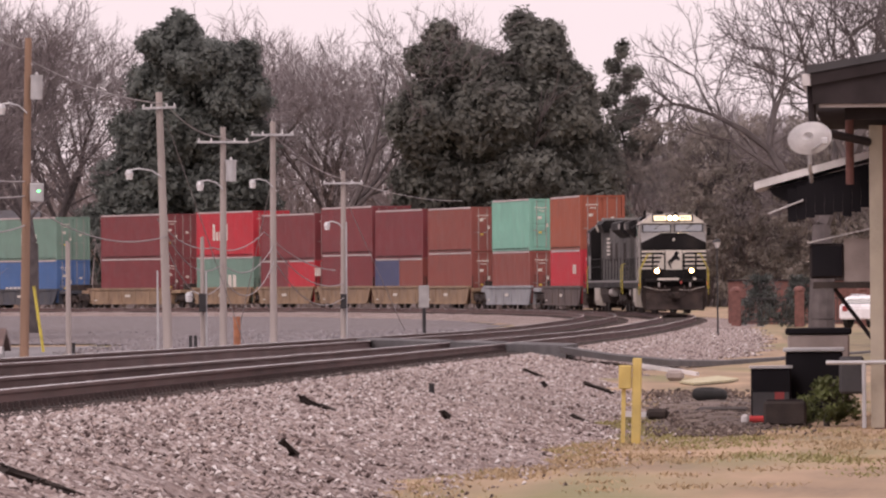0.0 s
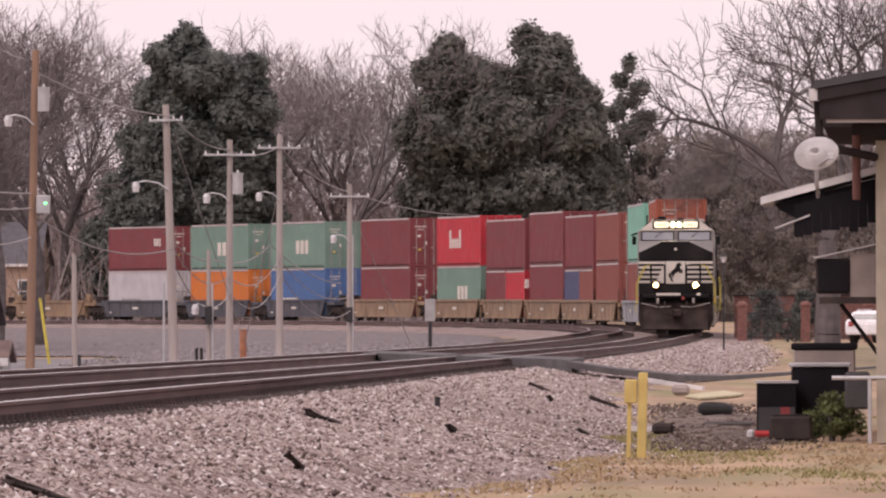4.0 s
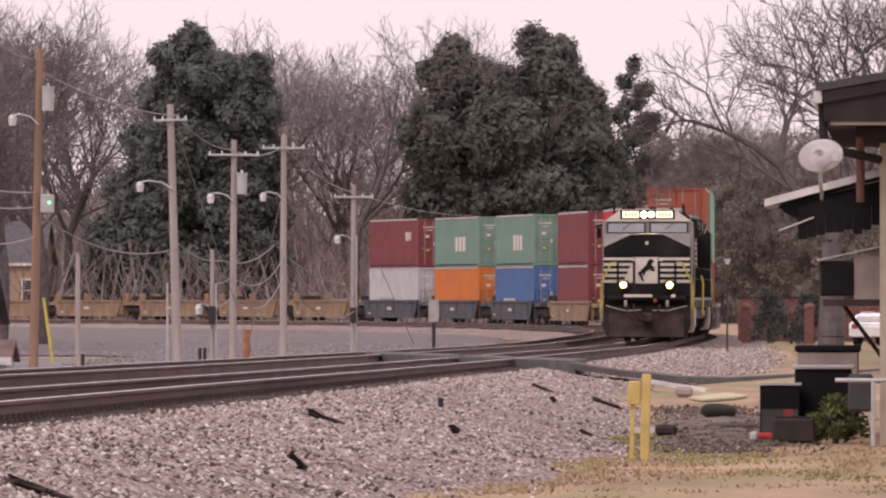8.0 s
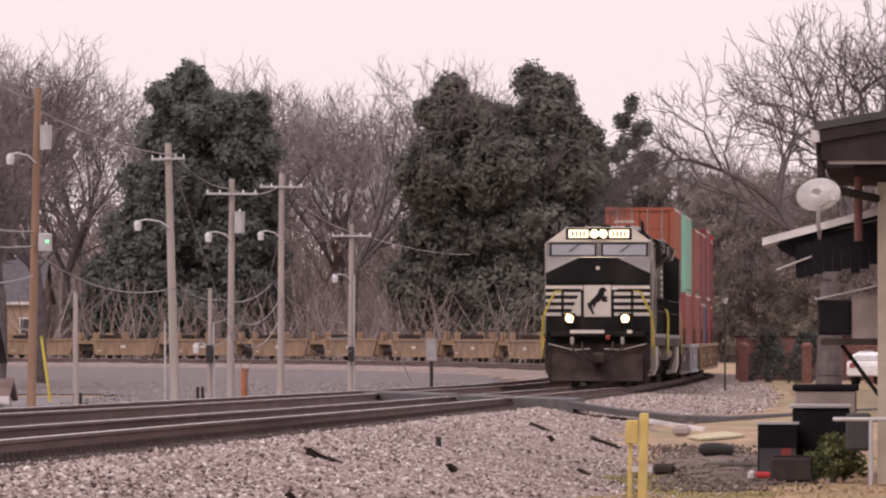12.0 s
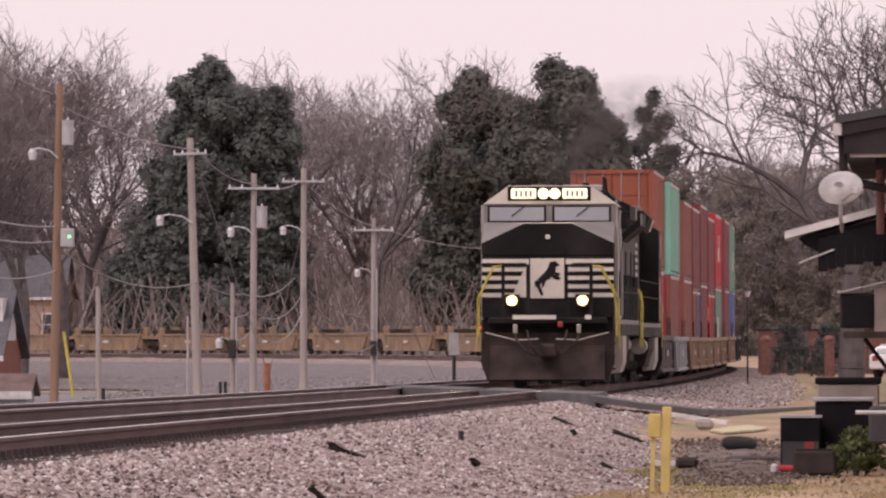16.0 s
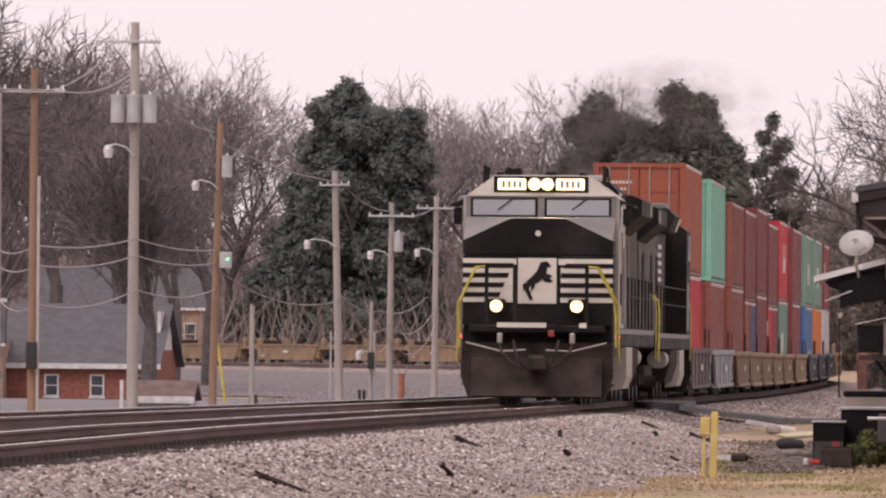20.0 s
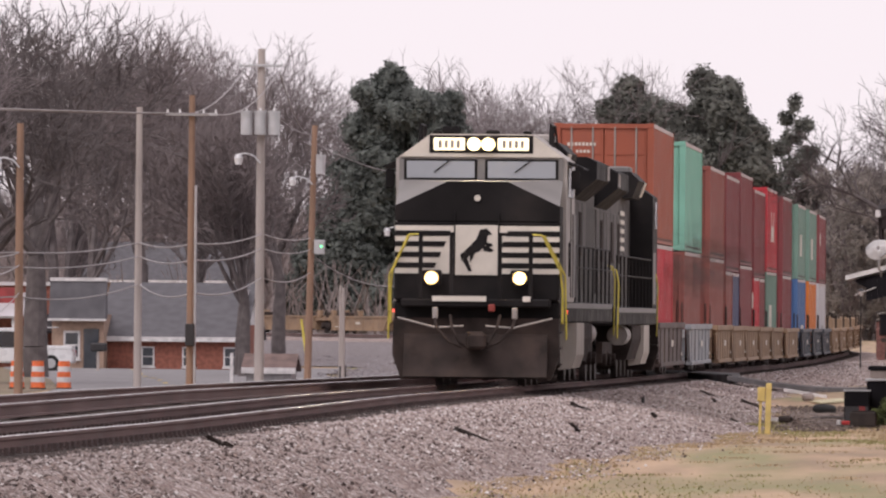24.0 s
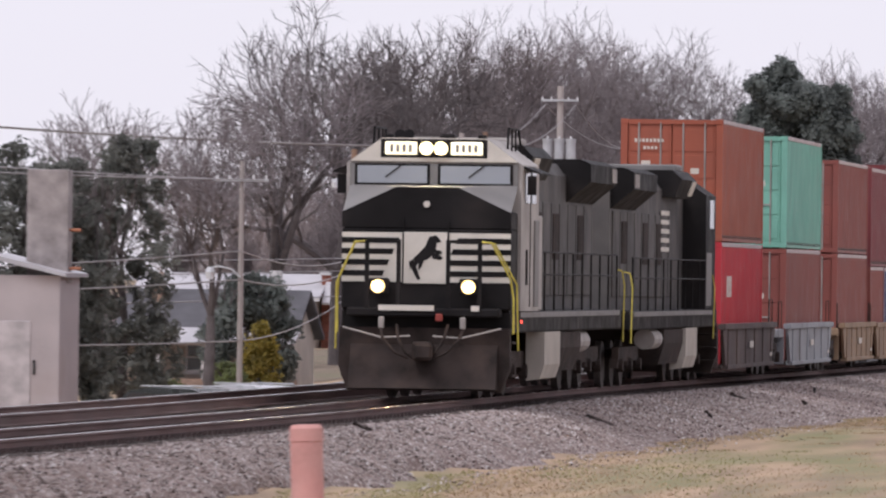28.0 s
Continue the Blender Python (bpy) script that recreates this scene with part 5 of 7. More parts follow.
MAGNOLIA = ((-0.8, 21.4, 1.4, 1.3), (-2.7, 20.3, 1.1, 0.9), (4.3, 19.7, 0.9, 0.8), (1.2, 18.9, 3.9, 1.7), (-1.9, 17.2, 3.0, 2.4), (3.6, 16.4, 2.6, 2.2), (-1.4, 13.4, 4.4, 3.2), (3.6, 12.6, 2.9, 3.2), (-3.4, 9.8, 4.0, 3.2), (2.6, 9.2, 3.9, 3.2), (-4.6, 6.2, 4.1, 3.2), (2.6, 5.6, 4.3, 3.2), (-6.5, 3.6, 3.4, 2.6), (-1.0, 3.2, 5.5, 2.8))
CEDAR = ((1.3, 21.3, 1.2, 1.2), (3.2, 20.7, 1.1, 1.0), (-4.8, 20.6, 1.1, 1.1), (-6.3, 18.9, 1.1, 1.0), (2.5, 18.4, 2.8, 2.4), (-3.1, 18.2, 3.1, 2.0), (5.2, 17.0, 1.5, 1.4), (4.2, 14.6, 3.4, 2.9), (-1.0, 14.6, 4.2, 3.1), (-6.1, 14.2, 2.6, 3.0), (6.4, 10.6, 2.5, 3.1), (2.0, 10.0, 4.2, 3.1), (-4.2, 9.6, 4.2, 3.2), (7.2, 6.0, 2.5, 3.0), (-6.6, 6.0, 3.0, 3.2), (0.0, 5.6, 4.8, 3.2), (2.5, 2.8, 6.0, 2.6))
PINE = ((0.0, 21.3, 0.5, 0.7), (-0.7, 20.0, 0.7, 0.5), (0.9, 19.4, 0.8, 0.5), (-0.2, 18.4, 1.0, 0.7), (-1.3, 17.2, 1.0, 0.6), (1.2, 16.8, 1.1, 0.7), (0.1, 15.6, 1.5, 0.9), (-1.5, 14.0, 1.2, 0.9), (1.4, 13.6, 1.4, 1.0), (0.0, 11.6, 2.0, 1.2))


def build_trees():
    tall = [bare_tree(11, 25.5, levels=7, spread=0.72, twig=0.02, trunk=0.5, fork=0.2, wide=0.4), bare_tree(23, 25, levels=7, spread=0.66, twig=0.02, trunk=0.46, fork=0.22, wide=0.36), bare_tree(37, 24, levels=7, spread=0.8, twig=0.02, trunk=0.46, fork=0.18, wide=0.42)]
    where = {0: (-63.0, 690, 30), 1: (-55.5, 702.5, 200), 2: (-33.0, 690, 80)}
    for k, (x, y, a) in where.items():
        plant(tall[k], x, y, a, 1.12 if k == 0 else 1.0)
    rnd = random.Random(9)
    # behind the curve
    for k, x, y, s in ((1, -70, 700, 1.12), (2, -51, 722, 0.97), (0, -42, 745, 1.03), (2, -36.5, 735, 0.9), (1, -29, 725, 0.86), (1, -79, 718, 0.6), (2, -86, 705, 0.5),
                       (1, -64, 750, 1.1), (2, -57, 742, 1.07), (0, -71, 745, 1.08), (2, -48, 765, 1.0), (1, -38, 765, 0.96), (0, -9, 760, 0.74), (1, -2, 770, 0.72), (2, 5, 745, 0.68), (0, 11, 725, 0.64), (2, -15, 785, 0.76), (1, 18, 700, 0.66)):
        plant_copy(tall[k], x, y, rnd.uniform(0, 360), s)
    # evergreens behind the curve
    plant(lobed_tree(5, 22.5, MAGNOLIA, "tall dark glossy evergreen magnolia with a knobbly crown", LEAF), -44.6, 694)
    plant(lobed_tree(6, 22.6, CEDAR, "broad dull-green evergreen with a ragged double crown", LEAF_DULL), -20.6, 690)
    plant(lobed_tree(9, 21.8, PINE, "slender pine with a sparse crown", LEAF_DULL, 0.17, 0.5), -13.9, 760)
    oak = leafy_tree(15, 13.0, 5.0, material=LEAF_BROWN, label="dull brown-green tree by the curve", clumps=230, per=50)
    plant(oak, -5, 800.0)
    for x, y, s in ((-9.0, 757.5, 1.3), (-4.6, 750, 1.24), (-0.5, 747.5, 1.32), (4.5, 740, 1.22), (10.5, 745, 1.16), (-12, 825, 1.15), (2, 812.5, 1.1), (8, 787.5, 1.0), (14, 775, 0.95), (19, 750, 1.0), (-20, 800, 1.0), (26, 750, 1.1)):
        plant_copy(oak, x, y, rnd.uniform(0, 360), s)
    # the bare tree beside the depot
    plant(bare_tree(51, 12.0, levels=7, spread=0.85, twig=0.009, trunk=0.4, fork=0.2, wide=0.34, label="spreading leafless tree beside the depot", twigs=BARK), 6.9, 250, 140)
    plant(bare_tree(52, 13.0, levels=6, spread=0.7, twig=0.01, trunk=0.36, fork=0.22, wide=0.36, label="spreading leafless tree beside the depot", twigs=BARK), 10.2, 277.5, 40)
    # woods along the street
    street = [bare_tree(61, 13.5, levels=7, spread=0.64, twig=0.018, trunk=0.36, fork=0.2, wide=0.4, twigs=DARK_TWIG), bare_tree(62, 12.5, levels=7, spread=0.6, twig=0.018, trunk=0.32, fork=0.2, wide=0.4, twigs=DARK_TWIG)]
    plant(street[0], -31.5, 335.0, 0)
    plant(street[1], -28.2, 375.0, 90)
    for k, x, y, s in ((0, -33.5, 375, 1.28), (1, -38, 375, 1.32), (0, -29.5, 406.2, 1.12), (1, -41, 412.5, 1.3), (0, -36, 431.2, 0.95), (1, -33, 397.5, 0.85), (0, -46, 400, 0.7), (1, -50, 431.2, 0.6), (1, -20.0, 282.5, 0.82), (0, -20.6, 287.5, 0.76),
                       (0, -55, 450, 0.5), (1, -60, 462.5, 0.5), (1, -48, 475, 0.7), (1, -74, 475, 0.5), (1, -57, 412.5, 0.5), (0, -64, 418.8, 0.5)):
        plant_copy(street[k], x, y, rnd.uniform(0, 360), s)
    # big trees by the shops
    plant(bare_tree(71, 15.4, levels=7, spread=0.78, twig=0.017, trunk=0.5, fork=0.18, wide=0.46, twigs=BARK, label="massive leafless tree with a dark trunk by the shops"), -26.0, 265, 30)
    plant(bare_tree(72, 13.4, levels=7, spread=0.78, twig=0.015, trunk=0.42, fork=0.18, wide=0.44, twigs=BARK, label="large leafless tree with a dark trunk by the street"), -25.1, 240, 110)
    plant(bare_tree(73, 12.8, levels=7, spread=0.62, twig=0.011, trunk=0.42, fork=0.24, wide=0.36, label="leafless tree forking low over its trunk"), -26.6, 234, 10)
    # by the houses
    plant(leafy_tree(81, 7.6, 2.0, label="dark ragged evergreen beside the shed", material=LEAF_DULL, clumps=240, per=90, size=0.1), -15.6, 103)
    plant(leafy_tree(82, 7.6, 1.3, label="dark ragged evergreen beside the shed", material=LEAF_DULL, clumps=170, per=80, size=0.1), -14.6, 118)
    plant(leafy_tree(80, 7.2, 1.2, label="dark ragged evergreen beside the shed", material=LEAF_DULL, clumps=200, per=90, size=0.1), -14.0, 104)
    plant(leafy_tree(83, 3.6, 1.3, label="dark evergreen before the pale house", clumps=110, per=60, size=0.14), -15.9, 150)
    plant(leafy_tree(84, 1.9, 0.58, "cone", "golden-yellow dwarf cypress beside the street", LEAF_GOLD, 90, 44, 0.09, "golden_cypress"), -14.14, 140)
    plant(bare_tree(85, 8.6, levels=7, spread=0.6, twig=0.009, trunk=0.18, label="leafless tree beside the houses"), -15.0, 136, 60)
    plant(bare_tree(86, 9.0, levels=6, spread=0.55, twig=0.01, trunk=0.18, label="leafless tree beside the houses"), -22.5, 158, 0)
    shrub = leafy_tree(91, 1.0, 0.6, "broad", "low dark-green rounded shrub", LEAF_BUSH, 60, 40, 0.06, "shrub")
    plant(shrub, 8.25, 111.9, 0, 0.6)
    for x, y, s in ((-13.0, 126.2, 0.6), (-14.2, 135, 0.7), (-15.0, 140, 0.9), (-16.2, 147.5, 0.8), (-13.9, 121.2, 0.8)):
        plant_copy(shrub, x, y, rnd.uniform(0, 360), s)
    cone = leafy_tree(93, 2.0, 1.0, "cone", "clipped conical yew by the fence", LEAF, 70, 40, 0.09, "conical_yew")
    plant(cone, 3.2, 380.6, 0, 1.1)
    plant_copy(cone, 4.9, 380.6, 60, 1.1)


def build_brush():
    """Tangled undergrowth behind the curve and by the street."""
    g = np.random.RandomState(21)
    vs, fs = [], []

    def patch(x0, x1, y0, y1, h, n, w):
        for _ in range(n):
            x, y = g.uniform(x0, x1), g.uniform(y0, y1)
            z = ground_at(x, y)
            hh = h * g.uniform(0.4, 1.1)
            dx, dy = g.normal(0, hh * 0.5, 2)
            o = len(vs)
            vs.extend([(x - w, y, z), (x + w, y, z), (x + dx + w * 0.4, y + dy, z + hh), (x + dx - w * 0.4, y + dy, z + hh)])
            fs.append((o, o + 1, o + 2, o + 3))
    patch(-95, -16, 681, 750, 6.0, 7000, 0.05)
    patch(-110, 40, 762, 862, 13.0, 15000, 0.07)
    patch(-16, 40, 750, 800, 9.0, 9000, 0.07)
    patch(-80, -40, 425, 475, 3.0, 2500, 0.03)
    ob = sheet_mesh("undergrowth", vs, fs, BRUSH)
    tagged(ob, "brown leafless undergrowth at the foot of the woods", "undergrowth", kind="stuff")


build_trees()
build_brush()


# ---- poles, wires, street ----
POLE_WOOD = mat("grey_pole_wood", (0.42, 0.37, 0.345), 0.9, 0, 0.18, 1.5, 40, 0.3, 30, stretch=(1, 1, 0.15))
POLE_BROWN = mat("brown_pole_wood", (0.31, 0.195, 0.135), 0.9, 0, 0.2, 1.5, 40, 0.3, 30, stretch=(1, 1, 0.15))
GALV = mat("galvanised_grey", (0.5, 0.5, 0.51), 0.5, 0.3, 0.1, 3, 30)
WIRE = mat("weathered_wire", (0.3, 0.28, 0.28), 0.6)
LAMP_GLASS = mat("lamp_glass", (0.75, 0.74, 0.74), 0.25, 0, 0.05, 3, 20)
GREEN_LED = mat("green_led", (0.1, 1.0, 0.3), 0.4, emit=3.0)
ORANGE_PIPE = mat("orange_marker", (0.42, 0.17, 0.09), 0.7, 0, 0.2, 4, 30)
DARK_IRON = mat("dark_iron", (0.03, 0.028, 0.03), 0.6)
SIGN_BACK = mat("sign_back", (0.36, 0.35, 0.35), 0.6)


def utility_pole(x, y, top, label, wood=None, radius=0.12, arm=None, trafos=0, lamp=None, lean=0.0, box_led=False, meter=False, z0=-0.6):
    """A tapered pole. arm: half length of the cross-arm; lamp: (height below top, reach, side)."""
    z0 = min(z0, ground_at(x, y))
    h = top - z0
    P = thing("utility_pole", label, "utility pole", "utility poles", pose(x, y, z0, 0, lean, 0))
    w = wood or POLE_WOOD
    part("pole", tubes(((0, 0, -0.4), (0, 0, h), radius, radius * 0.72), n=12), w, P)
    if arm:
        a = part("crossarm", box(-arm, -0.05 - radius, h - 0.5, arm, 0.03 - radius, h - 0.43, 0.01), GALV if arm < 1 else w, P)
        for f in (-0.92, -0.45, 0.45, 0.92):
            part("insulator", tubes(((f * arm, -radius, h - 0.43), (f * arm, -radius, h - 0.34), 0.028, 0.02), n=8), LAMP_GLASS, a)
    for k in range(trafos):
        ox = (0.26 if trafos == 1 else (k - 1) * 0.38)
        hz = h - (1.05 if trafos == 1 else 1.75)
        t = part("transformer", tubes(((ox, -0.22, hz - 0.62), (ox, -0.22, hz), 0.16), n=14), GALV, P, "pale grey transformer can")
        part("bushing", tubes(((ox, -0.22, hz), (ox, -0.22, hz + 0.12), 0.03), n=6), LAMP_GLASS, t)
        part("transformer_lid", tubes(((ox, -0.22, hz - 0.02), (ox, -0.22, hz + 0.04), 0.175), n=14), GALV, t)
    if lamp:
        dz, reach, side = lamp
        z = h - dz
        a = part("lamp_arm", pipe([(0, -radius, z - 0.15), (side * reach * 0.3, -radius, z + 0.05), (side * reach * 0.7, -radius, z + 0.12), (side * reach, -radius, z + 0.08)], 0.025), GALV, P)
        part("lamp_head", tubes(((side * reach, -radius, z + 0.1), (side * reach, -radius, z - 0.02), 0.07, 0.13), n=12), GALV, a)
        part("lamp_globe", tubes(((side * reach, -radius, z - 0.02), (side * reach, -radius, z - 0.2), 0.12, 0.09), n=12), LAMP_GLASS, a, "white glass lamp globe")
    if box_led:
        b = part("control_box", box(0.12, -0.3, h - 4.45, 0.48, -0.05, h - 3.95, 0.02), GALV, P, "pale control box with a green light")
        part("led", box(0.33, -0.31, h - 4.2, 0.4, -0.3, h - 4.14), GREEN_LED, b)
    if meter:
        part("meter_box", box(-0.1, -0.3, 1.2, 0.12, -0.1, 1.75, 0.02), DARK_IRON, P)
        part("conduit", tubes(((0.12, -0.12, 0), (0.12, -0.12, h * 0.7), 0.03), n=6), GALV, P)
    return P


def wire(a, b, sag, r=0.019, parent=None):
    pts = []
    for k in range(13):
        f = k / 12
        p = Vector(a).lerp(Vector(b), f)
        p.z -= sag * 4 * f * (1 - f)
        pts.append(p)
    ob = part("overhead_wire", pipe(pts, r, 4), WIRE)
    return tagged(ob, "thin sagging overhead cable strung between poles", "cable", "overhead wires")


def build_poles():
    utility_pole(-14.73, 248.8, 7.9, "brown wooden pole with a transformer and a control box", POLE_BROWN, 0.13, None, 1, (1.9, 0.7, -1), 1.2, True)
    utility_pole(-12.5, 270, 6.85, "leaning grey wooden pole with a street lamp", None, 0.14, 0.5, 0, (2.35, 0.95, -1), -1.6)
    utility_pole(-11.7, 281.2, 6.0, "grey wooden pole with a cross-arm, transformer and lamp", None, 0.12, 0.8, 1, (1.75, 0.7, -1), 0.4, meter=False)
    utility_pole(-12.55, 316.2, 6.8, "grey wooden pole with a street lamp", None, 0.13, 0.75, 0, (2.1, 0.7, -1), 0.2)
    utility_pole(-11.65, 341.2, 5.4, "grey wooden pole with a cross-arm and lamp", None, 0.12, 0.75, 0, (2.0, 0.6, -1), 0.2, meter=True)
    utility_pole(-13.5, 248.8, 2.3, "short grey service pole", None, 0.07)
    utility_pole(-14.1, 255, 2.4, "short grey service pole", None, 0.06)
    utility_pole(-11.85, 275, 2.6, "short grey service pole with a meter box", None, 0.08, lamp=(1.75, 0.4, -1), meter=True)
    utility_pole(-13.0, 272.5, 1.6, "short thin iron pipe post", GALV, 0.04)
    utility_pole(-10.7, 185, 8.7, "tall wooden pole carrying three transformers and a lamp", POLE_WOOD, 0.14, 0.62, 3, (3.0, 0.6, -1))
    utility_pole(-9.7, 155, 6.7, "brown wooden pole with a cross-arm and a meter box", POLE_BROWN, 0.1, 0.64, 0, None, meter=True)
    utility_pole(-15.1, 195, 7.3, "plain grey wooden pole by the road", POLE_WOOD, 0.12, None, z0=-1.1)
    utility_pole(-16.8, 180, 6.5, "reddish wooden pole with a small lamp", POLE_BROWN, 0.13, None, 0, (1.05, 0.6, -1), z0=-1.1)
    utility_pole(-10.5, 110, 5.2, "grey wooden pole with a cross-arm and street lamp", POLE_WOOD, 0.08, 0.66, 0, (2.7, 0.75, -1))
    # wires
    def run(tops, drop=0.0, dx=0.0, sag=0.35):
        for (x0, y0, z0), (x1, y1, z1) in zip(tops, tops[1:]):
            wire((x0 + dx, y0, z0 - drop), (x1 + dx, y1, z1 - drop), sag)
    line = [(-14.7, 248.8, 7.4), (-12.5, 270, 6.5), (-11.7, 281.2, 5.7), (-12.55, 316.2, 6.4), (-11.65, 341.2, 5.1), (-16, 525, 6.0)]
    run(line, 0.0, 0.0, 0.25)
    run(line[:5], 3.9, 0.0, 0.55)
    run(line[1:5], 4.4, 0.05, 0.8)
    run(line[1:5], 3.4, -0.3, 0.3)
    street = [(-34.0, 120, 2.6), (-16.8, 180, 3.0), (-15.1, 195, 3.4), (-9.7, 155, 3.1), (-10.7, 185, 3.6), (-14.73, 248.8, 4.0)]
    for drop, sag in ((0.0, 0.12), (0.4, 0.14), (1.2, 0.22)):
        run([street[0], street[1], street[2]], drop, 0, sag)
        run([street[2], street[3], street[4], street[5]], drop, 0.05, sag)
    for drop in (0.0, 0.35, 1.1):
        run([(-22.0, 72, 2.4), (-10.5, 110, 3.0 - drop), (-16.8, 180, 3.0)], drop, 0, 0.3)
    for z, side in ((8.1, -0.5), (8.1, 0.5)):
        run([(-30.0, 120, 7.2), (-9.7 + side, 155, 6.25), (-10.7 + side, 185, z), (-14.73, 248.8, 7.6)], 0, 0, 0.4)
    run([(-24.0, 60, 6.0), (-10.5 - 0.6, 110, 4.75)], 0, 0, 0.3)
    run([(-24.0, 62, 5.4), (-10.5 + 0.6, 110, 4.75)], 0, 0, 0.3)
    for (x, y, z), (x1, y1) in (((-12.5, 270, 6.0), (-10.8, 277.5)), ((-11.65, 341.2, 4.6), (-10.0, 352.5)), ((-12.55, 316.2, 4.9), (-14.6, 327.5))):
        o = part("guy_wire", pipe([(x, y, z), (x1, y1, -0.6)], 0.014, 4), WIRE)
        tagged(o, "straight guy wire bracing a pole", "cable", "guy wires")
    # markers between the tracks and the poles
    o = thing("marker_post", "short rusty orange marker pipe", "marker post", m=pose(-12.0, 291.2, ground_at(-12.0, 291.2)))
    part("pipe", tubes(((0, 0, -0.2), (0, 0, 1.0), 0.11), n=14), ORANGE_PIPE, o)
    part("cap", tubes(((0, 0, 1.0), (0, 0, 1.04), 0.12), n=14), ORANGE_PIPE, o)
    o = thing("track_sign", "small grey sign plate on a dark post beside the track", "sign", m=pose(-6.3, 296.2, -0.35))
    part("post", tubes(((0, 0, -0.3), (0, 0, 1.3), 0.06), n=8), DARK_IRON, o)
    part("plate", box(-0.17, -0.08, 0.72, 0.17, -0.05, 1.45, 0.02), SIGN_BACK, o)
    stub = None
    for x, y in ((-14.0, 254), (-13.85, 254), (-12.3, 276), (-12.15, 276)):
        if stub is None:
            stub = thing("iron_stub", "short dark iron stub post", "post", "iron stubs", pose(x, y, ground_at(x, y)))
            part("stub", tubes(((0, 0, -0.1), (0, 0, 0.5), 0.05), n=8), DARK_IRON, stub)
        else:
            copy_thing(stub, pose(x, y, ground_at(x, y)))


VERGE = mat("verge_turf", (0.2, 0.15, 0.105), 0.95, 0, 0.3, 1.2, 12, 0.4, 40, stain=(0.13, 0.15, 0.06), stain_scale=0.5, stain_amount=0.7)
OLIVE = mat("olive_turf", (0.235, 0.185, 0.11), 0.95, 0, 0.3, 0.8, 12, 0.4, 40, stain=(0.16, 0.16, 0.07), stain_scale=0.35, stain_amount=0.8, stretch=(1, 0.3, 1))
ROAD_LINE = mat("road_yellow", (0.5, 0.36, 0.1), 0.8, 0, 0.25, 3, 30)


def band(name, rows, material, lift):
    """A paved strip that follows the ground: rows of (y, x left, x right)."""
    ys = np.arange(rows[0][0], rows[-1][0] + 0.1, 3.0)
    lo, hi = (np.interp(ys, [r[0] for r in rows], [r[k] for r in rows]) for k in (1, 2))
    f = np.linspace(0, 1, 12)
    X = lo[:, None] + (hi - lo)[:, None] * f
    Y = np.repeat(ys[:, None], 12, 1)
    Z = ground_height(X.ravel(), Y.ravel()) + lift
    fs = [(i * 12 + k, i * 12 + k + 1, (i + 1) * 12 + k + 1, (i + 1) * 12 + k) for i in range(len(ys) - 1) for k in range(11)]
    return sheet_mesh(name, list(zip(X.ravel(), Y.ravel(), Z)), fs, material)


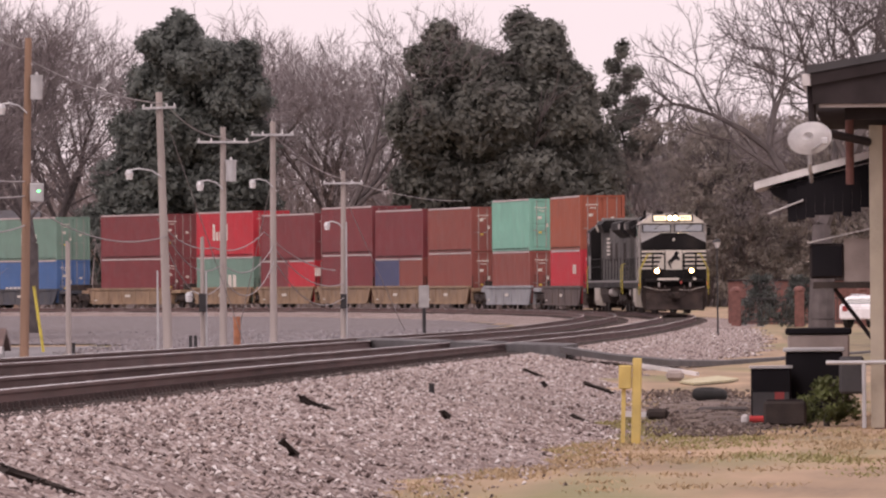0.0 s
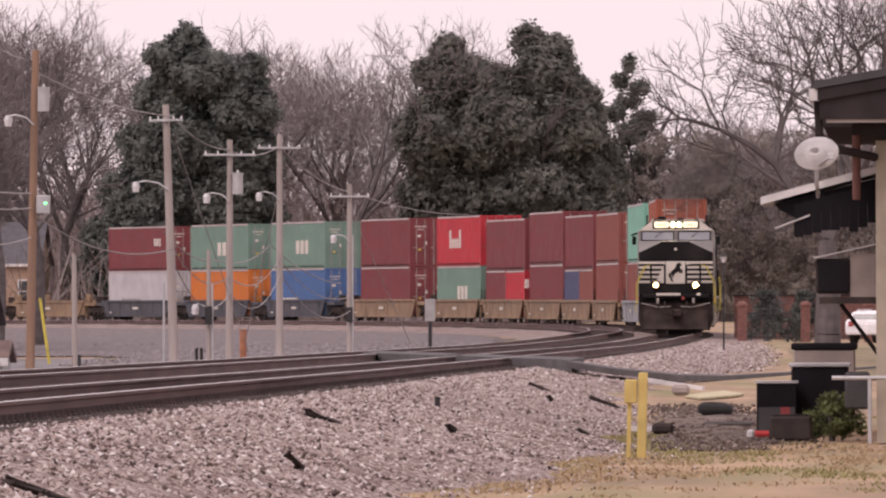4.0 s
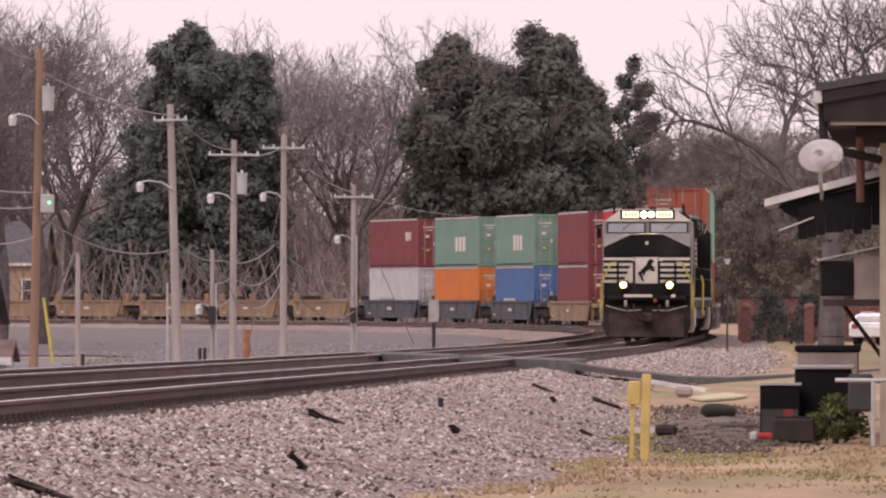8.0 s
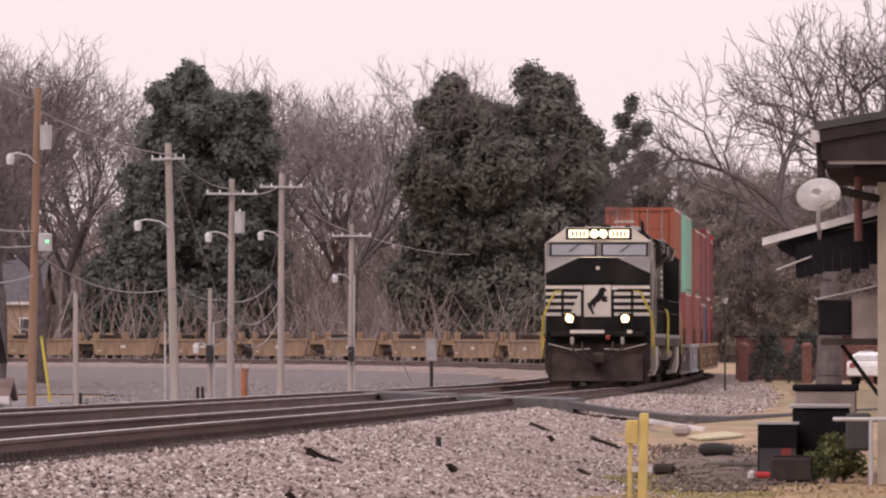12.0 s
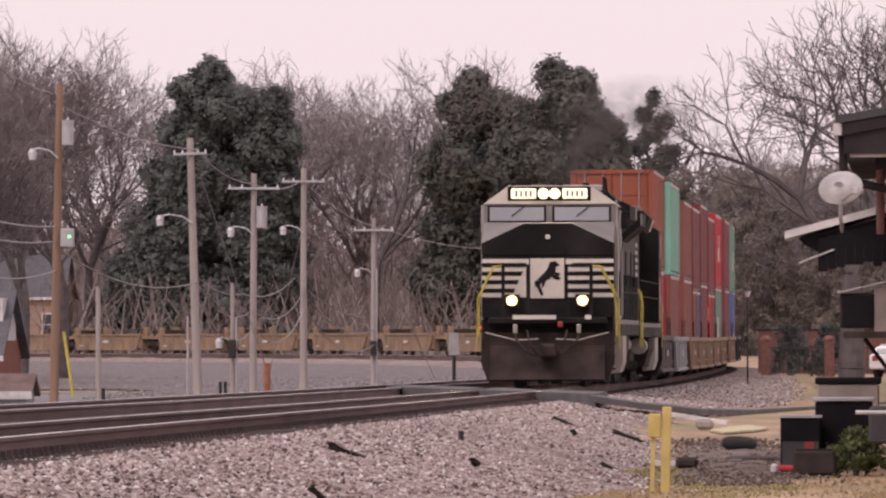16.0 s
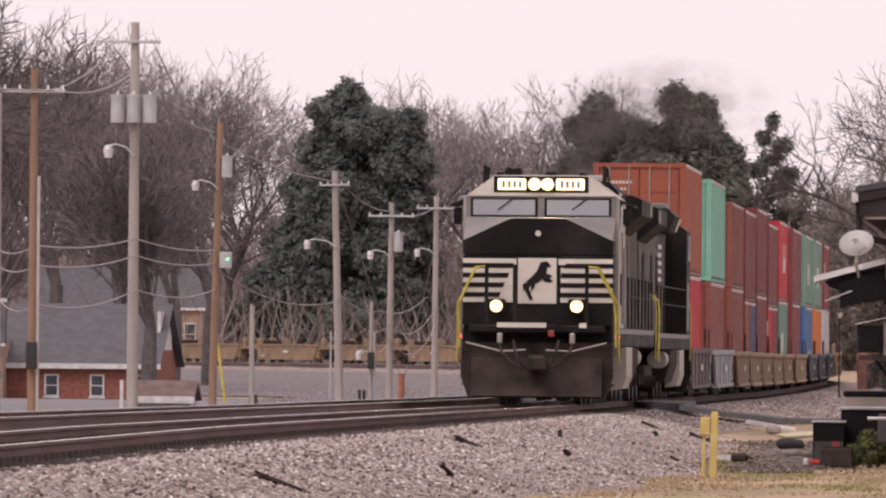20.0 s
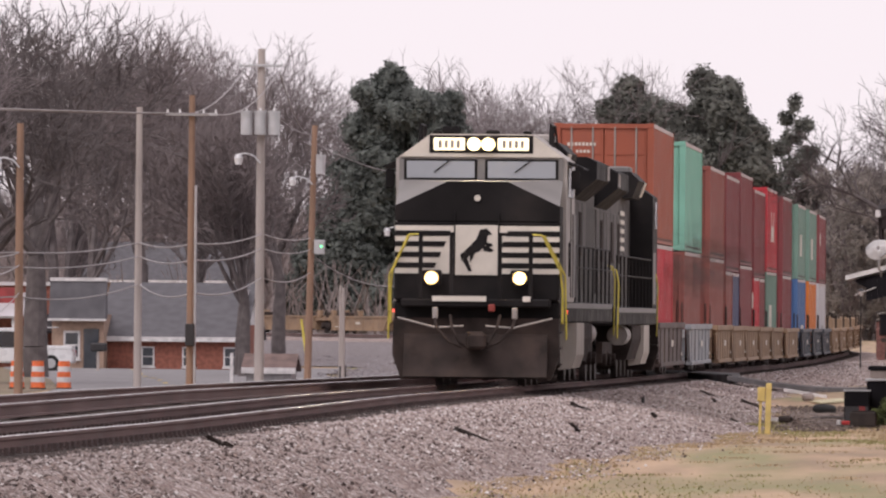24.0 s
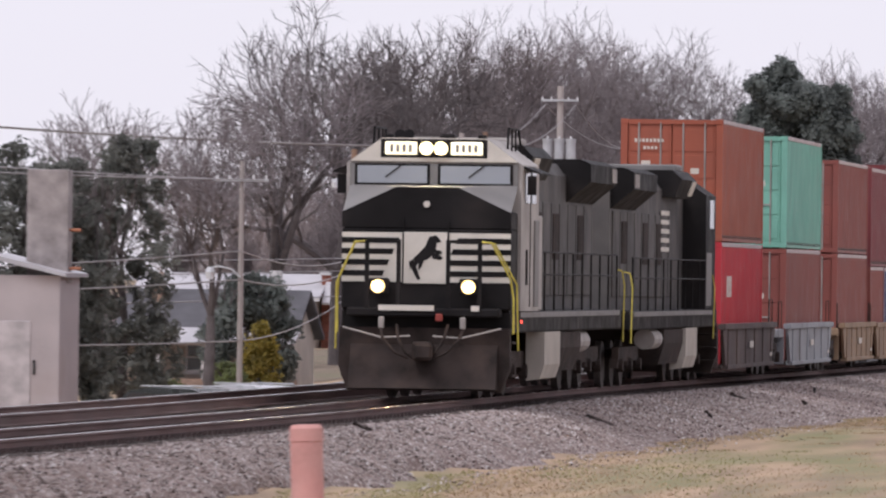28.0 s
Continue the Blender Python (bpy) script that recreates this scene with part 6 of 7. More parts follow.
def build_street():
    tagged(band("road", [(160, -12.5, -9.0), (180, -17.5, -9.3), (205, -18.8, -10), (222, -20.3, -11), (250, -23.8, -13), (290, -29.5, -17.5), (318, -33.5, -19), (336, -34, -20)], ROAD_GREY, 0.03), "worn pale-grey asphalt street beside the railway", "road", kind="structure")
    for y in range(186, 312, 9):
        x = float(np.interp(y, [186, 222, 250, 312], [-13.6, -16.6, -20, -27.5]))
        tagged(band("road_stripe", [(y, x - 0.08, x + 0.08), (y + 3.1, x - 0.08 - 0.3, x + 0.08 - 0.3)], ROAD_LINE, 0.045), "faded yellow centre stripe", "road marking", "road stripes", kind="structure")
    tagged(band("lawn", [(168, -26, -18), (200, -29, -19.0), (216, -31, -19.8), (240, -36, -22.5), (265, -42, -25.8), (300, -48, -30.5), (316, -50, -33)], VERGE, 0.02), "dull brown and green verge under the street trees", "grass", kind="structure")
    tagged(band("lawn", [(196, 7.0, 15), (212, 7.6, 16), (232, 7.8, 17), (262, 6.4, 17), (300, 5.2, 17), (330, 4.8, 17)], OLIVE, 0.02), "olive-brown winter turf beyond the crossing path", "grass", kind="structure")
    # gravel lot inside the curve
    xs, ys = np.linspace(-90, -8.4, 60), np.linspace(232, 650, 130)
    X, Y = np.meshgrid(xs, ys, indexing="ij")
    s, n = nearest(X.ravel(), Y.ravel())
    Z = ground_height(X.ravel(), Y.ravel()) + 0.04
    ny = len(ys)
    ok = ((n < -7.6) & (X.ravel() > np.interp(Y.ravel(), [232, 250, 290, 318, 340, 344], [-11.5, -13.5, -18.0, -19.5, -21, -200]))).reshape(X.shape)
    fs = [(i * ny + j, (i + 1) * ny + j, (i + 1) * ny + j + 1, i * ny + j + 1) for i in range(len(xs) - 1) for j in range(ny - 1) if ok[i, j] and ok[i + 1, j] and ok[i, j + 1] and ok[i + 1, j + 1]]
    tagged(sheet_mesh("gravel_lot", list(zip(X.ravel(), Y.ravel(), Z)), fs, FAR_STONE, smooth=True), "grey crushed-stone lot inside the curve", "gravel", kind="structure")
    # crossing path over the rails
    for a, b in ((-3.4, -0.9), (-0.6, 0.6), (0.9, 2.4)):
        o = sheet_mesh("crossing_panel", [(x + 0.15, y + 9 + x * -4.9, z - 0.13) for z in (-0.25, -0.01) for x, y in ((a, 182.5), (b, 182.5), (b, 189), (a, 189))], [(0, 1, 5, 4), (1, 2, 6, 5), (2, 3, 7, 6), (3, 0, 4, 7), (4, 5, 6, 7)], ASPHALT)
        tagged(o, "dark asphalt crossing panel between the rails", "crossing", "crossing panels", kind="structure")
    vs, fs = [], []
    for i, (x, y, z) in enumerate(((2.5, 179.4, -0.16), (3.3, 183.8, -0.34), (4.4, 190, -0.52), (5.2, 200, -0.62), (6.6, 215, -0.655), (9, 237.5, -0.66), (14, 268.8, -0.66))):
        vs += [(x, y - 1.4, z - 0.12), (x, y - 1.4, z), (x, y + 1.5, z), (x, y + 1.5, z - 0.12)]
        if i:
            o = 4 * (i - 1)
            fs += [(o, o + 4, o + 5, o + 1), (o + 1, o + 5, o + 6, o + 2), (o + 2, o + 6, o + 7, o + 3)]
    tagged(sheet_mesh("crossing_path", vs, fs, ASPHALT), "dark asphalt path running down from the crossing", "path", kind="structure")


BRICK = mat("red_brick", (0.27, 0.1, 0.07), 0.9, 0, 0.22, 6, 50, 0.4, 30)
BRICK_TAN = mat("tan_brick", (0.36, 0.25, 0.19), 0.9, 0, 0.15, 5, 50)
SLATE = mat("grey_shingle", (0.1, 0.096, 0.106), 0.85, 0, 0.15, 2.5, 25, 0.3, 20)
TRIM = mat("white_trim", (0.62, 0.6, 0.6), 0.6)
SIDING = mat("cream_siding", (0.5, 0.44, 0.38), 0.7, 0, 0.1, 2, 20)
DARK_GLASS = mat("dark_window", (0.04, 0.045, 0.055), 0.1, 0, 0.1, 2, 10, spec=0.8)
AWNING_RED = mat("dark_red_sign", (0.3, 0.05, 0.05), 0.7)
AWNING_BLACK = mat("black_canvas", (0.03, 0.025, 0.03), 0.8)
METAL_ROOF = mat("pale_metal_roof", (0.5, 0.48, 0.5), 0.5, 0.2, 0.1, 1, 20)


def window(parent, x, y, z, w, h, along="x", depth=-0.06):
    """A framed sash window, proud of the wall that faces -y (along x) or +x (along y)."""
    def bx(a0, b0, z0, a1, b1, z1):
        return box(x + a0, y + b0, z + z0, x + a1, y + b1, z + z1) if along == "x" else box(x - b1, y + a0, z + z0, x - b0, y + a1, z + z1)
    W = part("window", bx(0, depth, 0, w, depth + 0.05, h), TRIM, parent, "white-framed window")
    part("pane", bx(w * 0.12, depth - 0.012, h * 0.08, w * 0.88, depth, h * 0.48), DARK_GLASS, W)
    part("pane", bx(w * 0.12, depth - 0.012, h * 0.53, w * 0.88, depth, h * 0.93), DARK_GLASS, W)
    part("sill", bx(-0.05, depth - 0.05, -0.06, w + 0.05, depth + 0.05, 0), TRIM, W)
    return W


def gable_house(name, label, m, w, d, eave, ridge, wall, roof, over=0.3, ridge_along="x", category="building"):
    """Walls from x = 0..w, y = 0..d with a pitched roof."""
    H = thing(name, label, category, "buildings", m)
    bm = bmesh.new()
    if ridge_along == "x":
        add_prism(bm, [(0, -0.3), (d, -0.3), (d, eave), (d / 2, ridge - 0.1), (0, eave)], 0, w, "x")
    else:
        add_prism(bm, [(0, -0.3), (w, -0.3), (w, eave), (w / 2, ridge - 0.1), (0, eave)], 0, d, "y")
    part("wall", bm, wall, H)
    t = 0.14
    if ridge_along == "x":
        k = (ridge - eave) / (d / 2)
        part("roof", prism([(-over, eave - over * k), (d / 2, ridge), (d + over, eave - over * k), (d + over, eave - over * k + t), (d / 2, ridge + t), (-over, eave - over * k + t)], -over, w + over, "x"), roof, H)
        part("fascia", box(-over, -over - 0.04, eave - over * k - 0.06, w + over, -over, eave - over * k + t), TRIM, H)
    else:
        k = (ridge - eave) / (w / 2)
        part("roof", prism([(-over, eave - over * k), (w / 2, ridge), (w + over, eave - over * k), (w + over, eave - over * k + t), (w / 2, ridge + t), (-over, eave - over * k + t)], -over, d + over, "y"), roof, H)
        part("fascia", prism([(-over, eave - over * k - 0.06), (w / 2, ridge - 0.06), (w + over, eave - over * k - 0.06), (w + over, eave - over * k + t), (w / 2, ridge + t), (-over, eave - over * k + t)], -over - 0.04, -over), TRIM, H)
    return H


def build_buildings():
    Z = -0.6
    # long brick building with a grey roof
    B = gable_house("brick_building", "long low brick building with a grey shingle roof", pose(-29.3, 320, -1.03), 5.7, 9.0, 1.38, 3.55, BRICK, SLATE)
    for x in (1.5, 3.25, 5.0):
        window(B, x, 0, 0.1, 0.56, 0.86)
    part("gable_end", box(5.62, 2.2, 1.9, 5.74, 6.8, 3.4), TRIM, B, "white gable vent")
    # storefronts
    S = thing("shop_building", "brick storefront with a pale awning and a red sign", "building", "buildings", pose(-36.4, 320, -1.03))
    part("wall", box(0, 0, -0.3, 5.0, 8, 3.5), BRICK, S)
    part("parapet", box(-0.1, -0.1, 3.5, 5.1, 8.1, 3.65), TRIM, S)
    part("awning", prism([(-1.3, 2.1), (0, 3.1), (0, 3.2), (-1.35, 2.2)], 0.2, 3.7, "x"), METAL_ROOF, S, "pale ribbed metal awning")
    part("sign", box(2.2, -0.6, 2.5, 3.6, -0.52, 3.4), AWNING_RED, S, "dark red sign board")
    for x in (0.6, 2.0, 3.2):
        part("awning_post", box(x, -1.2, -0.1, x + 0.12, -1.08, 2.2), TRIM, S)
    part("side_awning", prism([(-0.9, 1.5), (0, 2.2), (0, 2.3), (-0.95, 1.6)], 3.8, 5.0, "x"), AWNING_BLACK, S, "black canvas awning")
    for x in (0.8, 2.2, 3.7):
        window(S, x, 0, 0.3, 0.9, 1.4)
    K = thing("tan_shop", "small tan brick shop with a shingled false front", "building", "buildings", pose(-31.45, 318.5, -1.03))
    part("wall", box(0, 0, -0.3, 2.2, 7, 2.3), BRICK_TAN, K)
    part("mansard", prism([(-0.35, 2.1), (0.1, 3.7), (0.5, 3.7), (0.5, 2.1)], -0.1, 2.3, "x"), SLATE, K, "steep shingled front")
    part("cornice", box(-0.1, 0.05, 3.7, 2.3, 0.55, 3.85), TRIM, K)
    part("sill_board", box(-0.15, -0.4, 2.02, 2.33, -0.3, 2.12), TRIM, K)
    window(K, 0.5, 0, 0.4, 0.7, 1.2)
    part("shop_door", box(1.35, -0.05, 0, 2.0, 0.02, 1.7), DARK_GLASS, K)
    # cream building behind the big trees
    C = gable_house("cream_building", "cream-walled building behind leafless trees", pose(-45.0, 318, -1.03), 8.5, 8, 2.4, 3.4, SIDING, METAL_ROOF)
    for x in (1.0, 3.6, 6.0):
        window(C, x, 0, 0.5, 0.8, 1.2)
    # sheds far down the street
    G = gable_house("small_shed", "small grey shed with a dull brown roof by the street", pose(-15.6, 235, -1.03), 1.5, 2.0, 0.55, 0.95, SIGN_BACK, mat("brown_felt_roof", (0.16, 0.11, 0.1), 0.9, 0, 0.2, 3, 30), 0.15)
    part("gate_frame", box(-0.5, -0.4, 0, -0.4, -0.3, 1.1), TRIM, G)
    # tan house at the left of the curve
    T = gable_house("tan_house", "tan house half hidden behind bare trees", pose(-70, 685, Z), 14, 10, 4.6, 7.6, BRICK_TAN, SLATE)
    window(T, 12.5, 0, 1.6, 1.0, 1.8)
    window(T, 9.0, 0, 1.6, 1.0, 1.8)
    # houses seen last: pale porch house, grey-roofed house
    H = gable_house("porch_house", "pale house with a grey-green roof and a deep porch", pose(-22.7, 170, -1.03), 5.2, 6.0, 1.55, 2.85, SIDING, SLATE)
    part("chimney", box(0.6, 2.0, 2.2, 0.95, 2.35, 3.5), BRICK_TAN, H)
    part("chimney", box(4.3, 2.2, 2.2, 4.65, 2.55, 3.6), TRIM, H, "white chimney")
    part("porch_roof", prism([(-1.6, 1.25), (0, 1.7), (0, 1.8), (-1.7, 1.33)], -0.2, 5.6, "x"), METAL_ROOF, H, "pale porch roof")
    for x in (0.0, 1.3, 2.7, 4.1, 5.3):
        part("porch_post", box(x, -1.5, 0, x + 0.1, -1.4, 1.3), TRIM, H)
    part("porch_floor", box(-0.1, -1.6, -0.1, 5.5, 0, 0.22), BRICK_TAN, H)
    for x in (0.5, 2.0, 3.8):
        window(H, x, 0, 0.4, 0.55, 0.95)
    part("pink_flag", box(5.15, -1.62, 0.9, 5.35, -1.6, 1.18), mat("pink_cloth", (0.75, 0.4, 0.45), 0.8), H, "small pink flag")
    H2 = gable_house("red_roof_house", "house with a dark red gable roof", pose(-26.8, 164, -1.03), 3.4, 6.0, 1.6, 3.6, SIDING, mat("dark_red_roof", (0.16, 0.05, 0.05), 0.8), ridge_along="y")
    window(H2, 0.9, 0, 0.5, 0.6, 0.9)
    part("porch_roof", prism([(-1.3, 1.3), (0, 1.65), (0, 1.75), (-1.4, 1.38)], -0.2, 3.5, "x"), SLATE, H2)
    for x in (0, 1.6, 3.2):
        part("porch_post", box(x, -1.2, 0, x + 0.1, -1.1, 1.35), TRIM, H2)
    # corrugated shed and equipment cabinet close to the track
    D = thing("signal_shed", "pale pink-grey metal equipment shed on a brick footing", "shed", "buildings", pose(-12.3, 75, Z))
    part("footing", box(-0.05, -0.05, -0.8, 3.05, 2.6, 0.18), BRICK, D)
    part("wall", box(0, 0, 0.18, 3.0, 2.55, 2.95, 0.01), mat("pale_metal_siding", (0.46, 0.4, 0.4), 0.6, 0, 0.08, 1, 20, stain=(0.36, 0.29, 0.27), stain_scale=0.8), D)
    part("roof", prism([(-0.15, 2.92), (1.5, 3.3), (3.15, 2.92), (3.15, 3.0), (1.5, 3.4), (-0.15, 3.0)], -0.2, 2.75), METAL_ROOF, D)
    part("door_hinge", box(2.45, -0.03, 0.9, 2.5, 0, 1.2), DARK_IRON, D)
    part("door", box(0.6, -0.025, 0.2, 2.4, 0, 2.0, 0.01), mat("pale_metal_door", (0.5, 0.45, 0.45), 0.6), D)
    M = thing("signal_cabinet", "tall weathered grey signal cabinet with pipe brackets", "cabinet", m=pose(-9.62, 76, 2.2))
    part("post", tubes(((0, 0.2, -3.7), (0, 0.2, 1.0), 0.09), n=10), GALV, M)
    part("case", box(-0.52, -0.25, 0, 0.36, 0.25, 2.35, 0.02), mat("weathered_zinc", (0.33, 0.29, 0.28), 0.7, 0.1, 0.25, 3, 30), M)
    for z in (0.3, 1.1):
        part("bracket", tubes(((0.34, -0.1, z), (0.6, -0.1, z), 0.035), n=8), ORANGE_PIPE, M)


CAR_GLASS = mat("car_glass", (0.02, 0.02, 0.025), 0.08, spec=0.8)
TYRE = mat("tyre_rubber", (0.02, 0.02, 0.02), 0.9, 0, 0.3, 5, 30, 0.3)


def build_car(name, label, paint, m, length=4.6, high=1.6, pickup=False):
    """A parked vehicle, nose towards +x."""
    C = thing(name, label, "car", "parked vehicles", m)
    h, w = length / 2, 0.9
    P = mat(name + "_paint", paint, 0.3, 0.1, 0.05, 1, 20)
    low = [(-h, 0.35), (h, 0.35), (h, 0.7), (h - 0.2, 0.92), (-h + 0.05, 0.95), (-h, 0.8)]
    body = bmesh.new()
    add_prism(body, low, -w, w, "y")
    bmesh.ops.bevel(body, geom=list(body.edges), offset=0.05, segments=2, affect="EDGES")
    part("body", body, P, C)
    cab = [(-h * 0.1, 0.93), (h * 0.5, 0.93), (h * 0.28, high), (-h * 0.02, high)] if pickup else [(-h + 0.1, 0.93), (h * 0.42, 0.93), (h * 0.12, high - 0.03), (-h * 0.55, high), (-h * 0.88, high - 0.1)]
    top = bmesh.new()
    add_prism(top, cab, -w + 0.12, w - 0.12, "y")
    bmesh.ops.bevel(top, geom=list(top.edges), offset=0.06, segments=2, affect="EDGES")
    c = part("cabin", top, P, C)
    cx = sum(p[0] for p in cab) / len(cab)
    for sy in (-1, 1):
        g = [(cx + (x - cx) * 0.86, 0.97 if z < 1 else high - 0.14) for x, z in cab]
        part("side_glass", prism(g, sy * (w - 0.115), sy * (w - 0.1)), CAR_GLASS, c)
    slopes = [("windscreen", (h * 0.5, 0.93), (h * 0.28, high)), ("rear_window", (-h * 0.1, 0.93), (-h * 0.02, high))] if pickup else [("windscreen", (h * 0.42, 0.93), (h * 0.12, high - 0.03)), ("rear_window", (-h + 0.1, 0.93), (-h * 0.88, high - 0.1))]
    for nm, (x0, z0), (x1, z1) in slopes:
        s = 1 if nm == "windscreen" else -1
        a, b = (x0 + (x1 - x0) * 0.14, z0 + (z1 - z0) * 0.14), (x0 + (x1 - x0) * 0.86, z0 + (z1 - z0) * 0.86)
        part(nm, prism([a, b, (b[0] + s * 0.015, b[1] + 0.008), (a[0] + s * 0.015, a[1] + 0.008)], -0.64, 0.64), CAR_GLASS, c)
    if pickup:
        part("bed_wall", box(-h + 0.05, -w, 0.9, -h * 0.12, w, 1.05, 0.02), P, C)
    for x in (-h * 0.62, h * 0.62):
        for sy in (-1, 1):
            t = part("wheel", tubes(((x, sy * (w - 0.2), 0.34), (x, sy * (w + 0.01), 0.34), 0.34), n=18), TYRE, C)
            part("rim", tubes(((x, sy * (w + 0.01), 0.34), (x, sy * (w + 0.02), 0.34), 0.2), n=12), GALV, t)
    for sy in (-0.65, 0.65):
        part("headlamp", box(h - 0.03, sy - 0.17, 0.66, h + 0.01, sy + 0.17, 0.82, 0.02), LAMP_GLASS, C)
        part("tail_lamp", box(-h - 0.01, sy - 0.12, 0.66, -h + 0.03, sy + 0.12, 0.88, 0.02), AWNING_RED, C)
    part("roof_bar", tubes(((-h * 0.7, 0.6, high + 0.03), (h * 0.05, 0.6, high + 0.03), 0.02), ((-h * 0.7, -0.6, high + 0.03), (h * 0.05, -0.6, high + 0.03), 0.02)), GALV, c)
    return C


def build_street_things():
    build_car("parked_hatchback", "dark green-black hatchback parked by the tracks", (0.03, 0.035, 0.035), pose(-9.9, 100, ground_at(-9.9, 100), 0, 0, -28), 4.0, 1.26)
    build_car("parked_estate", "silver-white estate car parked behind the dark one", (0.6, 0.6, 0.63), pose(-9.0, 105, ground_at(-9.0, 105), 0, 0, -40), 4.0, 1.27)
    build_car("pickup_truck", "white pickup truck parked before the shops", (0.72, 0.72, 0.73), pose(-30.8, 300, ground_at(-30.8, 300), 0, 0, 182), 4.7, 1.75, True)
    build_car("dark_parked_car", "dark saloon car under the evergreens", (0.02, 0.02, 0.022), pose(-13.9, 92, ground_at(-13.9, 92), 0, 0, 80), 4.2, 1.25)
    OR, WH = mat("barrel_orange", (0.75, 0.16, 0.05), 0.6), TRIM
    first = None
    for x, y in ((-20.9, 215), (-20.25, 215), (-19.55, 216)):
        if first is None:
            first = thing("traffic_barrel", "orange and white striped traffic barrel on a black base", "traffic barrel", "traffic barrels", pose(x, y, ground_at(x, y)))
            part("base", tubes(((0, 0, 0), (0, 0, 0.06), 0.26), n=16), TYRE, first)
            for k in range(5):
                part("band", tubes(((0, 0, 0.06 + k * 0.165), (0, 0, 0.225 + k * 0.165), 0.23 - k * 0.01, 0.22 - k * 0.01), n=16), WH if k % 2 else OR, first)
        else:
            copy_thing(first, pose(x, y, ground_at(x, y)))
    o = thing("mailbox", "dark mailbox on a short post by the street", "mailbox", m=pose(-27.5, 300, ground_at(-27.5, 300)))
    part("post", box(-0.05, -0.05, 0, 0.05, 0.05, 0.8), POLE_WOOD, o)
    part("box", box(-0.3, -0.15, 0.8, 0.35, 0.15, 1.15, 0.06), DARK_IRON, o)
    o = thing("yellow_stake", "leaning yellow marker stake among brush", "stake", m=pose(-19.0, 300, ground_at(-19.0, 300), 0, -8, 0))
    part("stake", tubes(((0, 0, -0.1), (0, 0, 2.2), 0.05), n=8), YELLOW, o)


build_poles()
build_street()
build_buildings()
build_street_things()


# ---- the depot and its yard ----
DEPOT_BRICK = mat("depot_brick", (0.18, 0.082, 0.07), 0.9, 0, 0.22, 6, 50, 0.4, 30)
DEPOT_TRIM = mat("depot_trim", (0.33, 0.28, 0.26), 0.8, 0, 0.15, 3, 30)
# brown boards, their colour deepened with the shade under the eaves
DEPOT_DARK = mat("shaded_brown_boards", (0.038, 0.031, 0.032), 0.9, 0, 0.25, 3, 30, spec=0.15)
ROOF_FELT = mat("dark_roof_felt", (0.065, 0.062, 0.066), 0.85, 0, 0.2, 2, 30)
DISH = mat("dish_white", (0.75, 0.74, 0.74), 0.5)
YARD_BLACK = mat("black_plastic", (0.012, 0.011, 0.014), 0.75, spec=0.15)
POST_YELLOW = mat("post_yellow", (0.56, 0.43, 0.15), 0.8, 0, 0.12, 4, 40, stain=(0.45, 0.3, 0.08), stain_scale=3)
LOG = mat("rotten_wood", (0.045, 0.034, 0.03), 0.95, 0, 0.3, 5, 50, 0.5, 30)
BOLLARD = mat("faded_red_concrete", (0.6, 0.3, 0.27), 0.85, 0, 0.12, 3, 40, stain=(0.66, 0.42, 0.38), stain_scale=2.0)
PLY = mat("pale_board", (0.5, 0.46, 0.3), 0.85, 0, 0.15, 3, 30)
CLOTH = mat("red_cloth", (0.55, 0.06, 0.06), 0.9)


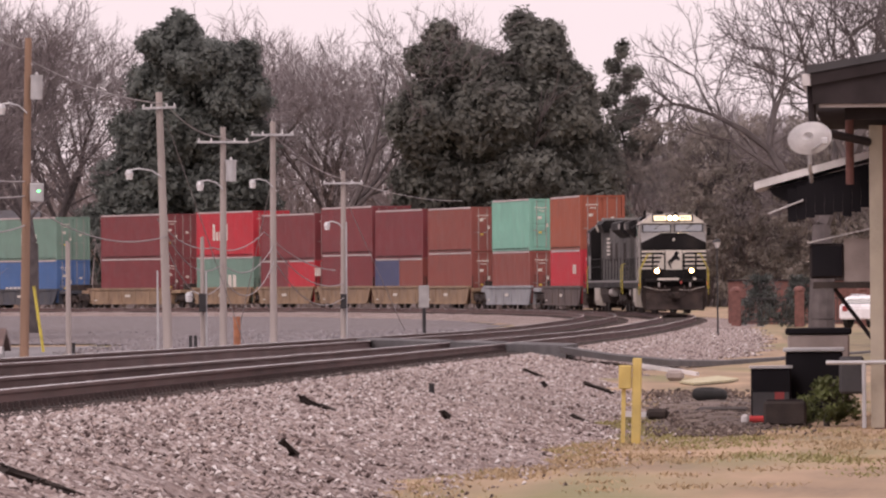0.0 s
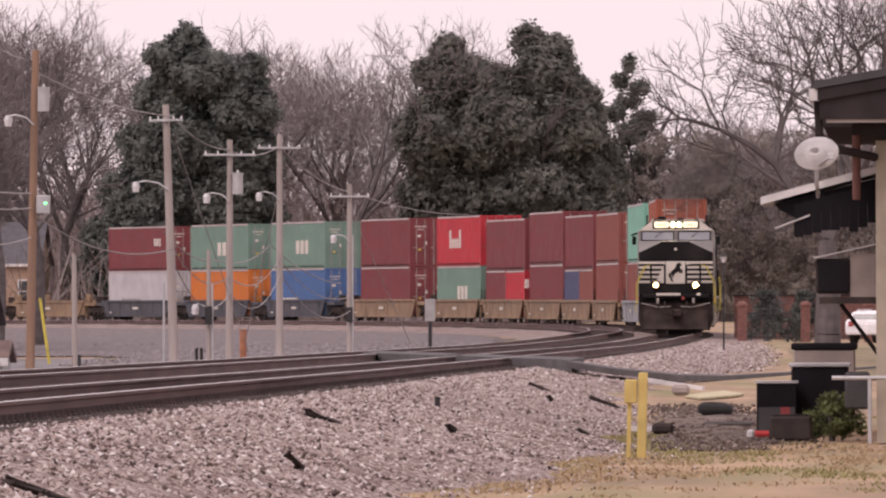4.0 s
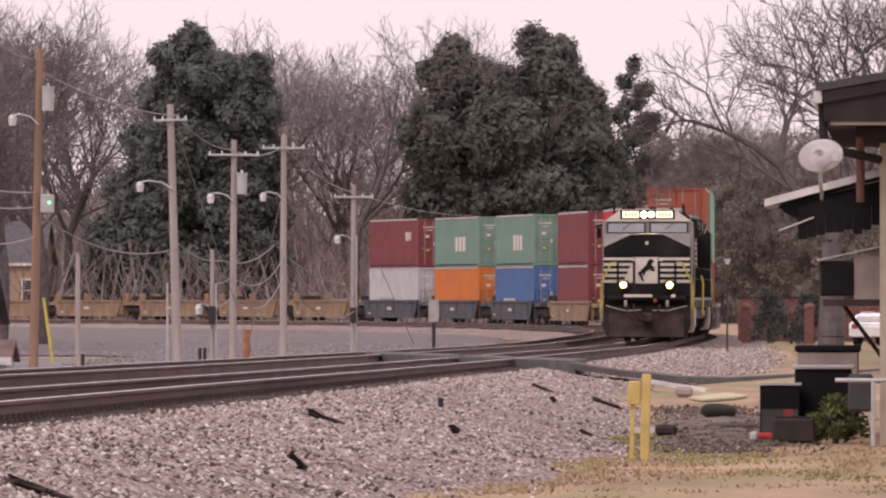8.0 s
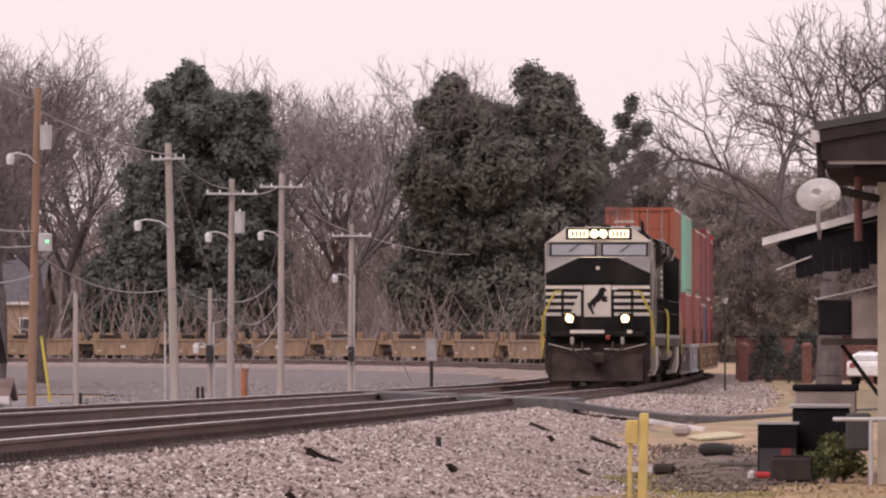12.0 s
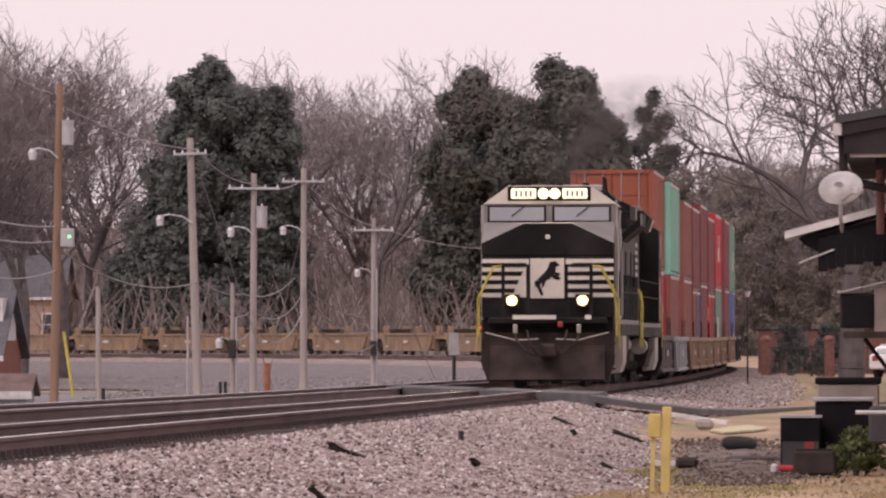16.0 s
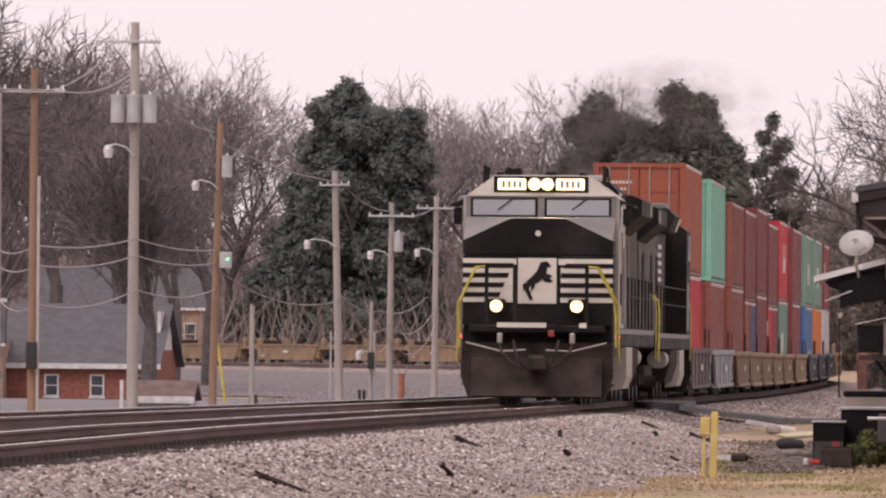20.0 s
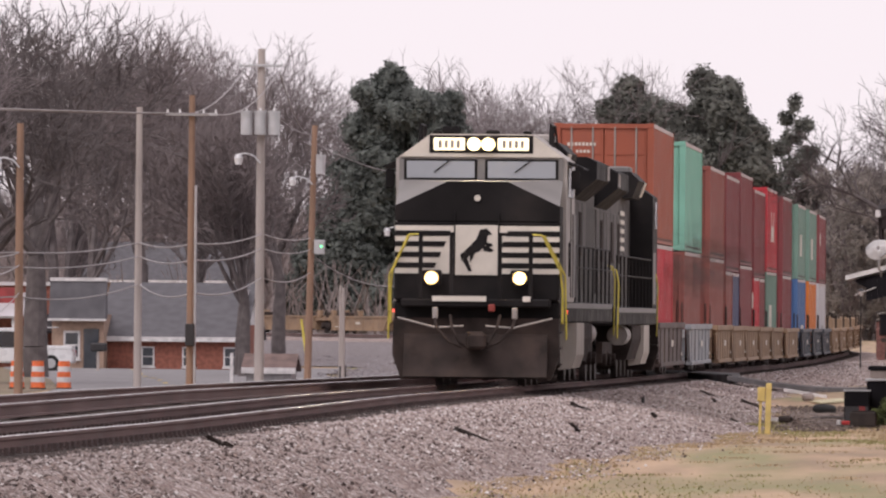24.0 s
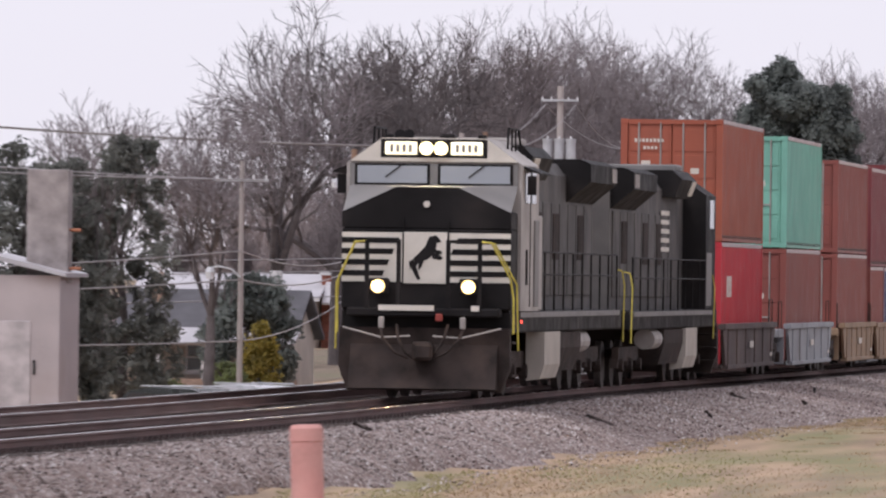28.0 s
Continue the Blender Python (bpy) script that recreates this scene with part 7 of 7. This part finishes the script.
def build_depot():
    Z = -0.7
    D = thing("depot", "old brick depot with wide eaves and a white awning", "building", m=pose(8.78, 109.4, Z))
    part("wall", box(0, 0, -0.2, 9, 16, 3.6), DEPOT_BRICK, D)
    CREAM = mat("cream_board", (0.4, 0.35, 0.28), 0.8, 0, 0.12, 3, 30)
    part("corner_board", box(-0.02, -0.05, 0, 0.14, 0.1, 3.6), CREAM, D)
    part("corner_board", box(0.28, -0.04, 0, 0.38, 0.02, 3.6), DEPOT_TRIM, D)
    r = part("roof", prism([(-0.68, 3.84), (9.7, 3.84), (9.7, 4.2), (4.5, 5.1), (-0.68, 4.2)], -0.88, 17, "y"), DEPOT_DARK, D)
    part("roof_felt", prism([(-0.74, 4.2), (4.5, 5.1), (9.75, 4.2), (9.75, 4.29), (4.5, 5.2), (-0.74, 4.29)], -0.94, 17.05, "y"), ROOF_FELT, r)
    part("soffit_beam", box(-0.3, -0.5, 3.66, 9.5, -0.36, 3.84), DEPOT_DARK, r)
    part("soffit_lath", box(-0.6, -0.86, 3.8, 9.5, -0.8, 3.84), DEPOT_TRIM, r, "pale lath under the eaves")
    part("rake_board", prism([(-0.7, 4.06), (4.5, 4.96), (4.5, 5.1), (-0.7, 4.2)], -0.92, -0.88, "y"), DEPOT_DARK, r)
    part("gutter", box(-0.8, -0.9, 4.06, -0.68, 17, 4.2), TRIM, r, "white gutter end")
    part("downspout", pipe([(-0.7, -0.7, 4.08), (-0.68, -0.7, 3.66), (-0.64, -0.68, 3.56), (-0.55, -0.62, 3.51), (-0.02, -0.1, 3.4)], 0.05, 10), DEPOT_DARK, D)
    aw = part("awning", prism([(-1.4, 2.85), (0, 3.22), (0, 3.31), (-1.4, 2.94)], 0.5, 4.0), DISH, D, "white-edged metal awning")
    rnd = random.Random(5)
    for k in range(9):
        x0 = -1.0 + k * 0.11
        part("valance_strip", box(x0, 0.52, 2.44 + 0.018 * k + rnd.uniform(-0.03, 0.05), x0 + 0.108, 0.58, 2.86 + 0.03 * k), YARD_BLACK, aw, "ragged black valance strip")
    # black slab put in for the shade below the awning
    part("awning_lining", prism([(-1.02, 2.72), (0, 2.9), (0, 3.16), (-1.24, 2.86), (-1.16, 2.78)], 0.6, 3.9), YARD_BLACK, aw, "black underside standing for shade")
    part("awning_strut", tubes(((-1.23, 0.5, 2.56), (-0.81, 0.5, 2.72), 0.011)), TRIM, aw)
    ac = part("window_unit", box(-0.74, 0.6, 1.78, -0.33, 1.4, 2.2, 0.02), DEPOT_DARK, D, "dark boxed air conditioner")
    part("unit_grille", box(-0.71, 0.57, 1.81, -0.36, 0.6, 2.17), YARD_BLACK, ac)
    part("unit_panel", box(-0.33, 0.62, 1.74, 0.0, 1.38, 2.26), DEPOT_TRIM, ac, "dull metal side panel")
    part("unit_shelf", box(-0.7, 0.6, 1.66, 0, 1.4, 1.74), LOG, ac)
    part("unit_top", prism([(-0.77, 2.2), (0, 2.37), (0, 2.385), (-0.77, 2.215)], 0.55, 1.42), TRIM, ac)
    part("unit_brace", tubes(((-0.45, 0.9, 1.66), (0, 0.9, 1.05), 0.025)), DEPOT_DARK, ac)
    part("service_pipe", tubes(((-0.25, 0.2, 2.9), (-0.25, 0.2, 3.9), 0.05)), DEPOT_BRICK, D, "red vent pipe")
    part("meter_box", box(-0.4, 0.25, 0.4, -0.1, 0.4, 0.85, 0.03), ROOF_FELT, D)
    part("hand_rail", tubes(((-0.55, -0.2, 0.78), (2.0, -0.2, 0.78), 0.025), ((-0.1, -0.2, 0), (-0.1, -0.2, 0.78), 0.025)), GALV, D)
    S = thing("satellite_dish", "white satellite dish on a short mast over the awning", "satellite dish", m=pose(8.07, 108, 2.37))
    bm = bmesh.new()
    ring = []
    for i in range(5):
        q = i / 4
        ring.append([bm.verts.new((0.27 * q * math.cos(t * math.pi / 12), 0.1 * q * q - 0.1, 0.2 * q * math.sin(t * math.pi / 12))) for t in range(24)] if i else [bm.verts.new((0, -0.0, 0))])
    for t in range(24):
        bm.faces.new((ring[0][0], ring[1][t], ring[1][(t + 1) % 24]))
    for a, b in zip(ring[1:], ring[2:]):
        for t in range(24):
            bm.faces.new((a[t], b[t], b[(t + 1) % 24], a[(t + 1) % 24]))
    bmesh.ops.solidify(bm, geom=list(bm.faces), thickness=0.02)
    dish = part("reflector", bm, DISH, S)
    dish.matrix_basis = pose(0, 0, 0.36, -14, -6, -12)
    part("feed_arm", tubes(((0, -0.02, 0.2), (0.18, -0.32, 0.32), 0.015)), GALV, S)
    part("feed", box(0.14, -0.38, 0.28, 0.22, -0.3, 0.36, 0.01), GALV, S)
    part("mast", pipe([(0, 1.75, -0.13), (0, 1.5, -0.05), (0, 0.12, -0.02), (0, 0.06, 0.06), (0, 0.04, 0.35)], 0.025), GALV, S)


def build_yard():
    Z = -0.7

    def simple(name, label, cat, x, y, bm, material, pname="body", group="", turn=0.0):
        o = thing(name, label, cat, group, pose(x, y, Z, 0, 0, turn))
        part(pname, bm, material, o)
        return o
    P = thing("yellow_post", "yellow-painted square post beside the ballast", "post", m=pose(6.22, 100.4, Z, 0, 1.5, 0))
    part("post", box(-0.05, -0.06, -0.2, 0.05, 0.06, 0.92, 0.01), POST_YELLOW, P)
    part("second_post", box(-0.165, -0.03, -0.2, -0.12, 0.02, 0.62), POST_YELLOW, P)
    part("terminal_box", box(-0.2, -0.08, 0.58, -0.06, 0.08, 0.84, 0.012), POST_YELLOW, P)
    # crates and bins before the depot
    o = thing("black_bin", "large black bin with a pale lid by the depot", "bin", m=pose(7.98, 116.5, Z))
    part("body", box(-0.32, -0.3, 0, 0.4, 0.4, 0.86, 0.02), YARD_BLACK, o)
    part("lid", box(-0.35, -0.33, 0.86, 0.43, 0.43, 0.91, 0.01), GALV, o)
    o = thing("black_crate", "low black crate with pale edges by the depot", "crate", m=pose(7.45, 115.8, Z))
    part("body", box(-0.22, -0.2, 0.02, 0.28, 0.3, 0.66, 0.01), YARD_BLACK, o)
    part("rim", box(-0.24, -0.22, 0.66, 0.3, 0.32, 0.69), GALV, o)
    part("panel", box(-0.2, -0.22, 0.06, 0.26, -0.2, 0.36), ROOF_FELT, o, "dull grey lower panel")
    part("label", box(0.08, -0.225, 0.2, 0.2, -0.22, 0.36), AWNING_RED, o)
    o = thing("stacked_cases", "pale stacked cases behind the black bin", "case", m=pose(8.15, 119.4, Z))
    part("case", box(-0.5, -0.2, 0.0, 0.3, 0.3, 1.06, 0.02), DEPOT_TRIM, o)
    part("case_top", box(-0.53, -0.22, 1.06, 0.33, 0.32, 1.15, 0.02), YARD_BLACK, o)
    o = thing("wooden_tub", "low weathered wooden tub beside the shrub", "planter", m=pose(7.75, 111.5, Z))
    part("tub", box(-0.3, -0.2, 0, 0.22, 0.2, 0.3, 0.03), LOG, o)
    part("soil", box(-0.26, -0.16, 0.3, 0.18, 0.16, 0.32), DEPOT_DARK, o)
    T = thing("discarded_tyre", "worn black tyre lying in the dirt", "tyre", m=pose(6.3, 134.9, Z + 0.03, 4, 3, 0))
    bm = bmesh.new()
    n, k = 24, 8
    rings = [[bm.verts.new(((0.19 + 0.075 * math.cos(2 * math.pi * j / k)) * math.cos(2 * math.pi * i / n), (0.19 + 0.075 * math.cos(2 * math.pi * j / k)) * math.sin(2 * math.pi * i / n), 0.08 + 0.09 * math.sin(2 * math.pi * j / k))) for j in range(k)] for i in range(n)]
    for i in range(n):
        for j in range(k):
            bm.faces.new((rings[i][j], rings[(i + 1) % n][j], rings[(i + 1) % n][(j + 1) % k], rings[i][(j + 1) % k]))
    part("tyre", bm, TYRE, T, smooth=True)
    simple("pale_sheeting", "flattened pale yellowish sheeting on the ground", "sheeting", 5.7, 164.4, prism([(-0.5, -2.6), (-0.15, -6.3), (0.35, -2.0), (0.48, 1.0), (0.0, 6.5), (-0.3, 2.5)], 0.0, 0.035, "z"), PLY, "sheet")
    simple("white_plank", "white painted plank on the ballast edge", "plank", 4.75, 174.4, prism([(-0.6, 0.16), (0.5, 0.0), (0.5, 0.07), (-0.6, 0.24)], -0.15, 0.15, "y"), TRIM, "plank", turn=-8)
    simple("white_lath", "thin white lath lying by the yellow post", "lath", 5.9, 120, box(-0.26, -0.4, 0.0, 0.26, -0.3, 0.07), TRIM, "lath", turn=-20)
    simple("stone_block", "rough pale stone block in the dirt", "stone", 5.05, 165, box(-0.16, -0.15, 0, 0.16, 0.15, 0.2, 0.06), DEPOT_TRIM, "stone")
    simple("red_cloth", "crumpled red cloth and scraps on the ground", "cloth", 7.3, 113.8, box(-0.14, -0.1, 0, 0.12, 0.1, 0.09, 0.03), CLOTH, "cloth", turn=20)
    simple("white_scrap", "crumpled white scrap on the ground", "scrap", 7.2, 113, box(-0.05, -0.05, 0, 0.05, 0.05, 0.12, 0.03), TRIM, "scrap")
    simple("rubble_heap", "low heap of dark rubble and soil", "rubble", 6.7, 123.8, box(-0.35, -1.2, -0.05, 0.35, 1.2, 0.06, 0.03), LOG, "rubble")
    simple("concrete_lump", "small dark concrete lump", "rubble", 6.0, 117.5, box(-0.14, -0.2, 0, 0.14, 0.2, 0.14, 0.04), LOG, "lump")
    # old ties, sticks and a peg on the ballast
    rnd = random.Random(12)

    def slope_z(x, y):
        return float(slope_height(np.array([y]), np.array([x - float(beside(y))]))[0])
    for x, y, l, a in ((3.2, 93.8, 0.7, 40), (4.2, 100, 0.45, 50), (5.2, 115, 0.8, 50), (3.9, 135, 0.6, 60), (4.0, 77.5, 0.7, 55), (3.5, 60, 0.7, 60), (2.7, 31.2, 0.7, 70), (4.7, 140, 0.9, 30), (3.4, 147.5, 0.8, 40)):
        o = thing("old_timber", "broken dark timber lying on the ballast", "timber", "timber scraps", pose(x, y, slope_z(x, y) + 0.03, rnd.uniform(-8, 8), rnd.uniform(8, 20), a + rnd.uniform(-15, 25)))
        bm = bmesh.new()
        bend = rnd.uniform(-0.05, 0.05)
        add_box(bm, -l * 0.5, -0.022, -0.018, -l * 0.05, 0.022, 0.018, 0.006)
        add_box(bm, -l * 0.08, -0.018 + bend, -0.022, l * 0.5, 0.014 + bend, 0.01, 0.006)
        for v in bm.verts:
            v.co += Vector((rnd.uniform(-0.04, 0.04), rnd.uniform(-0.03, 0.03), rnd.uniform(-0.02, 0.02)))
        part("timber", bm, LOG, o)
    o = thing("iron_peg", "short black iron peg standing in the ballast", "peg", m=pose(3.3, 113.8, slope_z(3.3, 113.8)))
    part("peg", tubes(((0, 0, -0.1), (0, 0, 0.14), 0.035), n=8), DARK_IRON, o)
    B = thing("bollard", "faded pink-red marker post with a rounded rim", "bollard", m=pose(14.84, -65.6, ground_at(14.84, -65.6), 0, -2.0, 0))
    part("shaft", tubes(((0, 0, -0.2), (0, 0, 2.27), 0.09, 0.084), n=28), BOLLARD, B)
    part("rim", tubes(((0, 0, 2.27), (0, 0, 2.335), 0.088, 0.086), ((0, 0, 2.335), (0, 0, 2.355), 0.086, 0.072), n=28), BOLLARD, B, "paler worn rim")
    # lamp post and fence beyond
    L = thing("street_lamp", "dark lamp post with a lantern head", "lamp post", m=pose(2.85, 312.5, -0.8))
    part("pole", tubes(((0, 0, -0.2), (0, 0, 3.1), 0.035, 0.025), n=8), DARK_IRON, L)
    part("lantern", tubes(((0, 0, 3.1), (0, 0, 3.3), 0.05, 0.13), n=8), LAMP_GLASS, L, "pale glass lantern")
    part("cap", tubes(((0, 0, 3.3), (0, 0, 3.42), 0.17, 0.03), n=8), DARK_IRON, L)
    F = thing("fence", "black iron fence between red brick pillars", "fence", m=pose(2.1, 377.5, -0.7))
    for k in range(4):
        x = k * 2.6
        p = part("pillar", box(x, -0.2, 0, x + 0.4, 0.2, 1.5, 0.01), DEPOT_BRICK, F, "red brick pillar")
        part("pillar_cap", tubes(((x + 0.2, 0, 1.5), (x + 0.2, 0, 1.6), 0.26, 0.22), ((x + 0.2, 0, 1.6), (x + 0.2, 0, 1.68), 0.22, 0.08), n=12), DEPOT_BRICK, p)
        if k < 3:
            for z in (0.2, 1.15):
                part("fence_rail", box(x + 0.4, -0.02, z, x + 2.6, 0.02, z + 0.05), DARK_IRON, F)
            for j in range(12):
                part("picket", box(x + 0.55 + j * 0.17, -0.015, 0.1, x + 0.58 + j * 0.17, 0.015, 1.25), DARK_IRON, F)
    W = thing("garden_wall", "long red-brown brick wall behind the fence", "wall", m=pose(1.5, 402.5, -0.7))
    part("wall", box(0, 0, 0, 12, 0.4, 1.9), DEPOT_BRICK, W)
    part("coping", box(-0.05, -0.05, 1.9, 12.05, 0.45, 1.97), DEPOT_DARK, W)
    build_car("far_white_car", "white car parked beyond the fence", (0.8, 0.8, 0.82), pose(8.2, 362.5, -0.7, 0, 0, 70), 4.2, 1.3)
    o = thing("yellow_hydrant_pipe", "pair of thin yellow pipes by the fence", "pipe", m=pose(6.1, 327.5, -0.7))
    part("pipe", tubes(((0, 0, -0.1), (0, 0, 0.9), 0.04), ((0.22, 0, -0.1), (0.22, 0, 0.9), 0.04)), POST_YELLOW, o)


build_depot()
build_yard()


def motions():
    """The train runs down the track at a slowly falling speed."""
    for ob, back, z in ROLLING:
        rows = []
        for k in range(29):
            s = nose_at(k) + back
            x, y, h = on_track(s)
            rows.append((float(k), pose(x, y, z + float(rail_level(s)), 0, 0, math.degrees(h) + (0 if ob in BACKWARDS else 180))))
        walk(ob, rows)
    for ob, back, side, z in SMOKE:
        rows = []
        for k in range(29):
            lag = 1.2 * max(0.0, k - 19.0) ** 2
            s = nose_at(k) + back + lag
            x, y, h = on_track(s, -side)
            rows.append((float(k), pose(x, y, z + float(rail_level(s)) - min(4.5, 0.3 * max(0.0, k - 20.0) ** 2), 0, 0, math.degrees(h))))
        walk(ob, rows)


motions()
